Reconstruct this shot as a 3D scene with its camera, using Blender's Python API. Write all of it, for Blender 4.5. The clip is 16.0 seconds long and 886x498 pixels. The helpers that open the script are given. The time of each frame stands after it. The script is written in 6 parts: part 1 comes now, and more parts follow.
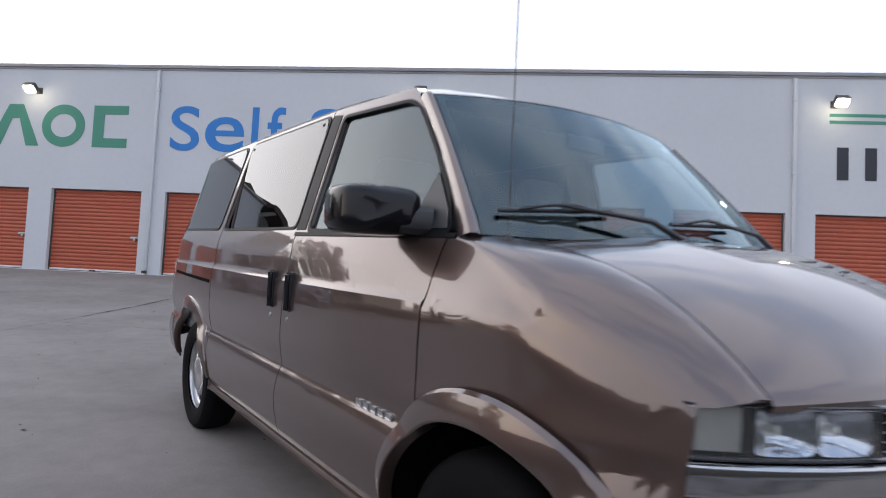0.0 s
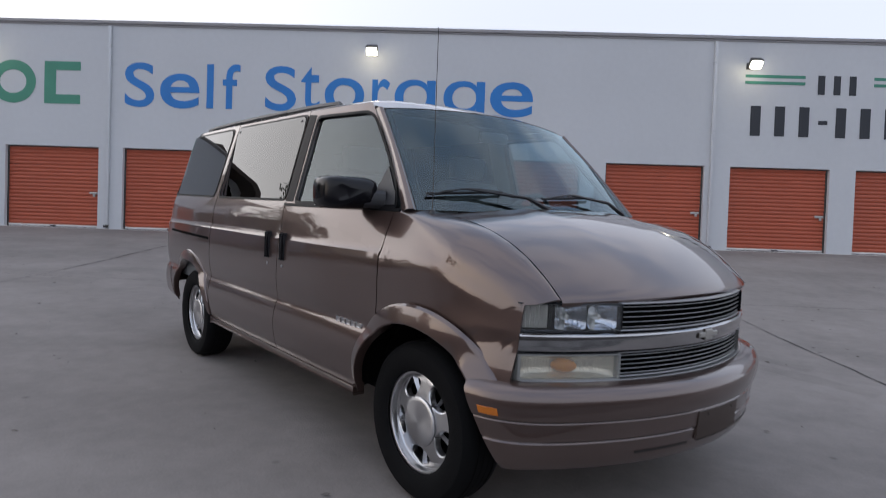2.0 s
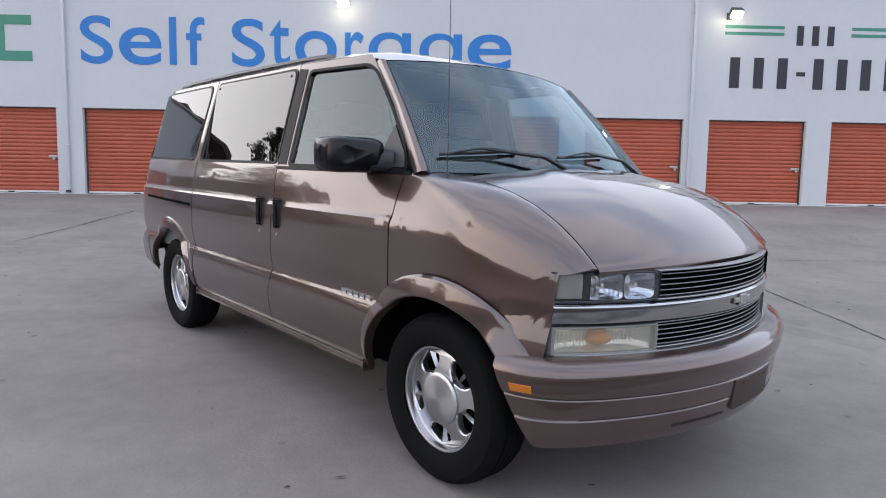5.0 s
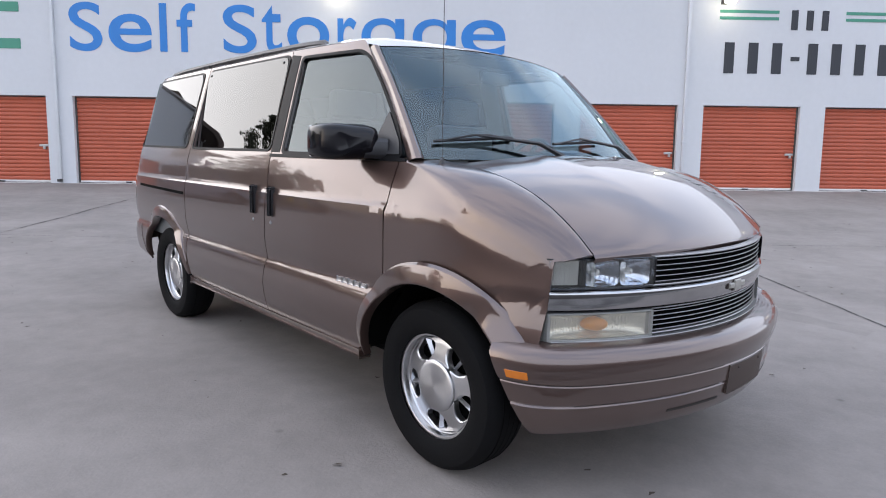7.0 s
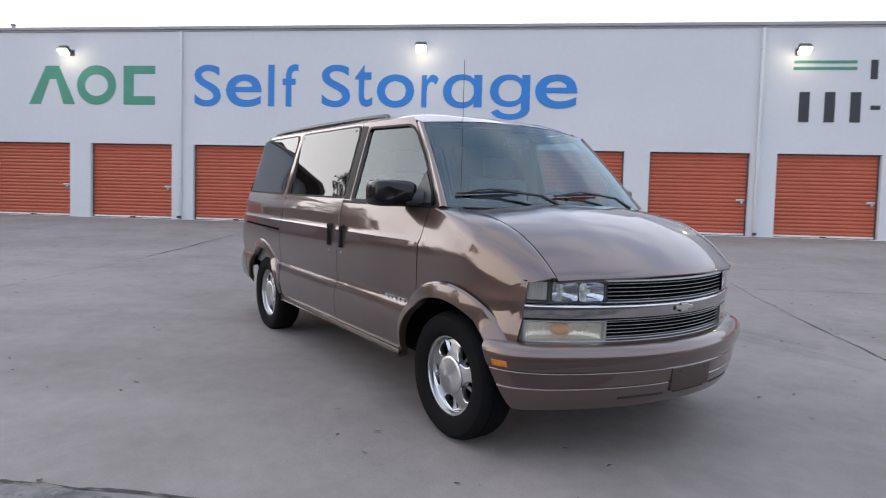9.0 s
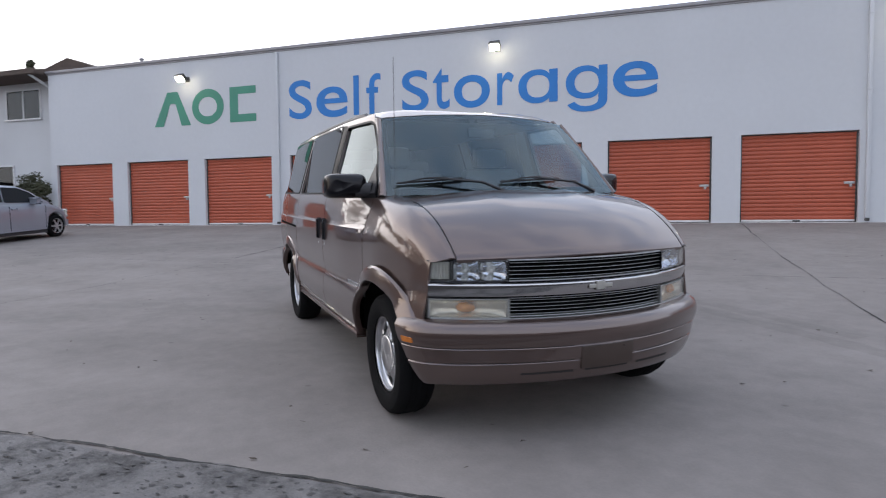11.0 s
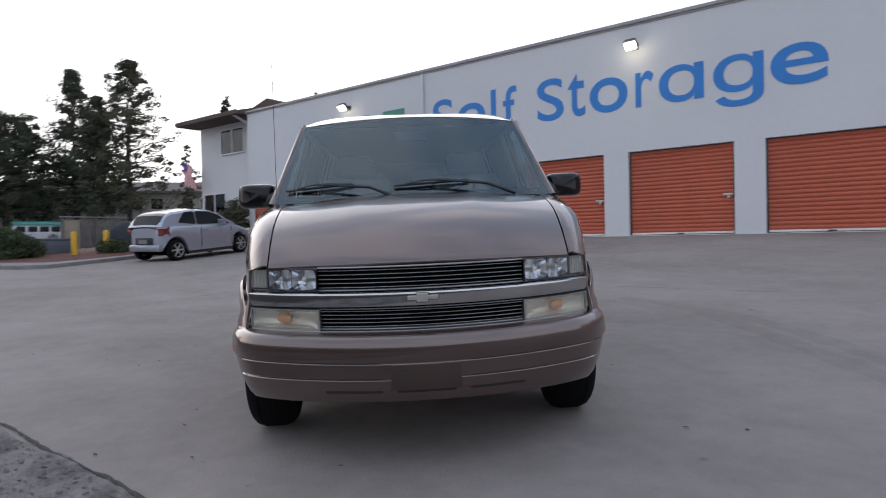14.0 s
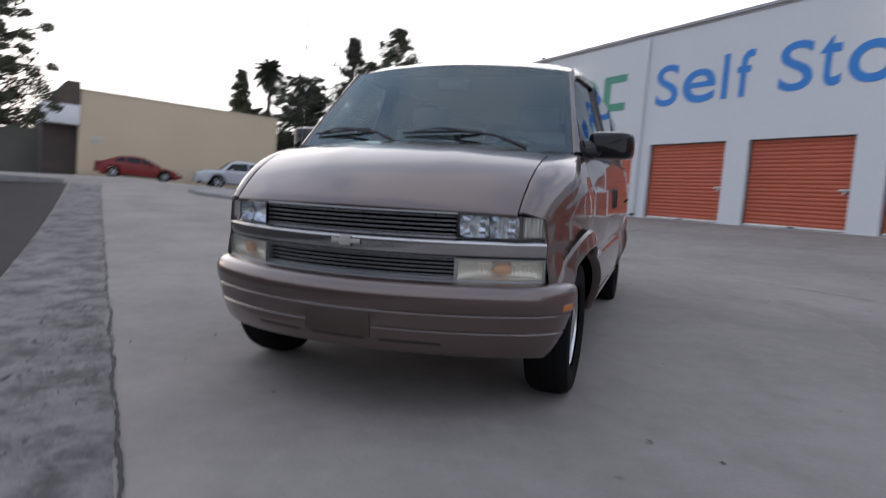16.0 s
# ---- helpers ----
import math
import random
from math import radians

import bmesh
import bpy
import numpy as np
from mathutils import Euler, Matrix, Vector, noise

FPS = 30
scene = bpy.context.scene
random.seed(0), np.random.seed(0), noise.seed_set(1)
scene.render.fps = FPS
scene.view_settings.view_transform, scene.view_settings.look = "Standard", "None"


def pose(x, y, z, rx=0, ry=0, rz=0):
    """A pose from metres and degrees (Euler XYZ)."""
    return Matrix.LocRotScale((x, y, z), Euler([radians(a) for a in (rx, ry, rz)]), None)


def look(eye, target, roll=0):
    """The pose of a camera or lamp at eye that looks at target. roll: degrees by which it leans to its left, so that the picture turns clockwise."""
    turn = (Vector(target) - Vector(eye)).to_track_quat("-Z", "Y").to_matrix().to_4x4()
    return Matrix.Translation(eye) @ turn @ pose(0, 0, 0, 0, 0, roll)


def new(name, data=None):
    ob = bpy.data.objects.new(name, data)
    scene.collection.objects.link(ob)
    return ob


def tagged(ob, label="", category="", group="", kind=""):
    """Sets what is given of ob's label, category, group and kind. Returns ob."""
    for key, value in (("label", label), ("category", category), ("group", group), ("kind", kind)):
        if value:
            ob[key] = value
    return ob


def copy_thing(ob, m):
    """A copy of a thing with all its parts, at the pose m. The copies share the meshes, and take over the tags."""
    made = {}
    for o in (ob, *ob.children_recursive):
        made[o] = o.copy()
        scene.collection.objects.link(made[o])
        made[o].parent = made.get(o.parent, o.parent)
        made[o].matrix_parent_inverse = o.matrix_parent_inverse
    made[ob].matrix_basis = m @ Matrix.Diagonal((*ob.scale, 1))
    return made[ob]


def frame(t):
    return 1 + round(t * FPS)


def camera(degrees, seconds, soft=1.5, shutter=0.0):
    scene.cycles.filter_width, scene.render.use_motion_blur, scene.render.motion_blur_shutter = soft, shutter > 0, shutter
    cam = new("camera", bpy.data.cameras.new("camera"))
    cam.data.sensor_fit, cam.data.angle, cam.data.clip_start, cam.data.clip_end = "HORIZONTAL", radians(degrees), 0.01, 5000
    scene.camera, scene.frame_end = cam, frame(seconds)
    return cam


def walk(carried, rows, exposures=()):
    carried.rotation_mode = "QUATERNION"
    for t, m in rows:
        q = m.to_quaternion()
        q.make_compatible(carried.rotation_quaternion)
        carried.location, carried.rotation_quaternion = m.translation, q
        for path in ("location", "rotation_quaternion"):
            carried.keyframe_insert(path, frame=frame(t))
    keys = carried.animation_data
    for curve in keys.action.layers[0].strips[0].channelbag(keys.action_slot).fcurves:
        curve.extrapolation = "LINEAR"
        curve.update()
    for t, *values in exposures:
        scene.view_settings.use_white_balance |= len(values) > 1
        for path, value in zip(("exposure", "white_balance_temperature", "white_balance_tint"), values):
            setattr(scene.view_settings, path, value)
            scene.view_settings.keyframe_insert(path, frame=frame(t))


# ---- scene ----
cam = camera(71.70, 16.0, soft=1.0, shutter=0.7)
PATH = [
    (0.0, pose(-0.459, -12.877, 1.076, 93.25, -2.79, 5.97)),
    (0.5, pose(-0.365, -13.198, 1.112, 93.40, -3.01, 4.71)),
    (1.0, pose(-0.382, -13.513, 1.116, 93.10, 0.07, -0.52)),
    (1.5, pose(-0.334, -13.734, 1.113, 90.86, -0.67, 0.93)),
    (2.0, pose(-0.337, -13.857, 1.115, 88.56, -1.97, 1.69)),
    (2.5, pose(-0.434, -13.949, 1.103, 86.73, -1.37, -0.50)),
    (3.0, pose(-0.476, -13.980, 1.096, 86.05, -1.77, -1.24)),
    (3.5, pose(-0.505, -14.003, 1.092, 84.89, -1.08, 0.55)),
    (4.0, pose(-0.523, -13.675, 1.141, 84.71, -0.59, -0.35)),
    (4.5, pose(-0.521, -13.670, 1.138, 84.74, -0.91, -0.91)),
    (7.0, pose(-0.523, -13.662, 1.136, 83.50, -0.65, -1.55)),
    (7.5, pose(-0.526, -13.711, 1.141, 83.27, -0.36, -1.75)),
    (8.0, pose(-0.432, -14.101, 1.105, 85.76, 0.04, -2.33)),
    (8.5, pose(-0.281, -14.302, 1.119, 88.43, -1.67, 2.66)),
    (9.0, pose(-0.179, -14.488, 1.145, 87.24, -1.64, 6.60)),
    (11.5, pose(1.144, -14.425, 1.056, 87.54, 1.07, 20.29)),
    (12.0, pose(1.404, -14.236, 1.035, 87.89, 2.00, 23.10)),
    (12.5, pose(1.678, -14.050, 1.016, 87.75, 2.43, 28.50)),
    (13.0, pose(1.957, -13.879, 1.023, 86.08, 1.09, 32.06)),
    (13.5, pose(2.143, -13.638, 1.000, 85.78, 2.20, 33.23)),
    (14.0, pose(2.325, -13.422, 1.005, 88.96, 1.24, 37.22)),
    (14.5, pose(2.495, -13.204, 0.995, 86.75, -0.47, 41.91)),
    (15.0, pose(2.619, -12.942, 0.977, 85.70, -0.87, 48.47)),
    (15.5, pose(2.859, -12.641, 0.958, 87.87, -2.11, 53.66)),
    (16.0, pose(3.092, -12.312, 0.946, 85.60, -4.61, 60.41)),
]
walk(cam, PATH, exposures=[(0, -0.10, 6650, 11), (0.5, -0.36, 6650, 11), (1, -0.56, 6650, 11), (2, -0.47, 6650, 11), (2.5, -0.27, 6650, 11), (3, 0.06, 6650, 11), (4.5, 0.15, 6650, 11), (7, 0.42, 6650, 11), (7.5, 0.45, 6650, 11), (8, 0.58, 6650, 11), (8.5, 0.32, 6650, 11), (9, 0.16, 6650, 11), (11.5, -0.15, 6650, 11), (13, -0.34, 6650, 11), (16, -0.36, 6650, 11)])

# ---- world and light ----
world = bpy.data.worlds.new("evening_sky")
scene.world = world
world.use_nodes = True
wn, wl = world.node_tree.nodes, world.node_tree.links
wn.clear()
w_out = wn.new("ShaderNodeOutputWorld")
w_bg = wn.new("ShaderNodeBackground")
w_sky = wn.new("ShaderNodeTexSky")
w_sky.sky_type, w_sky.sun_disc = "NISHITA", False
w_sky.sun_elevation, w_sky.sun_rotation = radians(14), radians(250)
w_sky.air_density, w_sky.dust_density = 1.0, 2.0
w_co = wn.new("ShaderNodeTexCoord")
w_map = wn.new("ShaderNodeMapping")
w_map.inputs["Scale"].default_value = (1.6, 1.6, 4.5)
w_map.inputs["Location"].default_value = (3.1, 1.7, 0.4)
w_noise = wn.new("ShaderNodeTexNoise")
w_noise.inputs["Scale"].default_value, w_noise.inputs["Detail"].default_value = 1.7, 6.0
w_ramp = wn.new("ShaderNodeValToRGB")
w_ramp.color_ramp.interpolation = "EASE"
w_ramp.color_ramp.elements[0].position, w_ramp.color_ramp.elements[0].color = 0.38, (8.2, 10.6, 15.0, 1)
w_ramp.color_ramp.elements[1].position, w_ramp.color_ramp.elements[1].color = 0.62, (15.2, 16.2, 19.2, 1)
# the low sun behind the cloud, to the west
SUN_WAY = Vector((-0.88, 0.40, 0.20)).normalized()
w_dot = wn.new("ShaderNodeVectorMath")
w_dot.operation = "DOT_PRODUCT"
w_dot.inputs[1].default_value = SUN_WAY
w_pos = wn.new("ShaderNodeMath")
w_pos.operation, w_pos.inputs[1].default_value = "MAXIMUM", 0.0
w_pow = wn.new("ShaderNodeMath")
w_pow.operation, w_pow.inputs[1].default_value = "POWER", 4.0
w_glow = wn.new("ShaderNodeMath")
w_glow.operation, w_glow.inputs[1].default_value = "MULTIPLY", 15.0
w_gcol = wn.new("ShaderNodeVectorMath")
w_gcol.operation = "SCALE"
w_gcol.inputs[0].default_value = (1.0, 0.89, 0.75)
w_add = wn.new("ShaderNodeVectorMath")
w_mix = wn.new("ShaderNodeMix")
w_mix.data_type = "RGBA"
w_mix.inputs["Factor"].default_value = 0.82
wl.new(w_co.outputs["Generated"], w_map.inputs["Vector"])
wl.new(w_map.outputs["Vector"], w_noise.inputs["Vector"])
# the cloud thins high in the north-west
w_nw = wn.new("ShaderNodeVectorMath")
w_nw.operation = "DOT_PRODUCT"
w_nw.inputs[1].default_value = Vector((-0.78, 0.36, 0.52)).normalized()
w_nwp = wn.new("ShaderNodeMapRange")
w_nwp.inputs["From Min"].default_value, w_nwp.inputs["From Max"].default_value = 0.80, 1.0
w_nwp.inputs["To Max"].default_value = -0.32
w_thin = wn.new("ShaderNodeMath")
wl.new(w_co.outputs["Generated"], w_nw.inputs[0])
wl.new(w_nw.outputs["Value"], w_nwp.inputs["Value"])
wl.new(w_nwp.outputs["Result"], w_thin.inputs[0])
wl.new(w_noise.outputs["Fac"], w_thin.inputs[1])
wl.new(w_thin.outputs[0], w_ramp.inputs["Fac"])
wl.new(w_sky.outputs["Color"], w_mix.inputs["A"])
wl.new(w_co.outputs["Generated"], w_dot.inputs[0])
wl.new(w_dot.outputs["Value"], w_pos.inputs[0])
wl.new(w_pos.outputs[0], w_pow.inputs[0])
wl.new(w_pow.outputs[0], w_glow.inputs[0])
wl.new(w_glow.outputs[0], w_gcol.inputs["Scale"])
# paler and whiter towards the horizon
w_sep = wn.new("ShaderNodeSeparateXYZ")
w_low = wn.new("ShaderNodeMapRange")
w_low.interpolation_type = "SMOOTHSTEP"
w_low.inputs["From Min"].default_value, w_low.inputs["From Max"].default_value = 0.36, 0.62
w_white = wn.new("ShaderNodeMix")
w_white.data_type = "RGBA"
w_white.inputs["A"].default_value = (13.4, 14.6, 17.4, 1)
wl.new(w_co.outputs["Generated"], w_sep.inputs["Vector"])
wl.new(w_sep.outputs["Z"], w_low.inputs["Value"])
wl.new(w_low.outputs["Result"], w_white.inputs["Factor"])
wl.new(w_ramp.outputs["Color"], w_white.inputs["B"])
wl.new(w_white.outputs["Result"], w_add.inputs[0])
wl.new(w_gcol.outputs["Vector"], w_add.inputs[1])
wl.new(w_add.outputs["Vector"], w_mix.inputs["B"])
wl.new(w_mix.outputs["Result"], w_bg.inputs["Color"])
w_bg.inputs["Strength"].default_value = 0.10
wl.new(w_bg.outputs["Background"], w_out.inputs["Surface"])
sun = new("sun", bpy.data.lights.new("sun", "SUN"))
sun.data.energy, sun.data.angle, sun.data.color = 0.6, radians(80), (1.0, 0.93, 0.86)
sun.matrix_world = look(SUN_WAY * 50, (0, 0, 0))

# ---- helpers of this scene ----
def mat(name, color, rough=0.6, metal=0.0, var=0.12, scale=3.0, fine=60.0, bump=0.0, coat=0.0, spec=0.5, bump_scale=None, second=None, random_amount=0.0, stretch=(1, 1, 1)):
    """A surface with stains at one scale and grain at a finer one."""
    m = bpy.data.materials.new(name)
    m.use_nodes = True
    n, l = m.node_tree.nodes, m.node_tree.links
    b = n["Principled BSDF"]
    b.inputs["Metallic"].default_value = metal
    b.inputs["Coat Weight"].default_value = coat
    b.inputs["Coat Roughness"].default_value = 0.03
    b.inputs["Specular IOR Level"].default_value = spec
    co = n.new("ShaderNodeTexCoord")
    mp = n.new("ShaderNodeMapping")
    mp.inputs["Scale"].default_value = stretch
    l.new(co.outputs["Object"], mp.inputs["Vector"])
    a = n.new("ShaderNodeTexNoise")
    a.inputs["Scale"].default_value, a.inputs["Detail"].default_value = scale, 5.0
    f = n.new("ShaderNodeTexNoise")
    f.inputs["Scale"].default_value, f.inputs["Detail"].default_value = fine, 3.0
    l.new(mp.outputs["Vector"], a.inputs["Vector"])
    l.new(mp.outputs["Vector"], f.inputs["Vector"])
    add = n.new("ShaderNodeMath")
    add.operation = "MULTIPLY_ADD"
    add.inputs[1].default_value = 0.4
    l.new(f.outputs["Fac"], add.inputs[0])
    l.new(a.outputs["Fac"], add.inputs[2])
    last = add.outputs[0]
    if random_amount:
        info = n.new("ShaderNodeObjectInfo")
        r = n.new("ShaderNodeMath")
        r.operation = "MULTIPLY_ADD"
        r.inputs[1].default_value = random_amount
        l.new(info.outputs["Random"], r.inputs[0])
        l.new(last, r.inputs[2])
        last = r.outputs[0]
    ramp = n.new("ShaderNodeValToRGB")
    hi = [min(1.0, c * (1 + var)) for c in color]
    lo = [c * (1 - var) for c in (second or color)]
    ramp.color_ramp.elements[0].position, ramp.color_ramp.elements[0].color = 0.42, (*lo, 1)
    ramp.color_ramp.elements[1].position, ramp.color_ramp.elements[1].color = 0.98, (*hi, 1)
    l.new(last, ramp.inputs["Fac"])
    l.new(ramp.outputs["Color"], b.inputs["Base Color"])
    rr = n.new("ShaderNodeMapRange")
    rr.inputs["To Min"].default_value, rr.inputs["To Max"].default_value = max(0.02, rough * 0.85), min(1.0, rough * 1.15)
    l.new(a.outputs["Fac"], rr.inputs["Value"])
    l.new(rr.outputs["Result"], b.inputs["Roughness"])
    if bump:
        bp = n.new("ShaderNodeBump")
        bp.inputs["Strength"].default_value = bump
        bp.inputs["Distance"].default_value = 0.01
        if bump_scale:
            g = n.new("ShaderNodeTexNoise")
            g.inputs["Scale"].default_value, g.inputs["Detail"].default_value = bump_scale, 4.0
            l.new(mp.outputs["Vector"], g.inputs["Vector"])
            l.new(g.outputs["Fac"], bp.inputs["Height"])
        else:
            l.new(f.outputs["Fac"], bp.inputs["Height"])
        l.new(bp.outputs["Normal"], b.inputs["Normal"])
    return m


def concrete_mat(name, color, rough=1.0, blotch=1.0, patches=0.0):
    """Worn paving: broad stains, blotches, speckle, and a scatter of dark spots."""
    m = bpy.data.materials.new(name)
    m.use_nodes = True
    n, l = m.node_tree.nodes, m.node_tree.links
    b = n["Principled BSDF"]
    b.inputs["Specular IOR Level"].default_value = 0.22
    co = n.new("ShaderNodeTexCoord")
    last = None
    for scale, detail, amount, stretch in ((0.22, 4.0, 0.62, (1, 2.2, 1)), (1.1 * blotch, 6.0, 0.60 * blotch, (1, 1, 1)), (7.0, 5.0, 0.34 * rough, (1, 1, 1)), (70.0, 3.0, 0.20 * rough, (1, 1, 1))):
        mp = n.new("ShaderNodeMapping")
        mp.inputs["Scale"].default_value = stretch
        mp.inputs["Rotation"].default_value = (0, 0, 0.5)
        t = n.new("ShaderNodeTexNoise")
        t.inputs["Scale"].default_value, t.inputs["Detail"].default_value, t.inputs["Roughness"].default_value = scale, detail, 0.62
        l.new(co.outputs["Object"], mp.inputs["Vector"])
        l.new(mp.outputs["Vector"], t.inputs["Vector"])
        k = n.new("ShaderNodeMath")
        k.operation, k.inputs[1].default_value = "MULTIPLY_ADD", amount
        l.new(t.outputs["Fac"], k.inputs[0])
        k.inputs[2].default_value = -amount / 2 if last is None else 0.0
        if last is not None:
            sh = n.new("ShaderNodeMath")
            sh.operation, sh.inputs[1].default_value = "SUBTRACT", amount / 2
            l.new(last, sh.inputs[0])
            l.new(sh.outputs[0], k.inputs[2])
        last = k.outputs[0]
        fine = t
    # dark spots
    v = n.new("ShaderNodeTexVoronoi")
    v.inputs["Scale"].default_value = 1.5 * rough
    l.new(co.outputs["Object"], v.inputs["Vector"])
    sp = n.new("ShaderNodeMapRange")
    sp.inputs["From Min"].default_value, sp.inputs["From Max"].default_value = 0.015, 0.045
    sp.inputs["To Min"].default_value, sp.inputs["To Max"].default_value = 0.55, 1.0
    l.new(v.outputs["Distance"], sp.inputs["Value"])
    add = n.new("ShaderNodeMath")
    add.operation, add.inputs[1].default_value = "ADD", 1.0
    l.new(last, add.inputs[0])
    mul = n.new("ShaderNodeMath")
    mul.operation = "MULTIPLY"
    l.new(add.outputs[0], mul.inputs[0])
    l.new(sp.outputs["Result"], mul.inputs[1])
    last = mul.outputs[0]
    if patches:
        # dirt lodged in the broken surface
        pn = n.new("ShaderNodeTexNoise")
        pn.inputs["Scale"].default_value, pn.inputs["Detail"].default_value, pn.inputs["Roughness"].default_value = 3.2, 8.0, 0.72
        l.new(co.outputs["Object"], pn.inputs["Vector"])
        pr = n.new("ShaderNodeMapRange")
        pr.inputs["From Min"].default_value, pr.inputs["From Max"].default_value = 0.47, 0.60
        pr.inputs["To Min"].default_value, pr.inputs["To Max"].default_value = 1.0, 1.0 - patches
        l.new(pn.outputs["Fac"], pr.inputs["Value"])
        pm = n.new("ShaderNodeMath")
        pm.operation = "MULTIPLY"
        l.new(last, pm.inputs[0])
        l.new(pr.outputs["Result"], pm.inputs[1])
        last = pm.outputs[0]
    cs = n.new("ShaderNodeVectorMath")
    cs.operation = "SCALE"
    cs.inputs[0].default_value = color
    l.new(last, cs.inputs["Scale"])
    l.new(cs.outputs["Vector"], b.inputs["Base Color"])
    b.inputs["Roughness"].default_value = 0.88
    bp = n.new("ShaderNodeBump")
    bp.inputs["Strength"].default_value, bp.inputs["Distance"].default_value = 0.35 * rough, 0.006
    l.new(fine.outputs["Fac"], bp.inputs["Height"])
    l.new(bp.outputs["Normal"], b.inputs["Normal"])
    return m


def glass_mat(name, tint, gloss=(1.0, 1.0, 1.0), rough=0.01, ior=1.5, haze=0.0):
    """A thin pane: tinted see-through, with the gloss of its two faces by Fresnel."""
    m = bpy.data.materials.new(name)
    m.use_nodes = True
    n, l = m.node_tree.nodes, m.node_tree.links
    n.clear()
    o = n.new("ShaderNodeOutputMaterial")
    t = n.new("ShaderNodeBsdfTransparent")
    t.inputs["Color"].default_value = (*tint, 1)
    g = n.new("ShaderNodeBsdfGlossy")
    g.inputs["Roughness"].default_value = rough
    g.inputs["Color"].default_value = (*gloss, 1)
    f0 = ((ior - 1) / (ior + 1)) ** 2
    lw = n.new("ShaderNodeLayerWeight")
    lw.inputs["Blend"].default_value = 0.5
    pw = n.new("ShaderNodeMath")
    pw.operation, pw.inputs[1].default_value = "POWER", 5.0
    l.new(lw.outputs["Facing"], pw.inputs[0])
    fr = n.new("ShaderNodeMath")
    fr.operation, fr.inputs[1].default_value, fr.inputs[2].default_value = "MULTIPLY_ADD", 1 - f0, f0
    l.new(pw.outputs[0], fr.inputs[0])
    mx = n.new("ShaderNodeMixShader")
    l.new(fr.outputs[0], mx.inputs["Fac"])
    if haze:
        d = n.new("ShaderNodeBsdfDiffuse")
        d.inputs["Color"].default_value = (0.75, 0.75, 0.72, 1)
        hz = n.new("ShaderNodeMixShader")
        hz.inputs["Fac"].default_value = haze
        l.new(t.outputs["BSDF"], hz.inputs[1])
        l.new(d.outputs["BSDF"], hz.inputs[2])
        l.new(hz.outputs["Shader"], mx.inputs[1])
    else:
        l.new(t.outputs["BSDF"], mx.inputs[1])
    l.new(g.outputs["BSDF"], mx.inputs[2])
    l.new(mx.outputs["Shader"], o.inputs["Surface"])
    return m


def glow_mat(name, color, strength):
    m = bpy.data.materials.new(name)
    m.use_nodes = True
    b = m.node_tree.nodes["Principled BSDF"]
    b.inputs["Base Color"].default_value = (*color, 1)
    b.inputs["Emission Color"].default_value = (*color, 1)
    b.inputs["Emission Strength"].default_value = strength
    return m


def mesh_from(bm, name, material, smooth=True, recalc=True):
    if recalc:
        bmesh.ops.recalc_face_normals(bm, faces=bm.faces)
    me = bpy.data.meshes.new(name)
    bm.to_mesh(me)
    bm.free()
    for m in (material if isinstance(material, (list, tuple)) else [material]):
        me.materials.append(m)
    if smooth:
        me.polygons.foreach_set("use_smooth", [True] * len(me.polygons))
        me.set_sharp_from_angle(angle=radians(32))
    me.update()
    return me


def part(name, bm, material, parent, label="", smooth=True, recalc=True):
    ob = new(name, mesh_from(bm, name, material, smooth, recalc))
    ob.parent = parent
    if label:
        ob["label"] = label
    return ob


def thing(name, label, category, m=None, group="", kind=""):
    ob = new(name)
    ob.empty_display_size = 0.2
    if m is not None:
        ob.matrix_basis = m
    return tagged(ob, label, category, group, kind)


def box(bm, x0, x1, y0, y1, z0, z1, bevel=0.0, m=None, seg=2):
    r = bmesh.ops.create_cube(bm, size=1.0)
    vs = r["verts"]
    for v in vs:
        v.co = Vector(((x0 + x1) / 2 + v.co.x * (x1 - x0), (y0 + y1) / 2 + v.co.y * (y1 - y0), (z0 + z1) / 2 + v.co.z * (z1 - z0)))
    es = list({e for v in vs for e in v.link_edges})
    if bevel:
        r2 = bmesh.ops.bevel(bm, geom=es, offset=bevel, segments=seg, affect="EDGES", profile=0.5)
        vs = list({v for f in r2["faces"] for v in f.verts} | {v for v in vs if v.is_valid})
    if m is not None:
        for v in {w for v in vs if v.is_valid for f in v.link_faces for w in f.verts}:
            v.co = m @ v.co
    return vs


def boxes(*args, bevel=0.0, m=None):
    bm = bmesh.new()
    for a in args:
        box(bm, *a, bevel=bevel, m=m)
    return bm


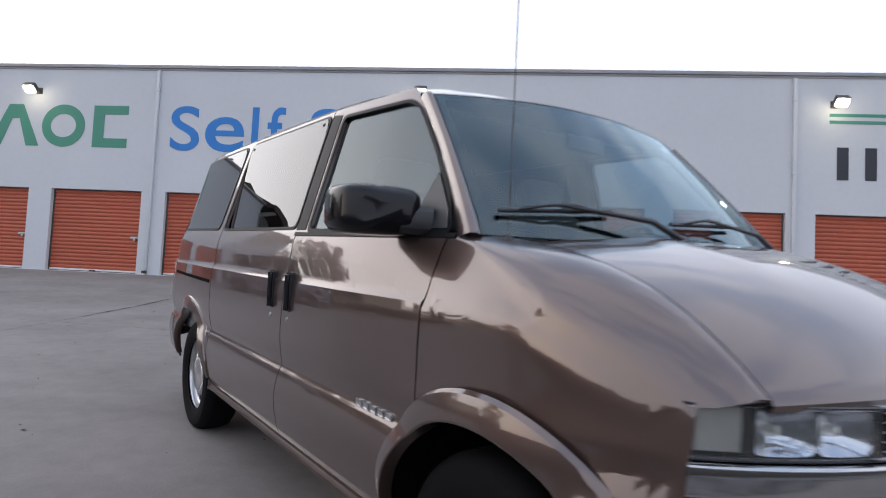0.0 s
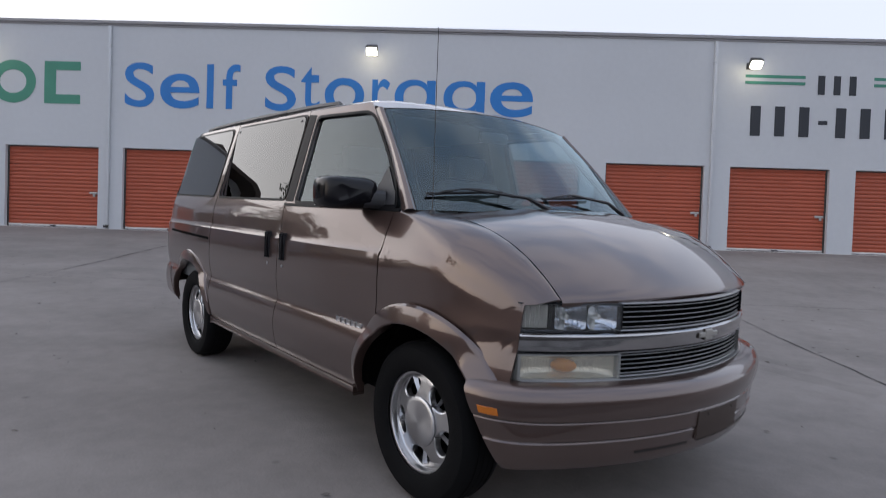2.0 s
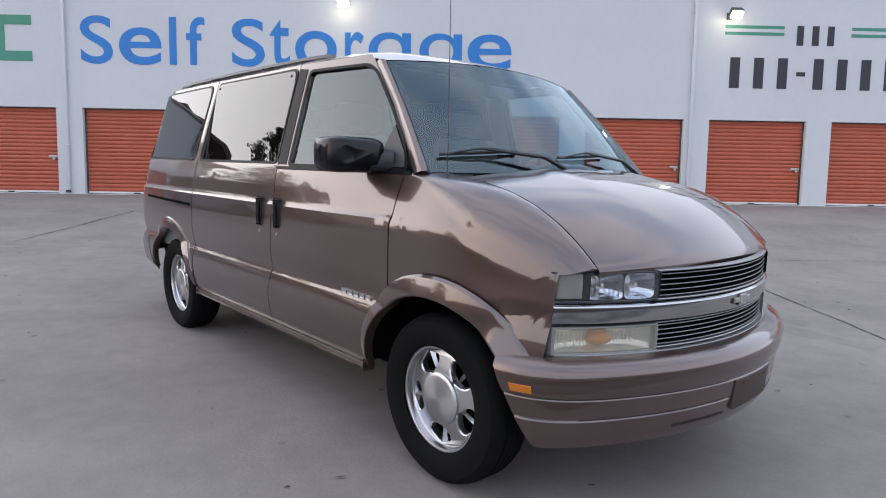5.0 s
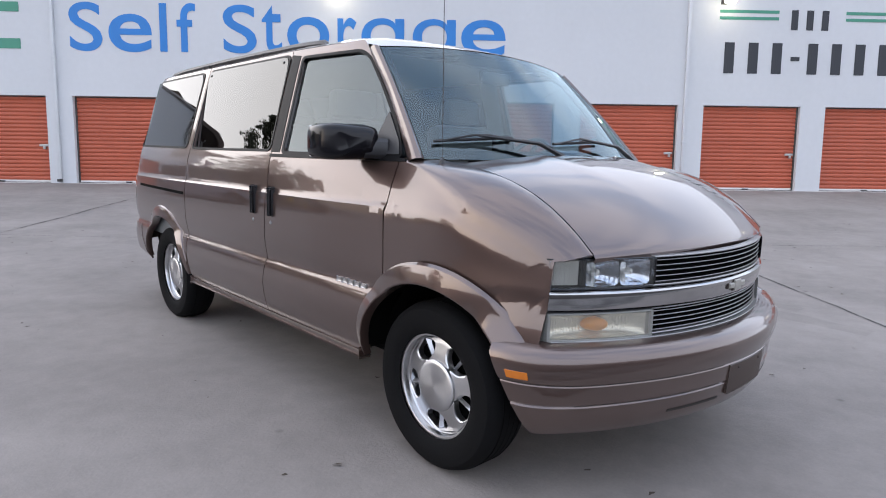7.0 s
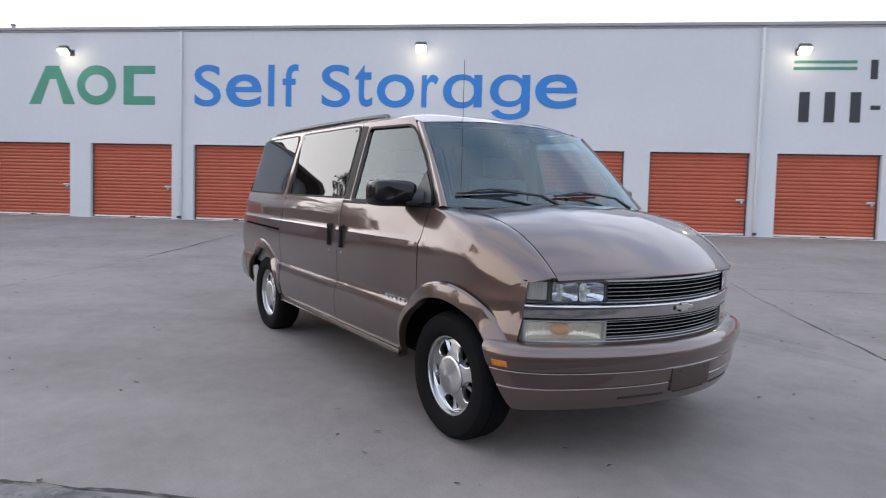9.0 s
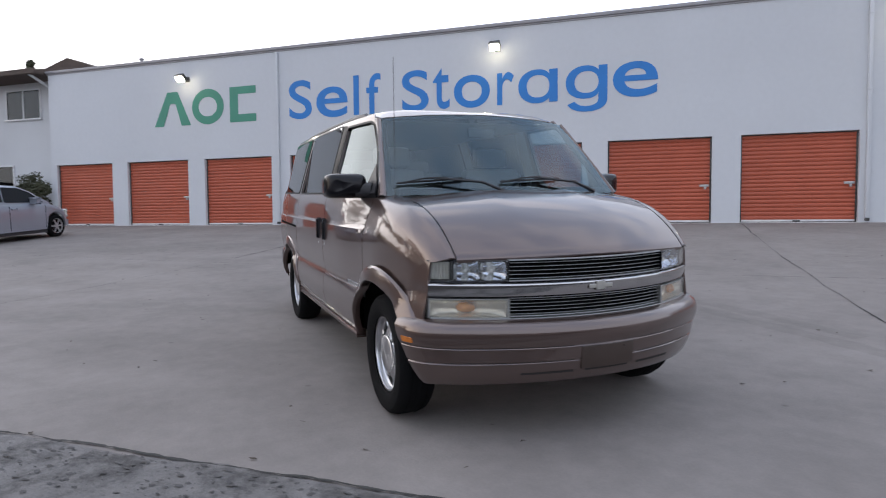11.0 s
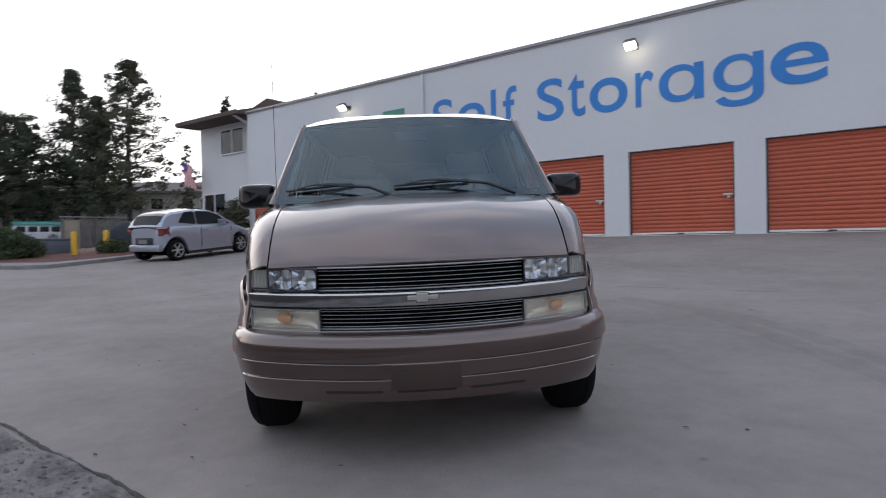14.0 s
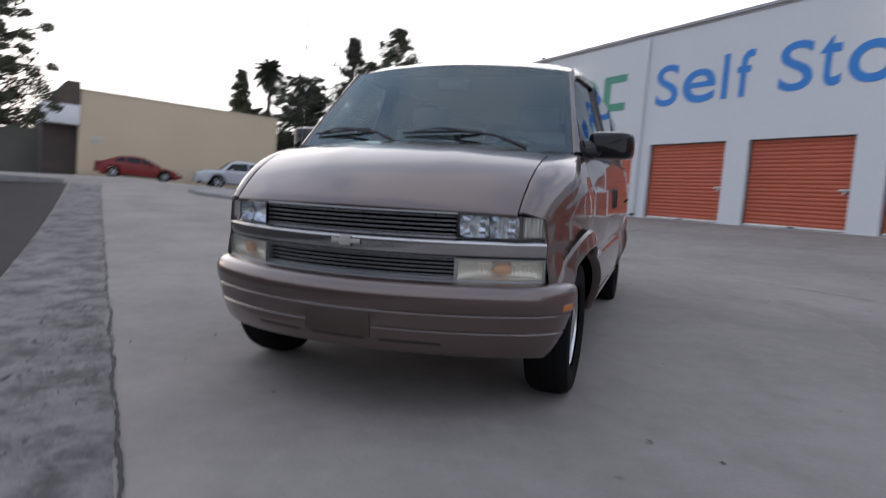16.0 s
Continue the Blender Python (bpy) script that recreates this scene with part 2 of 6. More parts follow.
def tube(bm, pts, radius, sides=8, closed=False, cap=True, radii=None, flat=1.0):
    """A tube along points."""
    rings = []
    n = len(pts)
    up = Vector((0, 0, 1))
    for i, p in enumerate(pts):
        p = Vector(p)
        a = Vector(pts[(i - 1) % n] if closed else pts[max(0, i - 1)])
        b = Vector(pts[(i + 1) % n] if closed else pts[min(n - 1, i + 1)])
        d = (b - a).normalized()
        s = d.cross(up)
        if s.length < 1e-3:
            s = d.cross(Vector((1, 0, 0)))
        s.normalize()
        u = s.cross(d).normalized()
        r = radii[i] if radii else radius
        rings.append([bm.verts.new(p + s * (r * math.cos(k * 2 * math.pi / sides)) + u * (r * flat * math.sin(k * 2 * math.pi / sides))) for k in range(sides)])
    for i in range(n if closed else n - 1):
        p, q = rings[i], rings[(i + 1) % n]
        for k in range(sides):
            bm.faces.new((p[k], p[(k + 1) % sides], q[(k + 1) % sides], q[k]))
    if cap and not closed:
        bm.faces.new(rings[0][::-1])
        bm.faces.new(rings[-1])
    return rings


def loft(bm, rows, closed=False, cap=False):
    """A surface through rows of points with equal counts."""
    g = [[bm.verts.new(p) for p in r] for r in rows]
    for a, b in zip(g, g[1:]):
        k = len(a)
        for i in range(k if closed else k - 1):
            j = (i + 1) % k
            bm.faces.new((a[i], a[j], b[j], b[i]))
    if cap:
        bm.faces.new(g[0][::-1])
        bm.faces.new(g[-1])
    return g


def lathe(bm, profile, sides=48, axis="y", centre=(0, 0, 0)):
    """A turned body: profile of (radius, along)."""
    rows = []
    for r, h in profile:
        ring = []
        for k in range(sides):
            a = 2 * math.pi * k / sides
            c, s = r * math.cos(a), r * math.sin(a)
            p = {"y": (c, h, s), "z": (c, s, h), "x": (h, c, s)}[axis]
            ring.append(Vector(p) + Vector(centre))
        rows.append(ring)
    return loft(bm, rows, closed=True)


# ---- materials ----
M_WALL = mat("painted_concrete_wall", (0.57, 0.582, 0.598), 0.8, var=0.05, scale=0.35, fine=9.0, bump=0.25, bump_scale=120)
M_CAP = mat("grey_roof_flashing", (0.30, 0.29, 0.30), 0.5, var=0.12, scale=1.0)
M_DOOR = mat("orange_door_paint", (0.40, 0.085, 0.042), 0.5, var=0.10, scale=0.9, fine=14, random_amount=0.10)
M_TRACK = mat("galvanised_track", (0.45, 0.44, 0.43), 0.45, metal=0.6, var=0.15)
M_SILL = mat("pale_sill", (0.62, 0.60, 0.58), 0.7, var=0.15, scale=5)
M_BLUE = mat("blue_sign_paint", (0.020, 0.185, 0.52), 0.6, var=0.08, scale=2)
M_GREEN = mat("green_sign_paint", (0.055, 0.25, 0.17), 0.6, var=0.08, scale=2)
M_BLACK = mat("black_sign_paint", (0.025, 0.028, 0.035), 0.6, var=0.1, scale=2)
M_CONC = concrete_mat("concrete_paving", (0.230, 0.207, 0.192))
M_ASPH = mat("asphalt", (0.040, 0.036, 0.033), 0.95, spec=0.15, var=0.25, scale=1.2, fine=80, bump=0.6)
M_GUTTER = concrete_mat("broken_concrete", (0.175, 0.166, 0.160), rough=2.6, blotch=1.8, patches=0.50)
M_CRACK = mat("dark_joint_dirt", (0.035, 0.034, 0.032), 0.95, var=0.3, scale=6)
M_LITTER = mat("dry_leaf", (0.055, 0.042, 0.030), 0.9, var=0.4, scale=40)
M_DARKMETAL = mat("dark_metal", (0.06, 0.058, 0.056), 0.5, metal=0.3, var=0.2, scale=8)
M_LIT = glow_mat("lit_lamp_face", (1.0, 0.93, 0.72), 24.0)

# ---- ground ----
def ground_z(x, y):
    """The yard: it rises towards the storage building, and to the west."""
    u, s = y + 10.79, 0.17 - x
    base = 0.03 + 0.0437 * max(u, -6.0) + (0.0039 * u * u if u > 0 else 0.0)
    if u > 10.8:
        base = 0.03 + 0.0437 * 10.8 + 0.0039 * 10.8 ** 2
    west = (0.0017 * s * s + 0.004 * s) if s > 0 else max(-0.1, 0.0045 * s)
    west = min(west, 0.78 + 0.002 * max(0.0, s))
    dip = 0.22 * min(1.0, max(0.0, (-x - 26) / 10)) * min(1.0, max(0.0, (y + 10) / 6))
    return base - dip + west * min(1.0, max(0.0, 1 - u / 10.8))


def ground_patch(name, xs, ys, material, lift=0.0, label="", category="ground"):
    bm = bmesh.new()
    loft(bm, [[(x, y, ground_z(x, y) + lift) for x in xs] for y in ys])
    ob = new(name, mesh_from(bm, name, material))
    return tagged(ob, label, category, kind="structure")


def steps(a, b, n):
    return [a + (b - a) * i / n for i in range(n + 1)]



far = [-900, -400, -200, -120, -80, -60, -50]
GX, GY = far + steps(-45, 30, 75) + [36, 45, 60, 90, 150, 300, 900], far[:-2] + steps(-50, 12, 62) + [20, 40, 80, 200, 900]
ground_patch("ground", GX, GY, M_CONC, 0.0, "pale grey worn concrete yard with joints and stains")
# asphalt lane in front, with a broken concrete gutter beside it
lane_y = [y for y in GY if -60 < y < -13.4] + [-13.2, -12.98]
ground_patch("road", [-18.4] + [x for x in GX if -18.2 < x < 100], lane_y, M_ASPH, 0.006, "dark grey worn asphalt lane beside the yard", "road")
rng = random.Random(4)


def gutter_z(x, y):
    rough = 0.35 if x < -3 else 1.0
    dz = 0.016 * noise.fractal(Vector((x * 5.5, y * 5.5, 0.3)), 0.7, 2.0, 5) * rough
    return ground_z(x, y) + 0.010 + max(-0.009, dz)


bm = bmesh.new()
rows = []
for j in range(17):
    row = []
    for i in range(430):
        x = -18.4 + i * 0.075
        y = -12.205 - 0.014 * x / 3 - 0.80 * j / 16
        z = gutter_z(x, y)
        if j == 0:
            y += 0.05 * noise.noise(Vector((x * 1.7, 3.1, 0))) * (1 if x > -2 else 0.25) + 0.02 * noise.noise(Vector((x * 9, 1.1, 0)))
            z = ground_z(x, y) + 0.003
        row.append((x, y, z))
    rows.append(row)
loft(bm, rows)
tagged(new("gutter", mesh_from(bm, "gutter", M_GUTTER)), "rough broken concrete gutter strip with pitted surface", "gutter", kind="structure")
# flat dark flecks laid on the gutter as pits and chips
verts, faces = [], []
for i in range(5200):
    x = rng.uniform(-7.0, 7.0)
    y = -12.24 - 0.014 * x / 3 - 0.74 * rng.random()
    if noise.noise(Vector((x * 0.9, y * 2.0, 4.0))) < rng.uniform(-0.35, 0.15):
        continue
    q, e, k = 0.0035 + 0.010 * rng.random() ** 3, rng.uniform(-0.8, 0.8), len(verts)
    for t in range(7):
        r = q * rng.uniform(0.6, 1.2)
        px, py = x + r * 1.8 * math.cos(e + t * 0.898), y + r * math.sin(e + t * 0.898)
        verts.append((px, py, gutter_z(px, py) + 0.004))
    faces.append(tuple(range(k, k + 7)))
me = bpy.data.meshes.new("gutter_pits")
me.from_pydata(verts, [], faces)
me.materials.append(mat("dark_pit_fleck", (0.085, 0.080, 0.078), 0.95, var=0.4, scale=9))
tagged(new("gutter_pits", me), "flat dark flecks as pits and chips on the rough gutter concrete", "pits", kind="stuff")


def crack(name, a, b, width, wander, seed, label, lift=0.0045):
    """A dark joint in the paving, a little ragged."""
    r = random.Random(seed)
    a, b = Vector(a), Vector(b)
    n = max(8, int((b - a).length / 0.035))
    d = (b - a).normalized()
    s = Vector((-d.y, d.x))
    bm = bmesh.new()
    rows = []
    for i in range(n + 1):
        p = a + (b - a) * i / n
        p = p + s * r.uniform(-0.004, 0.004) + s * wander * noise.fractal(Vector((p.x * 1.3 + seed, p.y * 1.3, 0)), 0.8, 2.0, 3)
        w = width * max(0.15, 0.5 + 0.8 * noise.noise(Vector((p.x * 3.0, p.y * 3.0, seed))) + r.uniform(-0.3, 0.4))
        rows.append([(q.x, q.y, ground_z(q.x, q.y) + lift) for q in (p - s * w / 2, p + s * w / 2)])
    loft(bm, rows)
    return tagged(new(name, mesh_from(bm, name, M_CRACK)), label, "joint", kind="structure")


for i, (a, b, w, wan) in enumerate((((2.86, -12.2), (2.86, 0.0), 0.020, 0.03), ((-5.95, -12.2), (-5.92, -5.4), 0.012, 0.02), ((-5.92, -5.4), (-5.95, -2.4), 0.042, 0.03), ((-5.95, -2.4), (-5.97, 0.0), 0.012, 0.02), ((11.45, -12.2), (11.45, 0.0), 0.016, 0.03),
                                    ((-14.5, -5.95), (20.0, -5.83), 0.012, 0.02), ((-18.4, -12.12), (-2.2, -12.185), 0.024, 0.012), ((-2.2, -12.185), (12.0, -12.27), 0.024, 0.03), ((-2.9, -12.2), (-3.1, -13.0), 0.014, 0.02),
                                    ((-8.6, -12.2), (-8.4, -13.0), 0.012, 0.02), ((4.6, -12.2), (4.9, -13.0), 0.02, 0.04))):
    crack("paving_joint", a, b, w, wan, i + 1, "dark ragged joint between the concrete slabs", 0.0085 if a[1] < -12.1 and b[1] < -12.1 else 0.0045)

# old tyre marks, barely darker than the concrete
M_MARK = concrete_mat("tyre_marked_concrete", (0.211, 0.190, 0.176))
for seed, pts in ((3, [(-0.3, -6.62), (0.14, -6.81), (0.63, -7.11), (1.25, -7.77), (1.73, -8.35), (2.02, -8.72), (2.27, -9.02), (2.7, -9.6)]), (8, [(-0.1, -6.72), (0.34, -6.80), (0.95, -7.20), (1.55, -7.72), (2.05, -8.30), (2.6, -9.0)])):
    rows = []
    for (ax, ay), (bx, by) in zip(pts, pts[1:]):
        for i in range(6):
            t = i / 6
            x, y = ax + (bx - ax) * t, ay + (by - ay) * t
            w = 0.095 + 0.04 * noise.noise(Vector((x * 4, y * 4, seed)))
            rows.append([(x + w * q * 0.8, y + w * q * 0.6, ground_z(x + w * q * 0.8, y + w * q * 0.6) + 0.004 - 0.003 * abs(q)) for q in (-1, 0, 1)])
    bm = bmesh.new()
    loft(bm, rows)
    tagged(new("tyre_mark", mesh_from(bm, "tyre_mark", M_MARK)), "faint dark tyre mark on the concrete", "tyre mark", kind="structure")

# leaves and grit on the paving
bm = bmesh.new()
for i in range(330):
    x, y = rng.uniform(-9, 9), rng.uniform(-14.0, -4)
    q = rng.uniform(0.006, 0.022) * (1.0 if rng.random() < 0.9 else 1.6)
    a = rng.uniform(0, 6.28)
    z = ground_z(x, y) + 0.004
    pts = [(x + q * k * math.cos(a + t), y + q * k * 0.6 * math.sin(a + t), z + rng.uniform(0, 0.008)) for t, k in ((0, 1.3), (1.3, 0.7), (3.1, 1.2), (4.6, 0.8))]
    bm.faces.new([bm.verts.new(p) for p in pts])
tagged(new("leaf_litter", mesh_from(bm, "leaf_litter", M_LITTER)), "small dark dry leaves and grit scattered on concrete", "litter", kind="stuff")

# ---- storage building ----
DOOR_X0, DOOR_STEP, DOOR_W, DOOR_TOP, DOOR_BASE = -16.37, 2.745, 2.18, 2.823, 0.965
ROOF = 5.70
NDOOR = 13
wall = tagged(new("wall_storage", mesh_from(boxes((-16.6, 21.0, 0.0, 0.25, DOOR_TOP, ROOF - 0.06)), "wall_storage", M_WALL, smooth=False)), "white painted concrete wall of a storage building", "wall", kind="structure")
part("pier", boxes((-16.6, DOOR_X0, 0.0, 0.25, 0.4, DOOR_TOP)), M_WALL, wall, smooth=False)
part("pier", boxes((DOOR_X0 + (NDOOR - 1) * DOOR_STEP + DOOR_W, 21.0, 0.0, 0.25, 0.4, DOOR_TOP)), M_WALL, wall, smooth=False)
me = mesh_from(boxes((0, DOOR_STEP - DOOR_W, 0.0, 0.25, 0.4, DOOR_TOP)), "pier", M_WALL, smooth=False)
for k in range(NDOOR - 1):
    ob = new("pier", me)
    ob.parent, ob.location = wall, (DOOR_X0 + k * DOOR_STEP + DOOR_W, 0, 0)
bm = boxes((-16.6, -16.35, 0.25, 14.0, 0.4, ROOF - 0.06), (20.75, 21.0, 0.25, 14.0, 0.4, ROOF - 0.06), (-16.6, 21.0, 14.0, 14.25, 0.4, ROOF - 0.06))
tagged(new("wall_storage_sides", mesh_from(bm, "wall_storage_sides", M_WALL, smooth=False)), "white painted side and back walls of the building", "wall", kind="structure")
bm = boxes((-16.35, 20.75, 0.25, 14.0, ROOF - 0.2, ROOF - 0.08), (-16.35, 20.75, 0.6, 0.7, 0.4, 3.2))
tagged(new("roof_storage", mesh_from(bm, "roof_storage", M_CAP, smooth=False)), "flat grey roof of the storage building", "roof", kind="structure")
bm = boxes((-16.66, 21.06, -0.05, 0.30, ROOF - 0.075, ROOF), (-16.64, 21.04, -0.02, 0.27, ROOF - 0.12, ROOF - 0.078), bevel=0.006)
tagged(new("trim_roof_edge", mesh_from(bm, "trim_roof_edge", M_CAP)), "grey metal flashing along the roof edge", "trim", kind="structure")
vent_pipe = thing("roof_pipe", "short grey vent pipe above the roof edge", "pipe", pose(-13.36, 0.40, ROOF - 0.09))
bm = bmesh.new()
lathe(bm, [(0.045, 0.0), (0.045, 0.27), (0.075, 0.275), (0.075, 0.31), (0.001, 0.33)], 16, "z")
part("pipe", bm, M_CAP, vent_pipe)
bm = boxes((DOOR_X0 - 0.1, 19.0, -0.02, 0.24, DOOR_BASE - 0.3, DOOR_BASE - 0.001))
tagged(new("door_sill", mesh_from(bm, "door_sill", M_SILL, smooth=False)), "pale concrete sill along the doors", "sill", kind="structure")


def roll_up_door():
    """A roll-up storage door: curved slats, bottom bar, side tracks and latch."""
    door = thing("roll_up_door", "closed orange ribbed metal roll-up storage door", "door", group="storage doors", kind="")
    n = 21
    h = (DOOR_TOP - DOOR_BASE - 0.06) / n
    bm = bmesh.new()
    sec = [(0.0, 0.0), (-0.004, 0.006), (-0.014, h * 0.30), (-0.016, h * 0.52), (-0.012, h * 0.75), (-0.002, h * 0.93), (0.004, h - 0.001)]
    loft(bm, [[(x, y, z) for y, z in sec] for x in (0.03, DOOR_W / 2, DOOR_W - 0.03)])
    me = mesh_from(bm, "slat", M_DOOR)
    for k in range(n):
        sl = new("slat", me)
        sl.parent, sl.location = door, (0, 0, 0.055 + k * h)
    part("bottom_bar", boxes((0.03, DOOR_W - 0.03, -0.022, 0.012, 0.012, 0.055), bevel=0.006), M_SILL, door, "pale metal bottom bar")
    part("seal", boxes((0.03, DOOR_W - 0.03, -0.012, 0.006, 0.0, 0.012)), M_CRACK, door)
    for x in (0.0, DOOR_W - 0.035):
        part("track", boxes((x, x + 0.035, -0.028, 0.02, 0.0, DOOR_TOP - DOOR_BASE), bevel=0.004), M_DARKMETAL, door, "dark side track")
    part("head", boxes((0.0, DOOR_W, -0.01, 0.03, DOOR_TOP - DOOR_BASE - 0.03, DOOR_TOP - DOOR_BASE)), M_DARKMETAL, door)
    latch = part("latch", boxes((DOOR_W - 0.24, DOOR_W - 0.05, -0.04, -0.012, 0.78, 0.83), bevel=0.006), M_TRACK, door, "grey slide latch")
    part("padlock", boxes((DOOR_W - 0.15, DOOR_W - 0.10, -0.06, -0.03, 0.72, 0.78), bevel=0.006), M_TRACK, latch)
    part("pull", boxes((DOOR_W / 2 - 0.07, DOOR_W / 2 + 0.07, -0.045, -0.015, 0.015, 0.04), bevel=0.006), M_CRACK, door)
    return door


first_door = roll_up_door()
first_door.matrix_basis = pose(DOOR_X0, 0.11, DOOR_BASE)
for k in range(1, NDOOR):
    copy_thing(first_door, pose(DOOR_X0 + k * DOOR_STEP, 0.11, DOOR_BASE))

# downspouts
for x in (-8.46, 5.163, 18.79):
    pipe = thing("downspout", "white painted downspout on the storage wall", "pipe", pose(x, 0, 0), group="downspouts")
    part("pipe", boxes((-0.035, 0.035, -0.07, -0.002, 1.05, ROOF - 0.13), bevel=0.012), M_WALL, pipe)
    part("outlet", boxes((-0.03, 0.03, -0.13, -0.005, 0.985, 1.045), bevel=0.01), M_DARKMETAL, pipe, "dark outlet")
    for z in (2.0, 3.6, 5.1):
        part("strap", boxes((-0.05, 0.05, -0.074, -0.003, z, z + 0.03), bevel=0.003), M_WALL, pipe)


def wall_lamp(x, z):
    """A floodlight on the wall, tilted down, burning."""
    lamp = thing("wall_lamp", "grey wall floodlight, switched on", "lamp", pose(x, -0.02, z), group="wall floodlights")
    tip = Matrix.Translation((0, -0.26, 0.0)) @ Matrix.Rotation(radians(50), 4, "X")
    part("bracket", boxes((-0.03, 0.03, -0.2, 0.02, -0.02, 0.03), (-0.07, 0.07, 0.0, 0.018, -0.07, 0.08), bevel=0.006), M_DARKMETAL, lamp)
    part("housing", boxes((-0.125, 0.125, -0.03, 0.07, -0.08, 0.10), bevel=0.02, m=tip), M_DARKMETAL, lamp)
    part("visor", boxes((-0.13, 0.13, -0.05, 0.0, 0.095, 0.107), bevel=0.004, m=tip), M_DARKMETAL, lamp)
    part("lit_face", boxes((-0.115, 0.115, -0.105, -0.032, -0.085, 0.092), bevel=0.025, m=tip), M_LIT, lamp, "bright lit glass face")


for x, z in ((-11.37, 5.06), (-2.44, 5.11), (5.91, 5.04), (14.2, 5.06)):
    wall_lamp(x, z)


# ---- painted sign ----
def sign_word(name, label, material, letters):
    """A painted word, letter by letter: character, x from and to, foot and top."""
    word = thing(name, label, "sign")
    for body, x0, x1, z0, z1 in letters:
        cu = bpy.data.curves.new(name, "FONT")
        cu.body, cu.size, cu.extrude, cu.offset, cu.resolution_u = body, 1.35, 0.003, 0.013, 6
        ob = bpy.data.objects.new(name, cu)
        scene.collection.objects.link(ob)
        me = bpy.data.meshes.new_from_object(ob.evaluated_get(bpy.context.evaluated_depsgraph_get()))
        bpy.data.objects.remove(ob)
        me.materials.clear()
        me.materials.append(material)
        lo, hi = min(v.co.x for v in me.vertices), max(v.co.x for v in me.vertices)
        foot, top = min(v.co.y for v in me.vertices), max(v.co.y for v in me.vertices)
        for v in me.vertices:
            v.co = Vector((x0 + (v.co.x - lo) * (x1 - x0) / (hi - lo), -0.006 - v.co.z, z0 + (v.co.y - foot) * (z1 - z0) / (top - foot)))
        ob = new("letter", me)
        ob.parent = word
    return word


sign_word("painted_word", "blue painted sign word on the white wall", M_BLUE,
          [("S", -8.121, -7.432, 3.76, 4.775), ("e", -7.301, -6.391, 3.755, 4.545), ("l", -6.225, -6.072, 3.775, 4.775), ("f", -5.863, -5.465, 3.775, 4.785)])
sign_word("painted_word", "long blue painted sign word on the white wall", M_BLUE,
          [("S", -4.888, -4.177, 3.765, 4.775), ("t", -4.066, -3.638, 3.78, 4.775), ("o", -3.528, -2.629, 3.765, 4.55), ("r", -2.453, -2.049, 3.78, 4.545), ("\u0251", -1.942, -1.024, 3.77, 4.55),
           ("\u0261", -0.84, 0.088, 3.51, 4.55), ("e", 0.204, 1.168, 3.77, 4.555)])

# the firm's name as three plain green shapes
def flat(name, pts, material, label, holes=()):
    bm = bmesh.new()
    edges = []
    for loop in [pts] + list(holes):
        vs = [bm.verts.new((x, -0.004, z)) for x, z in loop]
        edges += [bm.edges.new((vs[i], vs[(i + 1) % len(vs)])) for i in range(len(vs))]
    bmesh.ops.triangle_fill(bm, use_beauty=True, edges=edges)
    r = bmesh.ops.extrude_face_region(bm, geom=bm.faces[:])
    for v in r["geom"]:
        if isinstance(v, bmesh.types.BMVert):
            v.co.y -= 0.004
    return tagged(new(name, mesh_from(bm, name, material, smooth=False)), label, "sign")


def ring_pts(cx, cz, rx, rz, n=40):
    return [(cx + rx * math.cos(2 * math.pi * i / n), cz + rz * math.sin(2 * math.pi * i / n)) for i in range(n)]


flat("painted_shape", [(-12.57, 3.79), (-12.25, 3.79), (-12.0, 4.42), (-11.82, 4.42), (-11.62, 3.79), (-11.30, 3.79), (-11.74, 4.75), (-12.10, 4.75)], M_GREEN, "green painted wedge shape on the white wall")
flat("painted_shape", ring_pts(-10.72, 4.27, 0.53, 0.49), M_GREEN, "green painted ring shape on the white wall", [ring_pts(-10.72, 4.27, 0.31, 0.27)])
flat("painted_shape", [(-9.99, 3.79), (-9.15, 3.79), (-9.15, 4.0), (-9.72, 4.0), (-9.72, 4.55), (-9.15, 4.55), (-9.15, 4.75), (-9.99, 4.75)], M_GREEN, "green painted bracket shape on the white wall")
# green rules and the figures as plain bars
for x0, x1 in ((5.83, 7.14), (8.63, 9.94)):
    for z in (4.66, 4.80):
        flat("painted_rule", [(x0, z), (x1, z), (x1, z + 0.065), (x0, z + 0.065)], M_GREEN, "thin green painted rule on the white wall")
for x0, x1, z0, z1 in [(7.42 + 0.34 * i, 7.42 + 0.34 * i + 0.15, 4.46, 4.88) for i in range(3)] + [(5.98 + 0.53 * i, 5.98 + 0.53 * i + 0.22, 3.52, 4.18) for i in range(3)] + [(7.46, 7.66, 3.80, 3.89)] + [(7.84 + 0.53 * i, 7.84 + 0.53 * i + 0.22, 3.52, 4.18) for i in range(4)]:
    flat("painted_bar", [(x0, z0), (x1, z0), (x1, z1), (x0, z1)], M_BLACK, "black painted bar on the white wall")

# ---- the minivan ----
M_PAINT = mat("bronze_metallic_paint", (0.096, 0.060, 0.051), 0.30, metal=0.62, var=0.04, scale=0.8, fine=700, coat=1.0)
M_PAINT.node_tree.nodes["Principled BSDF"].inputs["Coat IOR"].default_value = 1.75
M_PLASTIC = mat("black_plastic", (0.022, 0.022, 0.025), 0.42, var=0.2, scale=8, fine=200, bump=0.08)
M_GLOSSBLACK = mat("gloss_black_trim", (0.012, 0.012, 0.014), 0.18, var=0.1, scale=5, coat=0.5)
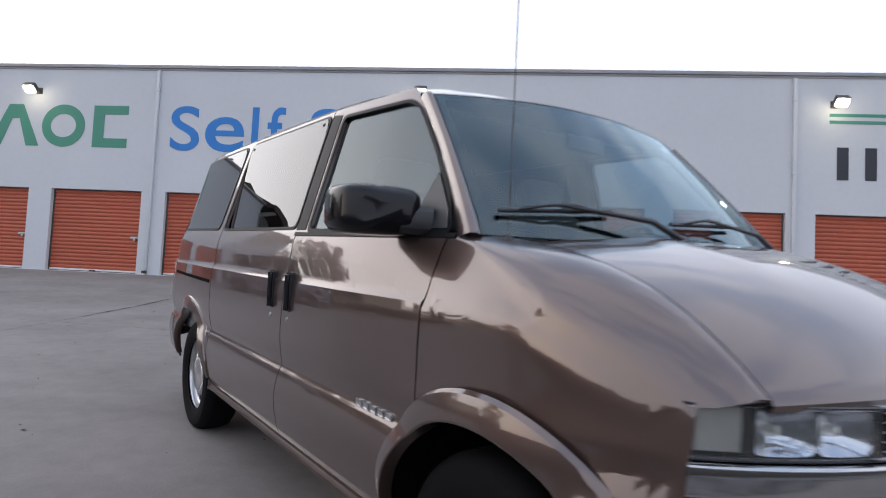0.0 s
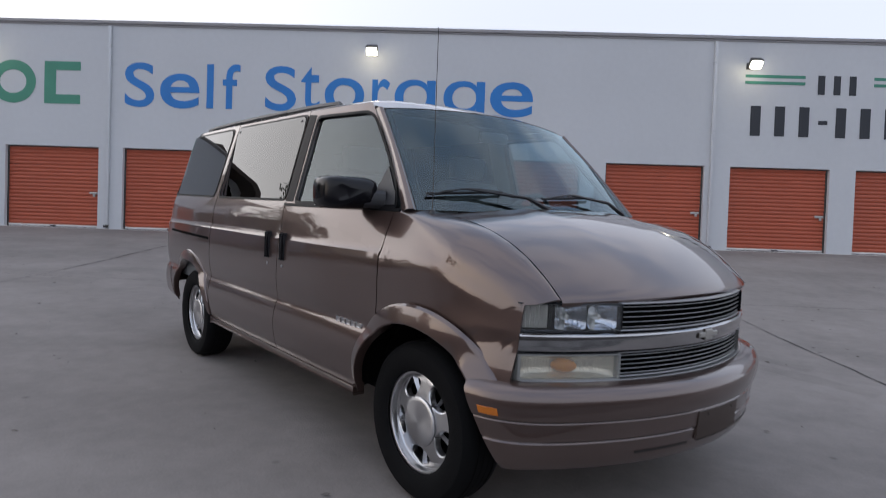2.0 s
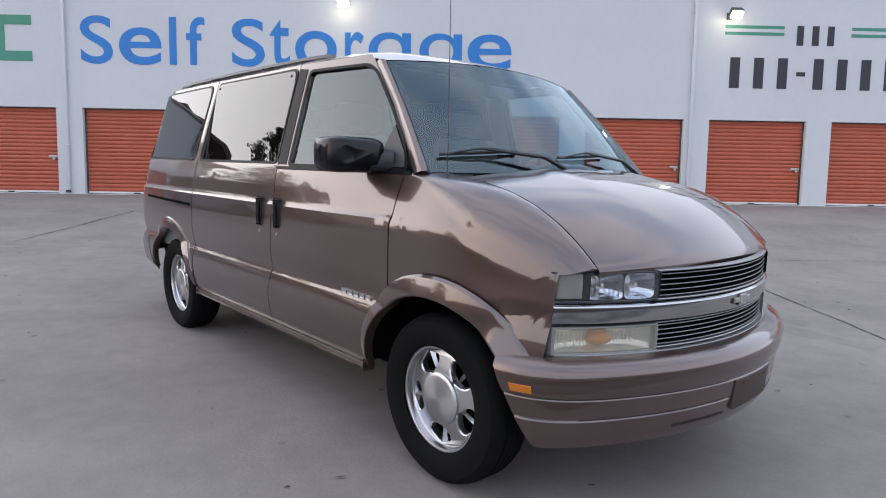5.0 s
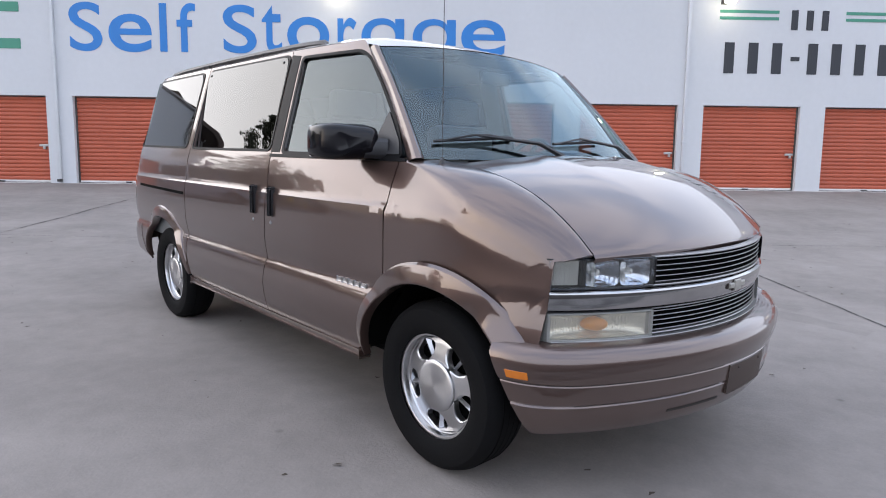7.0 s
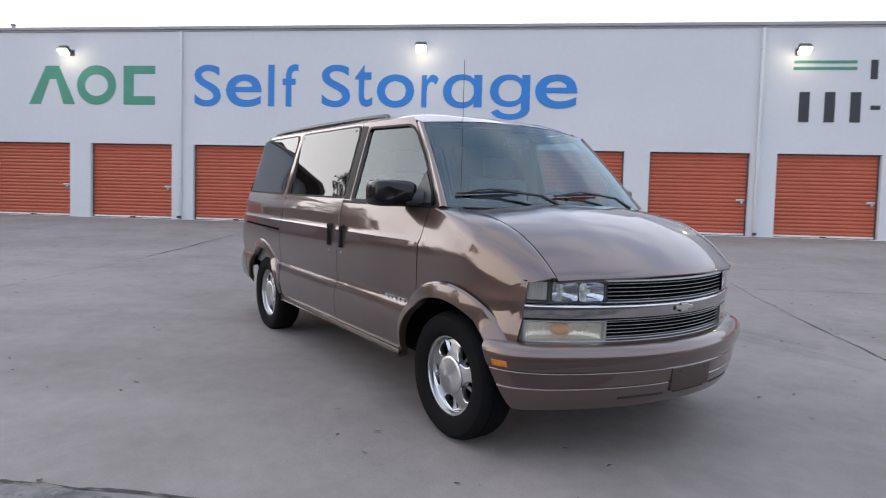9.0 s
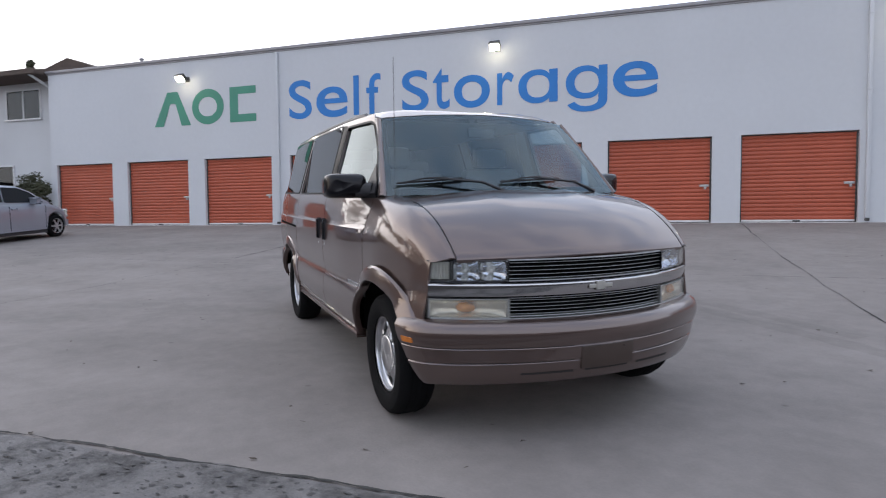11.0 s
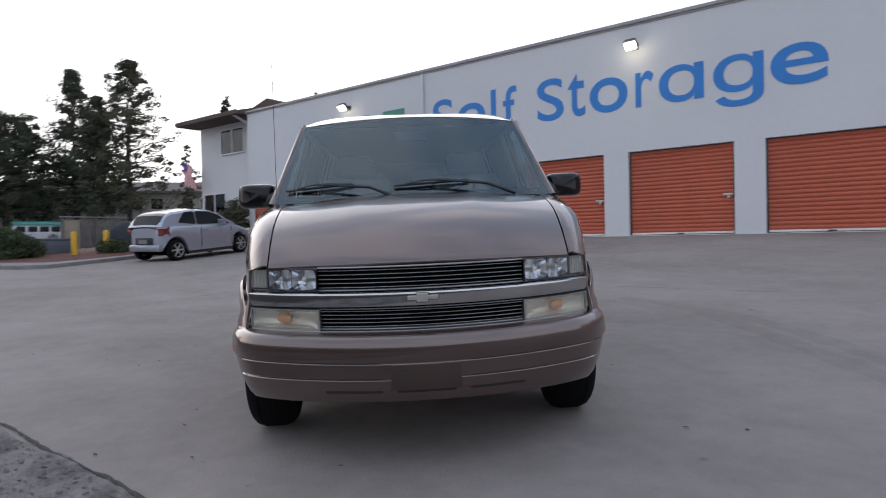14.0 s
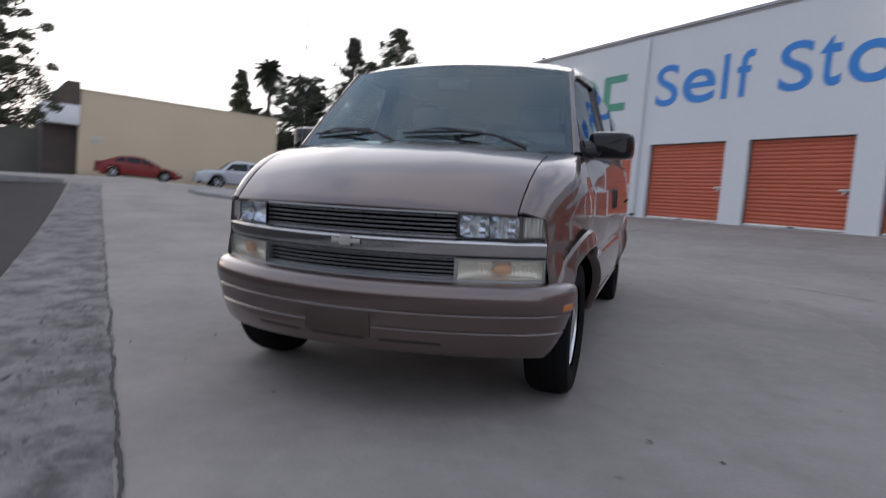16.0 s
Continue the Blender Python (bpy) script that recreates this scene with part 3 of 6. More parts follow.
M_RUBBER = mat("tyre_rubber", (0.005, 0.005, 0.0055), 0.8, spec=0.12, var=0.25, scale=9, fine=120, bump=0.1)
M_CHROME = mat("chrome", (0.50, 0.50, 0.51), 0.10, metal=1.0, var=0.04, scale=3)
M_ALLOY = mat("machined_alloy", (0.60, 0.60, 0.61), 0.30, metal=1.0, var=0.06, scale=6, fine=150)
M_BRUSHED = mat("brushed_alloy_cap", (0.56, 0.56, 0.57), 0.34, metal=1.0, var=0.04, scale=6, fine=150)
_tan = M_BRUSHED.node_tree.nodes.new("ShaderNodeTangent")
_tan.direction_type, _tan.axis = "RADIAL", "Y"
M_BRUSHED.node_tree.links.new(_tan.outputs["Tangent"], M_BRUSHED.node_tree.nodes["Principled BSDF"].inputs["Tangent"])
M_BRUSHED.node_tree.nodes["Principled BSDF"].inputs["Anisotropic"].default_value = 0.75
M_SEAL = mat("black_rubber_seal", (0.006, 0.006, 0.007), 0.42, spec=0.12, var=0.2, scale=8, fine=200)
M_BADGE = mat("pale_badge_metal", (0.40, 0.385, 0.355), 0.4, metal=0.6, var=0.1)
M_MIRROR = mat("smooth_black_plastic", (0.006, 0.006, 0.008), 0.13, spec=0.32, var=0.1, scale=5)
M_MOUNT = mat("dull_brown_plate_mount", (0.052, 0.035, 0.028), 0.5, var=0.12, scale=6)
# Dark tone that stands for the shade inside the bumper's air slots
M_SLOT = mat("air_slot_shade", (0.022, 0.017, 0.015), 0.8, var=0.3, scale=12)
# Dark tone for shade painted in the bumper grooves; also badge rim and screws
M_GROOVE = mat("groove_shade_trim_paint", (0.045, 0.033, 0.028), 0.7, var=0.1)
M_SLAT = mat("grey_grille_slat", (0.33, 0.33, 0.335), 0.3, metal=0.7, var=0.1, scale=6)
# Near black, so shade in recesses, gaps and the underside is in the colour
M_DARK = mat("near_black_trim_and_shade", (0.005, 0.005, 0.005), 0.9, spec=0.05, var=0.2, scale=5)
M_SEAT = mat("grey_cloth_seat", (0.13, 0.118, 0.108), 0.9, var=0.12, scale=6, fine=300, bump=0.15)
M_LINER = mat("pale_headliner", (0.25, 0.235, 0.215), 0.9, var=0.06, scale=4)
M_DASH = mat("grey_dashboard", (0.13, 0.135, 0.14), 0.7, var=0.1, scale=5, fine=200, bump=0.1)
M_AMBER = mat("amber_lens", (0.48, 0.14, 0.015), 0.2, var=0.1, scale=20, coat=0.6)
M_FROST = mat("ribbed_lamp_backing", (0.78, 0.76, 0.69), 0.22, metal=0.6, var=0.12, scale=14)
M_REFL = mat("lamp_reflector", (0.80, 0.82, 0.86), 0.12, metal=1.0, var=0.05, scale=10)
M_BEZEL = mat("grey_lamp_bezel", (0.20, 0.20, 0.19), 0.4, var=0.12, scale=12)
M_BULB = mat("pale_amber_bulb", (0.68, 0.29, 0.06), 0.3, var=0.15, scale=20)
M_RED = mat("red_lens", (0.19, 0.012, 0.014), 0.2, var=0.1, scale=20, coat=0.6)
G_WIND = glass_mat("windscreen_glass", (0.58, 0.70, 0.74), (0.76, 0.93, 1.0), ior=1.95)
G_FRONT = glass_mat("front_side_glass", (0.36, 0.42, 0.44), (0.86, 0.96, 1.0), ior=1.9)
G_TINT = glass_mat("dark_tinted_glass", (0.05, 0.055, 0.06), (0.97, 0.99, 1.0), ior=1.95)
G_LENS = glass_mat("clear_lamp_lens", (0.92, 0.93, 0.94), ior=1.6, haze=0.02)
G_RIBBED = glass_mat("ribbed_lamp_lens", (0.94, 0.93, 0.90), ior=1.55, haze=0.09)

PROFILE = [(0.36, 0.872), (0.40, 0.898), (0.44, 0.914), (0.50, 0.928), (0.56, 0.936), (0.60, 0.936), (0.64, 0.931), (0.668, 0.925), (0.676, 0.922), (0.684, 0.917), (0.70, 0.915),
           (0.73, 0.923), (0.76, 0.929), (0.79, 0.9335), (0.82, 0.9365), (0.85, 0.938), (0.88, 0.9385), (0.91, 0.9385), (0.94, 0.938), (0.97, 0.9368), (1.00, 0.9352), (1.032, 0.933), (1.044, 0.924), (1.065, 0.920), (1.12, 0.917), (1.18, 0.908), (1.23, 0.893),
           (1.28, 0.877), (1.40, 0.842), (1.55, 0.797), (1.68, 0.757), (1.74, 0.737), (1.80, 0.71)]
XS_CUT = [round(-3.95 + 0.07 * i, 3) for i in range(66)]
ZS_CUT = [0.40, 0.44, 0.50, 0.54, 0.58, 0.61, 0.64, 0.668, 0.676, 0.684, 0.70, 0.73, 0.76, 0.79, 0.82, 0.85, 0.88, 0.91, 0.94, 0.97, 1.00, 1.032, 1.044, 1.065, 1.12, 1.18, 1.23, 1.28, 1.34, 1.40, 1.475, 1.55, 1.615, 1.68, 1.74]
XS_FINE = [round(-0.43 + 0.03 * i, 3) for i in range(34)]
ZS_FINE = [0.40, 0.44, 0.48, 0.52, 0.56, 0.60, 0.64, 0.68, 0.72, 0.76] + [round(0.80 + 0.022 * i, 3) for i in range(26)]


def profile_y(z):
    if z <= PROFILE[0][0]:
        return PROFILE[0][1]
    for (a, b), (c, d) in zip(PROFILE, PROFILE[1:]):
        if z <= c:
            return b + (d - b) * (z - a) / (c - a)
    return PROFILE[-1][1]


def ease(t):
    t = max(0.0, min(1.0, t))
    return t * t * (3 - 2 * t)


def waist(x, z):
    """The body draws in above the front wheels."""
    return 0.028 * ease((x + 0.85) / 0.65) * ease((z - 0.62) / 0.24)


def side_y(x, z):
    """Half the body's width at a station and a height."""
    y = profile_y(z) - waist(x, z)
    if z > 1.2 and x > -1.26:
        y -= 0.030 * min(1.0, (x + 1.26) / 0.66) * min(1.0, (z - 1.2) / 0.3)
    if z > 1.0 and x > -1.26:
        y -= 0.040 * min(1.0, (x + 1.26) / 0.96) ** 1.2 * ease((z - 1.0) / 0.22)
    if x > -0.1:
        y -= 0.118 * ((x + 0.1) / 0.6) ** 2
    if x < -2.5:
        y -= 0.026 * ((-x - 2.5) / 1.0) ** 2
    e = x - 0.2 * max(0.0, z - 0.7) + 3.45
    if e < 0:
        y -= 0.35 - math.sqrt(max(0.0, 0.1225 - min(0.1224, e * e)))
    return y


def hood_edge_z(x):
    d = x + 0.05
    return 1.21 - 0.13 * d - 0.10 * d * d - 0.70 * d ** 3 if d > 0 else 1.21 - 0.15 * d


def wing_y(x, z):
    """The side's lower crease fades out on the wing; the upper one sinks towards the headlamp."""
    y = side_y(x, z)
    if 0.58 < z < 0.78:
        y += (0.934 - 0.009 * (z - 0.58) / 0.20 - profile_y(z)) * ease((x + 0.15) / 0.5)
    elif z >= 0.78:
        zc = 1.03 - 0.16 * ease((x + 0.1) / 0.65)
        own = 0.932 - 0.24 * max(0.0, z - zc)
        y += (own - profile_y(z)) * ease((x + 0.25) / 0.5) * min(1.0, (z - 0.78) / 0.10)
    return y


def fender_place(x, w):
    """The wing: the side below, rolled over to the bonnet's edge above."""
    k = max(0.0, min(1.0, (x + 0.2) / 0.42))
    h = 0.03 + 0.12 * k * k * (3 - 2 * k)
    zt = hood_edge_z(x)
    zs, w0 = zt - h, zt - 0.15
    if w <= w0:
        t = max(0.0, min(1.0, (w - 0.6) / (w0 - 0.6)))
        z = w + (zs - w0) * t * t
        return wing_y(x, z), z
    a = min(1.0, (w - w0) / 0.29) * math.pi / 2
    y0 = wing_y(x, zs)
    return y0 - (y0 - hood_half(x) - 0.006) * (1 - math.cos(a)), zs + h * math.sin(a)


def side_place(x, w):
    return side_y(x, w), w


def pane_place(x, w):
    """Side glass: flat along the van, a little steeper than the body, to fit reflections to the camera's view."""
    a, b = (-2.33, -1.27) if x > -2.37 else (-3.25, -2.41)
    k = (x - a) / (b - a)
    y = side_y(a, w) * (1 - k) + side_y(b, w) * k
    return min(y, side_y(x, w) + 0.012) + 0.030 * (w - 1.60) / 0.48, w


def hood_half(x):
    return 0.709 - 0.024 * max(0.0, min(1.0, (x + 0.055) / 0.615))


def sheet(bm, outer, holes, place, s, inset=0.0, xs=XS_CUT, zs=ZS_CUT):
    """A body panel: an outline in the side view, cut into a fine grid and laid on the body's curved side."""
    edges = []
    for loop in [outer] + list(holes):
        vs = [bm.verts.new((x, 0, w)) for x, w in loop]
        edges += [bm.edges.new((vs[i], vs[(i + 1) % len(vs)])) for i in range(len(vs))]
    bmesh.ops.triangle_fill(bm, use_beauty=True, use_dissolve=False, edges=edges)
    x0, x1 = min(p[0] for p in outer), max(p[0] for p in outer)
    z0, z1 = min(p[1] for p in outer), max(p[1] for p in outer)
    for axis, cuts, lo, hi in ((0, xs, x0, x1), (2, zs, z0, z1)):
        for c in cuts:
            if lo + 1e-3 < c < hi - 1e-3:
                co, no = [0, 0, 0], [0, 0, 0]
                co[axis], no[axis] = c, 1
                bmesh.ops.bisect_plane(bm, geom=bm.verts[:] + bm.edges[:] + bm.faces[:], plane_co=co, plane_no=no, dist=1e-5)
    for v in bm.verts:
        y, z = place(v.co.x, v.co.z)
        v.co = Vector((v.co.x, s * (y - inset), z))
    bmesh.ops.remove_doubles(bm, verts=bm.verts, dist=1e-5)
    bm.normal_update()
    if sum(f.normal.y * f.calc_area() for f in bm.faces) * s < 0:
        bmesh.ops.reverse_faces(bm, faces=bm.faces)
    return bm


def panel(name, outer, holes, material, parent, s, label="", place=side_place, inset=0.0, thick=0.012, fine=False):
    xs, zs = (XS_FINE, ZS_FINE) if fine else (XS_CUT, ZS_CUT)
    bm = sheet(bmesh.new(), outer, holes, place, s, inset, xs, zs)
    ob = part(name, bm, material, parent, label, recalc=False)
    # crisp edges where the panel ends
    me = ob.data
    count = np.bincount([l.edge_index for l in me.loops], minlength=len(me.edges))
    sharp = me.attributes.get("sharp_edge") or me.attributes.new("sharp_edge", "BOOLEAN", "EDGE")
    flags = np.zeros(len(me.edges), dtype=bool)
    sharp.data.foreach_get("value", flags)
    sharp.data.foreach_set("value", flags | (count == 1))
    if thick:
        so = ob.modifiers.new("thickness", "SOLIDIFY")
        so.thickness, so.offset = thick, -1
    return ob


def arc(cx, cz, r, a0, a1, n=22):
    return [(cx + r * math.cos(radians(a0 + (a1 - a0) * i / n)), cz + r * math.sin(radians(a0 + (a1 - a0) * i / n))) for i in range(n + 1)]


def rounded(pts, r=0.03, n=4):
    """A closed outline with its corners rounded."""
    out = []
    k = len(pts)
    for i in range(k):
        p, a, b = Vector(pts[i]), Vector(pts[i - 1]), Vector(pts[(i + 1) % k])
        da, db = (a - p), (b - p)
        q = min(r, da.length * 0.45, db.length * 0.45)
        s, e = p + da.normalized() * q, p + db.normalized() * q
        for j in range(n + 1):
            t = j / n
            c = s * (1 - t) ** 2 + p * 2 * t * (1 - t) + e * t * t
            out.append((c.x, c.y))
    return out


def ws(t, v):
    """The windscreen: t across from -1 to 1, v from its foot to its head."""
    y = t * (0.790 - 0.120 * v)
    x = -0.17 - 0.455 * v + (1 - t * t) * (0.15 - 0.05 * v)
    z = 1.225 + 0.49 * v + 0.03 * (1 - t * t) * v + 0.015 * math.sin(math.pi * v)
    return Vector((x, y, z))


def front_x(y):
    return 0.737 - 0.38 * y * y - 0.10 * y ** 6


def front_strip(bm, y0, y1, z0, z1, back=0.03, off=0.0, n=14, lean=0.0, round_off=0.004):
    """A bar that follows the curve of the nose."""
    rows = []
    for i in range(n + 1):
        y = y0 + (y1 - y0) * i / n
        x = front_x(y) + off
        r = min(round_off, (z1 - z0) * 0.4)
        rows.append([(x - back, y, z0), (x - r, y, z0), (x, y, z0 + r), (x - lean, y, z1 - r), (x - lean - r, y, z1), (x - back - lean, y, z1)])
    loft(bm, rows, closed=True, cap=True)
    return bm


def bumper_path():
    pts = []
    for i in range(23):
        y = -0.70 + 1.40 * i / 22
        pts.append((0.835 - 0.39 * y * y, y))
    corner = []
    for j in range(1, 10):
        t = j / 9
        a, b, c = Vector((0.644, 0.70)), Vector((0.535, 0.895)), Vector((0.33, 0.922))
        p = a * (1 - t) ** 2 + b * 2 * t * (1 - t) + c * t * t
        corner.append((p.x, p.y))
    return [(x, -y) for x, y in reversed(corner)] + pts + corner


def path_normals(path):
    out = []
    for i in range(len(path)):
        a, b = Vector(path[max(0, i - 1)]), Vector(path[min(len(path) - 1, i + 1)])
        d = (b - a).normalized()
        out.append(Vector((d.y, -d.x)))
    return out


def tuck(y, z):
    """The bumper's corners draw in towards the bottom."""
    return 0.060 * max(0.0, min(1.0, (0.53 - z) / 0.19)) ** 1.3 * abs(y / 0.92) ** 4


def swept(x, z):
    """The bumper's ends slope forward below, round the wheel."""
    return 0.12 * max(0.0, min(1.0, (0.60 - z) / 0.26)) * max(0.0, min(1.0, (0.64 - x) / 0.30)) ** 1.5


def bumper_band(bm, section, lo=0, hi=None, closed=False):
    path = bumper_path()
    norms = path_normals(path)
    rows = []
    for (x, y), n in list(zip(path, norms))[lo:hi]:
        rows.append([(x + swept(x, z) - n.x * (i + tuck(y, z)), y - n.y * (i + tuck(y, z)), z - 0.03 * (y / 0.92) ** 2 * max(0.0, (0.55 - z) / 0.2)) for i, z in section])
    loft(bm, rows, closed=closed, cap=closed)
    return bm


def wheel(name, parent, x, s, label):
    """A road wheel: tyre, polished rim, five broad spokes and cap."""
    w = new(name)
    w.parent = parent
    w.location = (x, s * 0.775, 0.362)
    w["label"] = label
    o = s
    bm = bmesh.new()
    prof = [(0.205, -0.085), (0.225, -0.098), (0.264, -0.106), (0.302, -0.100), (0.320, -0.084), (0.3295, -0.055), (0.331, 0.0), (0.3295, 0.055), (0.320, 0.084), (0.302, 0.100), (0.264, 0.106), (0.225, 0.098), (0.205, 0.085)]
    prof = [(r, h + 0.014 * o) for r, h in prof]
    lathe(bm, prof, 64)
    part("tyre", bm, M_RUBBER, w)
    bm = bmesh.new()
    for gy in (-0.045, -0.015, 0.015, 0.045):
        lathe(bm, [(0.3315, gy + 0.014 * o - 0.003), (0.3275, gy + 0.014 * o), (0.3315, gy + 0.014 * o + 0.003)], 64)
    part("tread_groove", bm, M_DARK, w)
    bm = bmesh.new()
    lathe(bm, [(0.175, -0.06 * o), (0.184, 0.02 * o), (0.187, 0.056 * o), (0.193, 0.064 * o), (0.1935, 0.083 * o), (0.197, 0.090 * o), (0.203, 0.0925 * o), (0.211, 0.092 * o), (0.2145, 0.086 * o), (0.208, 0.06 * o)], 64)
    rim = part("rim", bm, M_ALLOY, w, "polished rim")
    # near-black disc stands in for the shade behind the spokes
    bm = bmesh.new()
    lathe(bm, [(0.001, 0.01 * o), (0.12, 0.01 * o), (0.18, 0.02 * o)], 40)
    part("hub_shade_disc", bm, M_DARK, w)
    for k in range(5):
        a = 2 * math.pi * k / 5 + 0.25
        bm = bmesh.new()
        rows = []
        for r, half, d in ((0.045, 0.63, 0.080), (0.098, 0.63, 0.080), (0.106, 0.56, 0.079), (0.113, 0.43, 0.078), (0.122, 0.33, 0.076), (0.135, 0.265, 0.073), (0.150, 0.245, 0.069), (0.163, 0.26, 0.066), (0.172, 0.33, 0.064), (0.179, 0.48, 0.062), (0.190, 0.63, 0.060)):
            row = []
            for q in (-1.02, -1, -0.86, 0, 0.86, 1, 1.02):
                b = a + half * q
                row.append((r * math.cos(b), o * (d - (0.030 if abs(q) > 1 else 0.004 if abs(q) == 1 else 0)), r * math.sin(b)))
            rows.append(row)
        loft(bm, rows)
        part("spoke", bm, M_ALLOY, rim)
        b = a + math.pi / 5
        bm = bmesh.new()
        c, sn = math.cos(b), math.sin(b)
        rr = [(0.06, 0.008), (0.13, 0.008), (0.160, 0.010), (0.188, 0.018)]
        loft(bm, [[(r * c - h * sn, o * 0.038, r * sn + h * c), (r * c, o * 0.052, r * sn), (r * c + h * sn, o * 0.038, r * sn - h * c)] for r, h in rr])
        part("rib", bm, M_ALLOY, rim)
    bm = bmesh.new()
    lathe(bm, [(0.001, 0.098 * o), (0.05, 0.0965 * o), (0.085, 0.093 * o), (0.097, 0.090 * o), (0.1005, 0.087 * o), (0.1015, 0.080 * o)], 48)
    part("hub_cap", bm, M_BRUSHED, w, "smooth round centre cap")
    return w


def build_van(m):
    van = thing("minivan", "bronze metallic minivan with dark tinted rear windows on alloy wheels", "minivan", m)
    wheel_c = 0.362
    # side panels, both sides
    door_front = [(-0.432, 0.40), (-0.40, 0.546), (-0.331, 0.654), (-0.274, 0.741), (-0.274, 0.88), (-0.278, 1.02), (-0.278, 1.13)]
    b_edge = [(-1.300, 0.40), (-1.290, 0.56), (-1.267, 0.70), (-1.245, 0.90), (-1.238, 1.10), (-1.245, 1.24), (-1.262, 1.48), (-1.285, 1.755)]
    g = 0.003
    for s in (-1, 1):
        # wing
        top = [(x, hood_edge_z(x) - 0.15 + 0.29) for x in (-0.255, -0.2, -0.1, 0.0, 0.1, 0.2, 0.3, 0.4, 0.5, 0.562)]
        front = [(0.548, hood_edge_z(0.548) + 0.05), (0.532, 0.965), (0.510, 0.940), (0.482, 0.925), (0.476, 0.80), (0.464, 0.63)]
        well = arc(0.0, wheel_c, 0.42, 40, 174, 22)
        outer = [(a + g, b) for a, b in door_front] + top + front + [(0.33, 0.63)] + well
        panel("front_wing", outer, [], M_PAINT, van, s, place=fender_place, fine=True)
        # front door
        win = rounded([(-1.135, 1.243), (-0.285, 1.243), (-0.36, 1.352), (-0.655, 1.668), (-0.72, 1.698), (-1.165, 1.705)], 0.03)
        outer = [(a - g, b) for a, b in door_front] + [(-0.280, 1.222), (-0.32, 1.30), (-0.66, 1.70), (-0.72, 1.755)] + [(a + g, b) for a, b in reversed(b_edge)]
        door = panel("front_door", outer, [win], M_PAINT, van, s)
        grow = [(-1.150, 1.228), (-0.262, 1.228), (-0.345, 1.356), (-0.650, 1.680), (-0.715, 1.712), (-1.182, 1.719)]
        panel("window_seal", rounded(grow, 0.035), [win], M_SEAL, door, s, "black rubber window seal", inset=-0.003, thick=0.02)
        panel("window_glass", win, [], G_FRONT, door, s, "clear side window glass", inset=0.012, thick=0)
        panel("pillar_trim", [(-1.252, 1.238), (-1.165, 1.238), (-1.185, 1.48), (-1.197, 1.722), (-1.275, 1.732), (-1.262, 1.48)], [], M_SEAL, door, s, "satin black pillar trim", inset=-0.002)
        panel("belt_strip", [(-1.25, 1.215), (-0.235, 1.215), (-0.245, 1.229), (-1.25, 1.229)], [], M_SEAL, door, s, inset=-0.005)
        # sliding door, or the fixed panel on the other side
        outer = [(a - g, b) for a, b in b_edge] + [(-2.350, 1.755), (-2.345, 1.24), (-2.350, 0.90), (-2.362, 0.70), (-2.372, 0.58), (-2.372, 0.40)]
        pane = rounded([(-2.318, 1.252), (-1.268, 1.252), (-1.300, 1.725), (-2.322, 1.728)], 0.04)
        slide = panel("sliding_door" if s < 0 else "side_panel", outer, [pane], M_PAINT, van, s)
        rim_o = rounded([(-2.330, 1.240), (-1.256, 1.240), (-1.288, 1.738), (-2.334, 1.740)], 0.045)
        panel("window_seal", rim_o, [pane], M_SEAL, slide, s, "black rubber window seal", inset=-0.004, thick=0.012)
        panel("window_glass", pane, [], G_TINT, slide, s, "dark tinted window glass", place=pane_place, inset=-0.001, thick=0)
        # black sheet added behind the tinted glass, in place of the unlit cabin
        panel("cabin_dark_sheet", pane, [], M_DARK, slide, s, place=pane_place, inset=0.004, thick=0)
        for bx in (-2.29, -1.345):
            bm = bmesh.new()
            lathe(bm, [(0.001, 0.0), (0.007, 0.001), (0.009, 0.004)], 12, centre=(bx, 0, 1.70))
            for v in bm.verts:
                v.co.y = s * (side_y(bx, 1.70) + 0.012 - v.co.y)
            part("latch_stud", bm, M_GLOSSBLACK, slide)
        # rear quarter
        well = arc(-2.815, wheel_c, 0.42, 174, 8, 26)
        outer = [(-2.358, 1.755), (-2.353, 1.24), (-2.358, 0.90), (-2.370, 0.70), (-2.380, 0.58)] + list(reversed(well)) + [(-3.28, 0.43), (-3.78, 0.50), (-3.79, 0.60), (-3.785, 0.72), (-3.73, 1.0), (-3.68, 1.24), (-3.585, 1.755)]
        pane = rounded([(-3.46, 1.262), (-2.42, 1.255), (-2.425, 1.722), (-3.40, 1.722)], 0.05)
        quarter = panel("rear_quarter_panel", outer, [pane], M_PAINT, van, s)
        rim_o = rounded([(-3.477, 1.250), (-2.407, 1.243), (-2.412, 1.735), (-3.414, 1.735)], 0.055)
        panel("window_seal", rim_o, [pane], M_SEAL, quarter, s, "black rubber window seal", inset=-0.004)
        panel("window_glass", pane, [], G_TINT, quarter, s, "dark tinted window glass", place=pane_place, inset=-0.001, thick=0)
        # same added black sheet, standing for the dark inside
        panel("cabin_dark_sheet", pane, [], M_DARK, quarter, s, place=pane_place, inset=0.004, thick=0)
        panel("door_track", [(-3.30, 0.962), (-2.38, 0.950), (-2.38, 0.968), (-3.30, 0.980)], [], M_DARK, quarter, s, "dark sliding door track", inset=-0.003)
        panel("rear_bumper_end", [(-3.28, 0.44), (-3.79, 0.50), (-3.79, 0.66), (-3.36, 0.665)], [], M_PAINT, van, s, inset=-0.005, thick=0.03)
        panel("tail_lamp", [(-3.775, 0.74), (-3.69, 0.74), (-3.64, 1.12), (-3.70, 1.12)], [], M_RED, van, s, "red tail lamp", inset=-0.006)
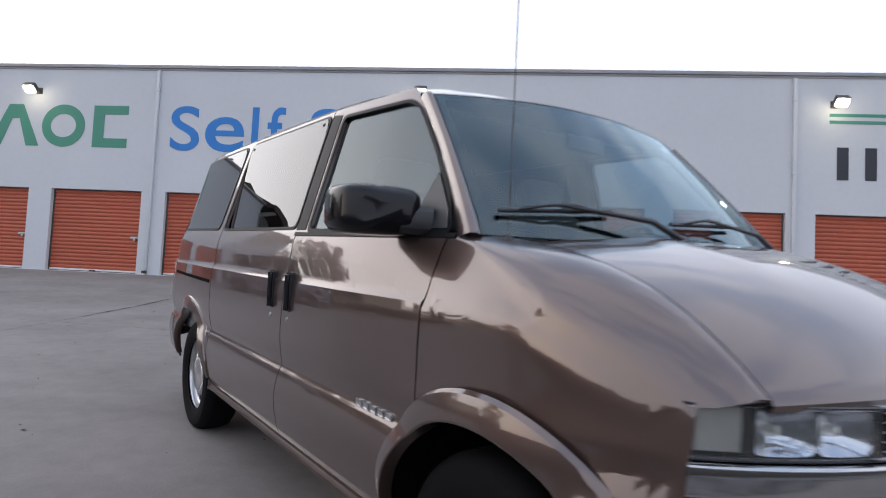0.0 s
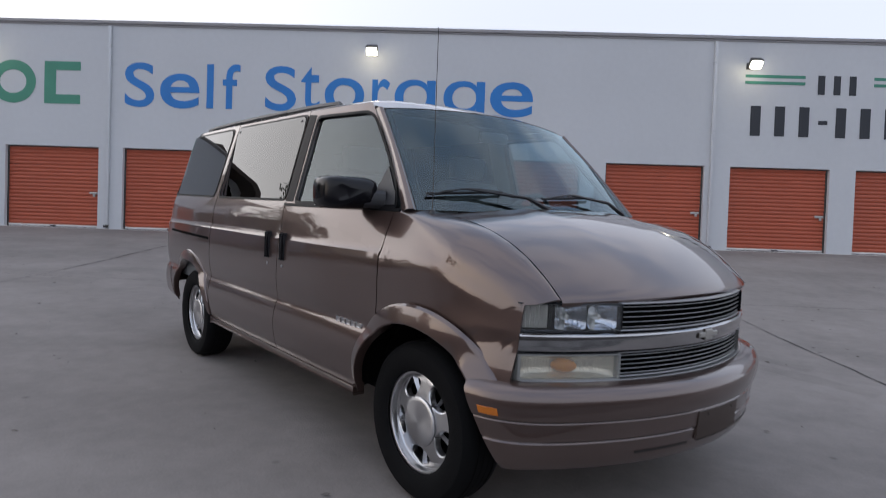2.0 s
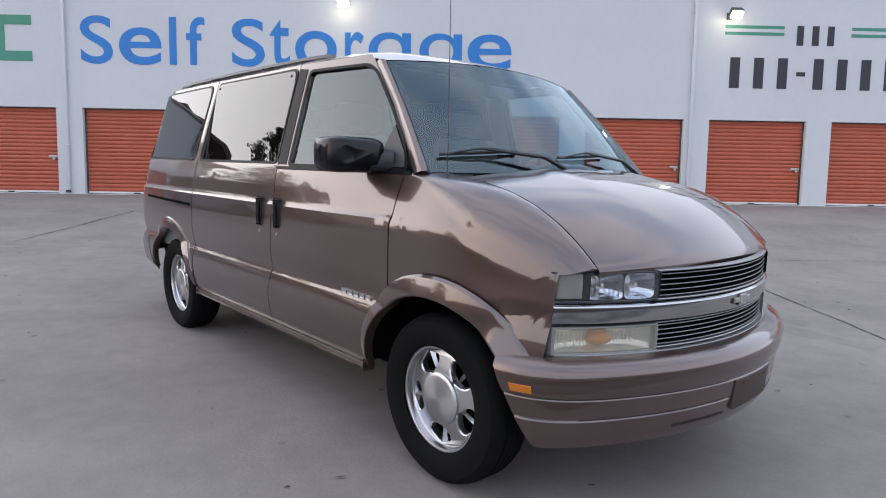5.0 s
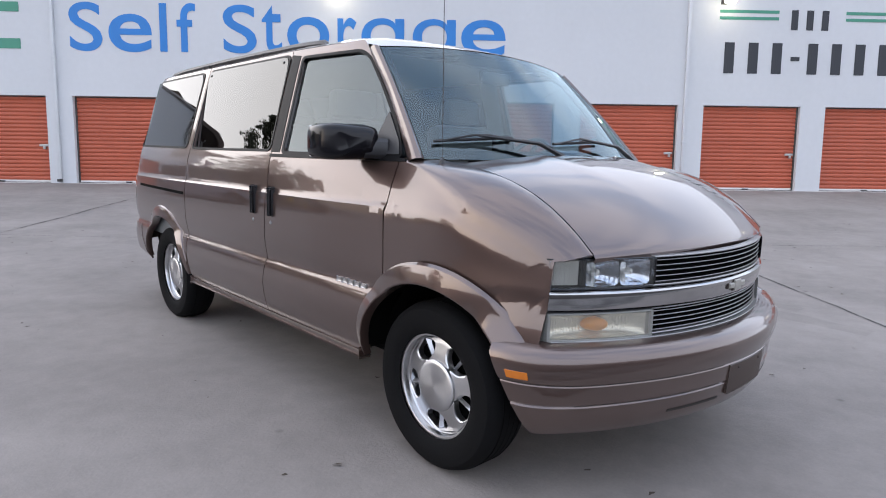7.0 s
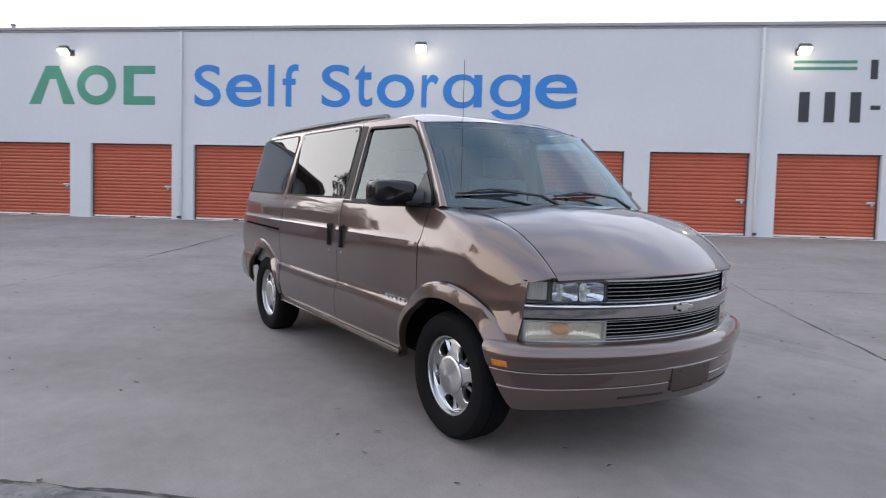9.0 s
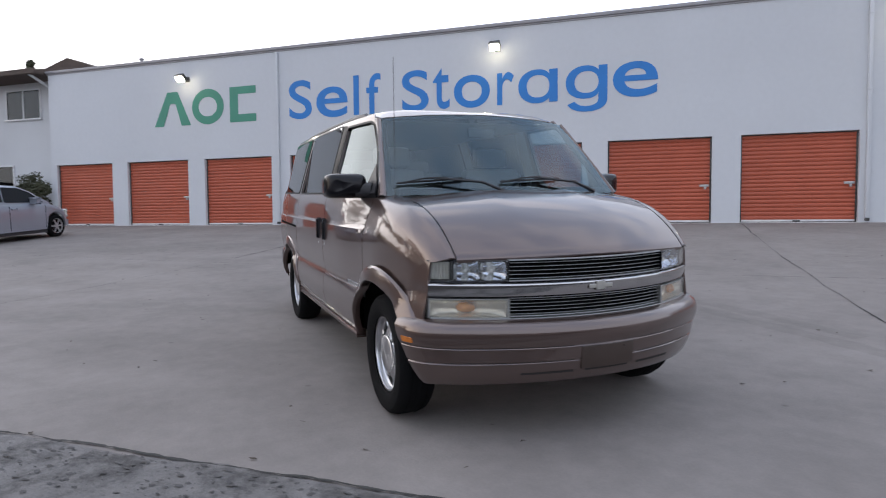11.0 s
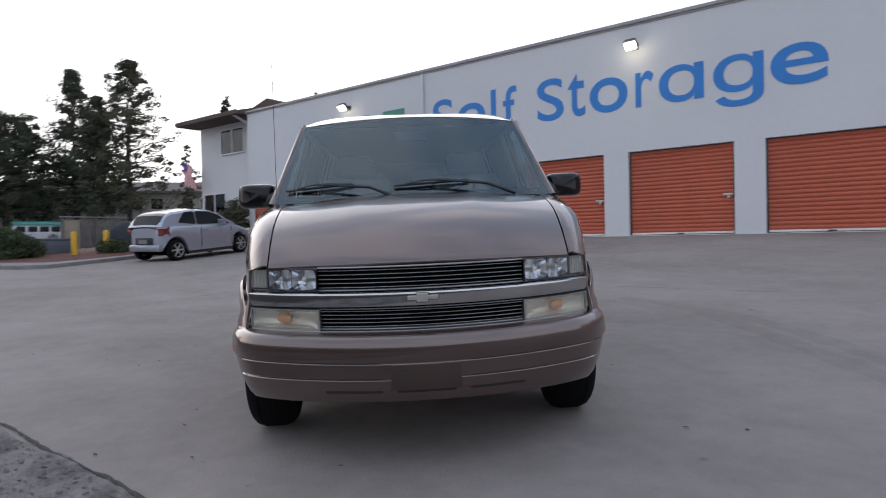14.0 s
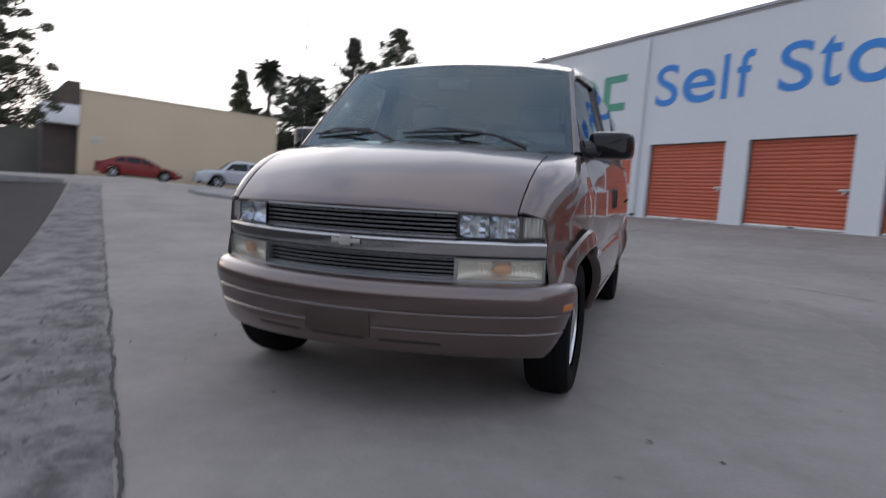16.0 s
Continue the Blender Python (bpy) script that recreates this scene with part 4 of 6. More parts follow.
        # wheel arch flares
        for cx, a0, a1, nm in ((0.0, 29, 176, "front"), (-2.815, 8, 170, "rear")):
            bm = bmesh.new()
            rows = []
            for i in range(41):
                a = radians(a0 + (a1 - a0) * i / 40)
                f = max(0.0, math.sin(math.pi * (max(i, 20) if nm == "front" else i) / 40)) ** 0.6
                wide = 1.0 + (0.22 * max(0.0, 1 - i / 20) if nm == "front" else 0.0)
                row = []
                for r, o in ((0.404, -0.022), (0.4045, 0.010), (0.408, 0.026), (0.414, 0.029), (0.440, 0.022), (0.468, 0.013), (0.478, 0.009), (0.487, -0.004)):
                    r, o = 0.404 + (r - 0.404) * (0.22 + 0.78 * f) * wide, (o - 0.006) * (0.25 + 0.75 * f) + 0.006 if o > 0 else o
                    x, z = cx + r * math.cos(a), wheel_c + r * math.sin(a)
                    zq = max(0.40, min(1.0, z))
                    row.append((x, s * (side_y(x, zq) + 0.85 * waist(x, zq) + o), z))
                rows.append(row)
            loft(bm, rows)
            part("wheel_arch", bm, M_PAINT, van)
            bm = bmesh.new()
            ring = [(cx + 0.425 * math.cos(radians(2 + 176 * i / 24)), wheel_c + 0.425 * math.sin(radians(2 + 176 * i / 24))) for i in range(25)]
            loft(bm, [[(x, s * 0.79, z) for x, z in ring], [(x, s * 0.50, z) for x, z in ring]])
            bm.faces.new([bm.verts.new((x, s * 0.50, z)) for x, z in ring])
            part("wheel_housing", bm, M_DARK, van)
        # sill under the doors
        part("sill", boxes((-2.38, -0.44, s * 0.866, s * 0.902, 0.372, 0.404), bevel=0.012), M_PAINT, van)
        # handles
        for hx, own in ((-1.365, slide), (-1.172, door)):
            y = side_y(hx, 1.0)
            bm = bmesh.new()
            box(bm, hx - 0.017, hx + 0.017, s * (y - 0.006), s * (y + 0.005), 0.922, 1.062, bevel=0.005)
            handle = part("door_handle", bm, M_PLASTIC, own, "black recessed pull handle")
            bm = bmesh.new()
            box(bm, hx - 0.011, hx + 0.011, s * (y + 0.003), s * (y + 0.012), 0.928, 1.052, bevel=0.008)
            part("grip", bm, M_GLOSSBLACK, handle)
            bm = bmesh.new()
            lathe(bm, [(0.001, 0.007), (0.007, 0.006), (0.009, 0.003), (0.010, 0.0)], 16, centre=(hx - 0.006, 0, 0.885))
            for v in bm.verts:
                v.co.y = s * (side_y(hx, 0.885) + v.co.y - 0.002)
            part("lock", bm, M_SLAT, own)
        # nameplate in plain bars
        bm = bmesh.new()
        for i in range(5):
            bx = -0.60 + 0.045 * i
            box(bm, bx, bx + 0.036, s * (0.915), s * (side_y(bx, 0.692) + 0.003), 0.684, 0.702, bevel=0.004)
        part("nameplate", bm, M_ALLOY, door, "silver nameplate")
        # mirror
        mir = new("wing_mirror")
        mir.parent = van
        mir["label"] = "black wing mirror"
        bm = bmesh.new()
        rows = []
        for i, (dx, k) in enumerate(((0.0, 0.35), (-0.004, 0.58), (-0.011, 0.74), (-0.021, 0.86), (-0.035, 0.94), (-0.052, 0.985), (-0.075, 1.0), (-0.125, 1.0), (-0.129, 0.985), (-0.131, 0.94))):
            ring = []
            for j in range(44):
                a = 2 * math.pi * (j + 0.5) / 44
                c, n = math.cos(a), math.sin(a)
                q = 0.42
                ring.append((-0.362 + dx * 1.12 - 0.075 * (0.5 + 0.5 * k * c), s * (0.953 + 0.118 * k * math.copysign(abs(c) ** q, c)), 1.288 + 0.074 * k * math.copysign(abs(n) ** q, n)))
            rows.append(ring)
        loft(bm, rows, closed=True, cap=True)
        part("housing", bm, M_MIRROR, mir)
        bm = bmesh.new()
        box(bm, -0.003, 0.0, s * 0.855, s * 1.055, 1.226, 1.350, bevel=0.001)
        for v in bm.verts:
            v.co.x += -0.512 - 0.075 * (abs(v.co.y) - 0.835) / 0.236
        part("mirror_glass", bm, M_REFL, mir, "mirror glass")
        bm = bmesh.new()
        tube(bm, [(-0.385, s * 0.81, 1.262), (-0.405, s * 0.845, 1.264), (-0.425, s * 0.90, 1.266)], 0.034, 10, flat=1.3)
        part("arm", bm, M_PLASTIC, mir)
        panel("sail_plate", [(-0.47, 1.243), (-0.285, 1.243), (-0.315, 1.30), (-0.425, 1.42)], [], M_PLASTIC, mir, s, inset=-0.008)
        # roof rack rail
        rail = new("roof_rail")
        rail.parent = van
        rail["label"] = "black roof rail"
        bm = bmesh.new()
        tube(bm, [(-1.16, s * 0.60, 1.772), (-1.20, s * 0.60, 1.797), (-1.45, s * 0.60, 1.807), (-2.3, s * 0.60, 1.813), (-3.1, s * 0.60, 1.806), (-3.35, s * 0.60, 1.795), (-3.42, s * 0.60, 1.772)], 0.023, 8)
        part("bar", bm, M_PLASTIC, rail)
        for fx in (-1.9, -2.7):
            part("foot", boxes((fx - 0.05, fx + 0.05, s * 0.582, s * 0.618, 1.755, 1.810), bevel=0.006), M_PLASTIC, rail)
        # A-pillar, from the wing to the roof
        bm = bmesh.new()
        rows = []
        for i in range(17):
            v = i / 16
            p = ws(s, v) + Vector((0.0, 0, -0.002))
            x = -0.205 + (-0.655 + 0.205) * v - 0.012
            z = 1.213 + (1.705 - 1.213) * v
            q = Vector((x - 0.006, s * (side_y(x, z) - 0.001), z))
            mid = (p + q) / 2 + Vector((0.018, s * 0.016, 0.012))
            rows.append([p + Vector((-0.02, -s * 0.012, -0.006)), p, p * 0.6 + mid * 0.4 + Vector((0.006, s * 0.003, 0.004)), mid, mid * 0.45 + q * 0.55 + Vector((0.003, s * 0.006, 0.003)), q, q + Vector((-0.004, -s * 0.02, 0))])
        loft(bm, rows)
        part("windscreen_pillar", bm, M_PAINT, van)
        wheel("front_wheel", van, 0.0, s, "alloy wheel with black tyre")
        wheel("rear_wheel", van, -2.822, s, "alloy wheel with black tyre")
    # roof
    bm = bmesh.new()
    rows = []
    for i in range(34):
        u = i / 33
        row = []
        for j in range(25):
            t = -1 + 2 * j / 24
            x0 = ws(max(-1, min(1, t)), 1.0).x - 0.004
            x = x0 + (-3.615 + 0.05 * t * t - x0) * u
            crown = 1.755 + 0.055 * min(1.0, (0.62 + (-x - 0.55) / 2.2)) if x > -1.8 else 1.810 - 0.045 * max(0.0, (-x - 3.2) / 0.5) ** 2
            zf = ws(t, 1.0).z
            z = 1.757 + (crown + 0.010 - 1.757) * (1 - abs(t) ** 6)
            k = min(1.0, u * 11)
            k = math.sin(k * math.pi / 2)
            z = zf + 0.004 + (z - zf - 0.004) * k
            half = side_y(x, 1.755)
            ytop = ws(1, 1).y
            y = t * (ytop + (half - ytop) * min(1.0, u * 14))
            row.append((x, y, z))
        rows.append(row)
    loft(bm, rows)
    part("roof", bm, M_PAINT, van)
    # headliner
    bm = bmesh.new()
    box(bm, -3.5, -0.78, -0.66, 0.66, 1.715, 1.725)
    part("headliner", bm, M_LINER, van)
    # tailgate
    bm = bmesh.new()
    rows = []
    for z in (0.40, 0.60, 0.72, 0.90, 1.10, 1.30, 1.50, 1.70, 1.765):
        x = -3.80 + 0.2 * max(0.0, z - 0.7)
        half = profile_y(z) - 0.25
        rows.append([(x - 0.0 + 0.012 * (t * t), half * t, z) for t in (-1, -0.6, 0, 0.6, 1)])
    loft(bm, rows)
    part("tailgate", bm, M_PAINT, van)
    # bonnet
    bm = bmesh.new()
    rows = []
    for i in range(25):
        u = i / 24
        row = []
        for j in range(25):
            t = -1 + 2 * j / 24
            xg = -0.055 + 0.615 * u
            x = xg + (1 - t * t) * (0.075 + 0.052 * u)
            ridge = 0.006 * math.exp(-((abs(t) - 0.42) / 0.08) ** 2) * (1 - u)
            z = hood_edge_z(xg) + 0.040 * (1 - 0.75 * u) * (1 - abs(t) ** 2.2) + ridge
            row.append((x, t * hood_half(xg), z))
        rows.append(row)
    lip = [(x + 0.006, y, z - 0.012) for x, y, z in rows[-1]]
    rows += [lip, [(x - 0.004, y, z - 0.014) for x, y, z in lip], [(x - 0.05, y, z - 0.010) for x, y, z in lip]]
    loft(bm, rows)
    part("bonnet", bm, M_PAINT, van)
    # cowl below the glass
    bm = bmesh.new()
    loft(bm, [[(-0.07 + (1 - (j / 8 - 1) ** 2) * 0.078, 0.74 * (j / 8 - 1), 1.196 + 0.030 * (1 - abs(j / 8 - 1) ** 2.2)) for j in range(17)],
              [(ws(j / 8 - 1, 0.0).x - 0.01, ws(j / 8 - 1, 0.0).y, ws(j / 8 - 1, 0.0).z - 0.008) for j in range(17)]])
    cowl = part("cowl", bm, M_PLASTIC, van)
    for k in range(16):
        t = -0.8 + 0.028 * k
        bm = boxes((ws(t, 0).x + 0.012, ws(t, 0).x + 0.065, 0.76 * t - 0.005, 0.76 * t + 0.005, 1.213, 1.222), bevel=0.001)
        part("grille_slot", bm, M_DARK, cowl)
    # windscreen and its black border
    bm = bmesh.new()
    loft(bm, [[ws(0.998 * (-1 + 2 * j / 20), 0.002 + 0.996 * i / 14) for j in range(21)] for i in range(15)])
    part("windscreen", bm, G_WIND, van, "clear windscreen glass")
    bm = bmesh.new()
    ring = [(t / 12 - 1, 0.0) for t in range(25)] + [(1, v / 12) for v in range(1, 13)] + [(1 - t / 12, 1.0) for t in range(1, 25)] + [(-1, 1 - v / 12) for v in range(1, 12)]
    inner = [(max(-0.955, min(0.955, t)), max(0.075, min(0.955, v))) for t, v in ring]
    up = Vector((-0.003, 0, -0.003))
    g1 = [bm.verts.new(ws(t, v) + up) for t, v in ring]
    g2 = [bm.verts.new(ws(t, v) + up) for t, v in inner]
    for i in range(len(ring)):
        k = (i + 1) % len(ring)
        bm.faces.new((g1[i], g1[k], g2[k], g2[i]))
    part("windscreen_border", bm, M_DARK, van)
    # interior mirror
    part("rear_view_mirror", boxes((-0.56, -0.53, -0.10, 0.10, 1.60, 1.66), bevel=0.01), M_PLASTIC, van)
    # wipers
    for a0, a1, mid, piv in (((-0.93, 0.115), (-0.44, 0.155), (-0.70, 0.14), (-0.13, -0.01)), ((-0.14, 0.115), (0.40, 0.15), (0.12, 0.14), (0.72, -0.01))):
        wiper = new("wiper")
        wiper.parent = van
        lift = Vector((0.018, 0, 0.018))
        bm = bmesh.new()
        tube(bm, [ws(a0[0] + (a1[0] - a0[0]) * i / 8, a0[1] + (a1[1] - a0[1]) * i / 8) + lift * 0.6 for i in range(9)], 0.007, 6)
        part("blade", bm, M_PLASTIC, wiper)
        bm = bmesh.new()
        tube(bm, [ws(piv[0], piv[1]) + lift, ws((piv[0] + mid[0]) / 2 + 0.1, (piv[1] + mid[1]) / 2 + 0.005) + lift * 1.9, ws(mid[0], mid[1]) + lift * 1.4], 0.008, 6, radii=[0.012, 0.009, 0.006])
        part("arm", bm, M_PLASTIC, wiper)
        bm = bmesh.new()
        q = [(a0[0] + (a1[0] - a0[0]) * k, a0[1] + (a1[1] - a0[1]) * k) for k in (0.15, 0.38, 0.62, 0.85)]
        tube(bm, [ws(*q[0]) + lift * 0.8, ws(*q[1]) + lift * 1.5, ws(*q[2]) + lift * 1.5, ws(*q[3]) + lift * 0.8], 0.0045, 6)
        part("bridge", bm, M_PLASTIC, wiper)
    # aerial
    aerial = new("aerial")
    aerial.parent = van
    bm = bmesh.new()
    lathe(bm, [(0.018, 0.0), (0.016, 0.012), (0.007, 0.03), (0.001, 0.032)], 16, "z", (-0.095, -0.762, 1.198))
    part("base", bm, M_PLASTIC, aerial)
    bm = bmesh.new()
    tube(bm, [(-0.095, -0.762, 1.22), (-0.105, -0.757, 1.60), (-0.115, -0.752, 1.99)], 0.0016, 6)
    part("mast", bm, M_PLASTIC, aerial, "thin black mast")
    # nose: backing, lamps, grille, chrome bar
    bm = bmesh.new()
    front_strip(bm, -0.79, 0.79, 0.630, 0.925, back=0.05, off=-0.055, n=24)
    part("nose_backing", bm, M_DARK, van)
    for z0, z1, n, nm in ((0.822, 0.915, 5, "upper"), (0.652, 0.735, 5, "lower")):
        grille = new(nm + "_grille")
        grille.parent = van
        grille["label"] = "black grille with grey slats"
        for k in range(n):
            z = z0 + (z1 - z0) * (k + 0.5) / n
            bm = front_strip(bmesh.new(), -0.452, 0.452, z - 0.0016, z + 0.0016, back=0.004, off=-0.008, n=16, round_off=0.001)
            slat = part("slat", bm, M_SLAT, grille)
            part("fin", front_strip(bmesh.new(), -0.450, 0.450, z - 0.0016, z + 0.0016, back=0.030, off=-0.013, n=16, round_off=0.001), M_DARK, slat)
        for z in (z0 - 0.006, z1):
            part("edge_trim", front_strip(bmesh.new(), -0.455, 0.455, z, z + 0.006, back=0.03, off=-0.005, n=16), M_SLAT, grille)
    bm = bmesh.new()
    rows = []
    for i in range(37):
        y = -0.799 + 1.598 * i / 36
        x = front_x(y)
        rows.append([(x + dx, y, z) for dx, z in ((-0.045, 0.744), (-0.008, 0.744), (-0.002, 0.747), (0.001, 0.754), (0.004, 0.768), (0.008, 0.786), (0.010, 0.797), (0.008, 0.805), (0.002, 0.810), (-0.006, 0.812), (-0.045, 0.813))])
    loft(bm, rows, closed=True, cap=True)
    bar = part("chrome_bar", bm, M_CHROME, van, "chrome grille bar")
    # black strips put the shade above and below the chrome bar
    bm = bmesh.new()
    front_strip(bm, -0.80, 0.80, 0.8135, 0.8195, back=0.04, off=-0.004, n=28)
    front_strip(bm, -0.80, 0.80, 0.737, 0.743, back=0.04, off=-0.006, n=28)
    part("bar_shade_line", bm, M_GLOSSBLACK, bar)
    part("lower_trim", front_strip(bmesh.new(), -0.79, 0.79, 0.6385, 0.6425, back=0.03, off=0.009, n=28, round_off=0.001), M_SLAT, van, "thin bright trim above the bumper")
    # plain badge
    bm = bmesh.new()
    front_strip(bm, -0.066, 0.066, 0.771, 0.791, back=0.010, off=0.0175, n=6, round_off=0.003)
    front_strip(bm, -0.027, 0.023, 0.761, 0.801, back=0.010, off=0.0190, n=4, round_off=0.003)
    badge = part("badge", bm, M_BADGE, bar, "pale silver badge")
    bm = bmesh.new()
    front_strip(bm, -0.0685, 0.0685, 0.7688, 0.7932, back=0.008, off=0.0115, n=6, round_off=0.003)
    front_strip(bm, -0.0295, 0.0255, 0.7588, 0.8032, back=0.008, off=0.0125, n=4, round_off=0.003)
    part("badge_rim", bm, M_GROOVE, badge, "dark badge outline")
    for s in (-1, 1):
        lamp = new("headlamp")
        lamp.parent = van
        lamp["label"] = "clear headlamp with corner lamp"

        def lamp_strip(ya, yb, z0, z1, back, off, n=8, lean=0.0):
            lo, hi = sorted((s * ya, s * yb))
            return front_strip(bmesh.new(), lo, hi, z0, z1, back=back, off=off, n=n, lean=lean)

        def ridged(ya, yb, z0, z1, off, n):
            bm = bmesh.new()
            loft(bm, [[(front_x(ya + (yb - ya) * i / n) + off + 0.008 * (i % 2), s * (ya + (yb - ya) * i / n), z) for z in (z0, z1)] for i in range(n + 1)])
            return bm
        part("lens", lamp_strip(0.462, 0.797, 0.821, 0.916, 0.004, 0.002, 14), G_LENS, lamp, "clear lens")
        part("rim", lamp_strip(0.458, 0.797, 0.915, 0.920, 0.05, 0.001, 14), M_GLOSSBLACK, lamp)
        part("divider", lamp_strip(0.692, 0.700, 0.822, 0.916, 0.05, -0.004, 1), M_GLOSSBLACK, lamp)
        part("inner_edge", lamp_strip(0.457, 0.463, 0.822, 0.918, 0.05, 0.003, 1), M_GLOSSBLACK, lamp)
        part("corner_lamp", ridged(0.703, 0.794, 0.830, 0.912, -0.020, 14), M_FROST, lamp, "pale ribbed corner lamp")
        for ya, yb in ((0.466, 0.578), (0.580, 0.690)):
            bm = bmesh.new()
            yc, hw = (ya + yb) / 2, (yb - ya) / 2
            rows = []
            for k, d in ((1.0, 0.012), (0.85, 0.03), (0.6, 0.046), (0.3, 0.053), (0.12, 0.054)):
                ring = []
                for j in range(24):
                    a = 2 * math.pi * j / 24
                    c, n = math.cos(a), math.sin(a)
                    q = 0.35 if k > 0.9 else 0.6
                    yy = yc + hw * k * math.copysign(abs(c) ** q, c)
                    ring.append((front_x(yy) - d, s * yy, 0.868 + 0.044 * k * math.copysign(abs(n) ** q, n)))
                rows.append(ring)
            loft(bm, rows, closed=True)
            bowl = part("reflector", bm, M_REFL, lamp, "mirror reflector bowl")
            bm = bmesh.new()
            lathe(bm, [(0.001, 0.026), (0.010, 0.022), (0.013, 0.008), (0.013, -0.01)], 16, "x", (front_x(yc) - 0.05, s * yc, 0.868))
            part("bulb", bm, M_FROST, bowl)
            for q in range(7 if ya > 0.5 else 0):
                yq = ya + 0.006 + 0.0152 * q
                part("flute", lamp_strip(yq, yq + 0.0045, 0.828 + 0.010 * abs(q - 3) / 3, 0.910, 0.003, -0.003, 1), G_LENS, bowl)
        low = new("turn_lamp")
        low.parent = van
        low["label"] = "pale turn lamp with an amber bulb"
        part("lens", lamp_strip(0.460, 0.795, 0.648, 0.734, 0.004, 0.000, 14), G_RIBBED, low, "ribbed clear lens")
        part("rim", lamp_strip(0.455, 0.797, 0.640, 0.647, 0.05, 0.003, 14), M_BEZEL, low)
        part("top_rim", lamp_strip(0.455, 0.797, 0.7305, 0.7355, 0.05, 0.003, 14), M_BEZEL, low)
        part("outer_edge", lamp_strip(0.790, 0.797, 0.642, 0.735, 0.05, 0.003, 1), M_BEZEL, low)
        part("inner_edge", lamp_strip(0.455, 0.465, 0.642, 0.735, 0.05, 0.003, 1), M_BEZEL, low)
        bm = bmesh.new()
        cells = 66
        loft(bm, [[(front_x(yy) - 0.016 - 0.038 * (1 - ((yy - 0.63) / 0.167) ** 4) * (1 - q ** 4) + 0.0022 * (i % 2), s * yy, 0.689 + 0.042 * q) for q in (-1, -0.9, -0.7, -0.4, 0, 0.4, 0.7, 0.9, 1)]
                  for i, yy in [(i, 0.464 + 0.333 * i / cells) for i in range(cells + 1)]])
        part("backing", bm, M_FROST, low)
        bm = bmesh.new()
        lathe(bm, [(0.001, 0.022), (0.012, 0.020), (0.020, 0.013), (0.024, 0.0), (0.024, -0.012)], 20, "x", (0.0, 0.0, 0.690))
        for v in bm.verts:
            v.co.y = s * 0.630 + v.co.y * 1.6
            v.co.x += front_x(v.co.y) - 0.036
        part("bulb", bm, M_BULB, low, "amber bulb")
    # bumper
    bumper = new("front_bumper")
    bumper.parent = van
    bumper["label"] = "bronze painted front bumper"
    section = [(0.16, 0.640), (0.085, 0.640), (0.035, 0.634), (0.012, 0.620), (0.0, 0.598), (0.0, 0.572), (0.001, 0.556), (0.007, 0.534), (0.012, 0.520), (0.019, 0.515), (0.016, 0.510), (0.0215, 0.4515), (0.0275, 0.446), (0.0222, 0.4405), (0.030, 0.40), (0.040, 0.365), (0.055, 0.343), (0.10, 0.338), (0.16, 0.345)]
    part("cover", bumper_band(bmesh.new(), section), M_PAINT, bumper)
    path = bumper_path()
    for s in (-1, 1):
        for z, g0 in ((0.515, 0.0165), (0.446, 0.0250)):
            idx = [i for i, (x, y) in enumerate(path) if 0.19 < s * y < (0.925 if z > 0.47 else 0.80)]
            # dark strip laid along the notch to deepen its shade
            bm = bumper_band(bmesh.new(), [(g0 + 0.003, z - 0.0022), (g0, z), (g0 + 0.003, z + 0.0022), (g0 + 0.012, z)], min(idx), max(idx) + 1, closed=True)
            part("groove_shade", bm, M_GROOVE, bumper)
        idx = [i for i, (x, y) in enumerate(path) if 0.17 < s * y < 0.50]
        bm = bumper_band(bmesh.new(), [(0.0330, 0.386), (0.0290, 0.397), (0.06, 0.397), (0.06, 0.386)], min(idx), max(idx) + 1, closed=True)
        part("air_slot", bm, M_SLOT, bumper, "dark strip painted as a shaded air slot")
        idx = [i for i, (x, y) in enumerate(path) if s * y > 0.75 and 0.372 < x < 0.475]
        bm = bumper_band(bmesh.new(), [(0.012, 0.527), (0.004, 0.530), (0.002, 0.540), (0.001, 0.552), (0.005, 0.556), (0.03, 0.557), (0.03, 0.526)], min(idx), max(idx) + 1, closed=True)
        part("side_marker", bm, M_AMBER, bumper, "amber side marker lamp")
    idx = [i for i, (x, y) in enumerate(path) if abs(y) < 0.135]
    bm = bumper_band(bmesh.new(), [(0.0330, 0.386), (0.0290, 0.397), (0.06, 0.397), (0.06, 0.386)], min(idx), max(idx) + 1, closed=True)
    part("air_slot", bm, M_SLOT, bumper, "dark strip painted as a shaded air slot")
    bm = bmesh.new()
    ring = []
    for k in range(13):
        y = -0.150 + 0.025 * k
        ring.append([bm.verts.new((x - 0.39 * y * y, y, z)) for x, z in ((0.78, 0.398), (0.813, 0.398), (0.815, 0.401), (0.822, 0.507), (0.820, 0.510), (0.78, 0.510))])
    for ra, rb in zip(ring, ring[1:]):
        for i in range(6):
            bm.faces.new((ra[i], ra[(i + 1) % 6], rb[(i + 1) % 6], rb[i]))
    bm.faces.new(ring[0])
    bm.faces.new(ring[-1])
    bmesh.ops.recalc_face_normals(bm, faces=bm.faces)
    part("plate_mount", bm, M_MOUNT, bumper, "blank number plate mount")
    for py in (-0.09, 0.09):
        bm = bmesh.new()
        lathe(bm, [(0.001, 0.003), (0.004, 0.002), (0.005, 0.0)], 10, "x", (0.8195, py, 0.492))
        part("plate_screw", bm, M_GROOVE, bumper)
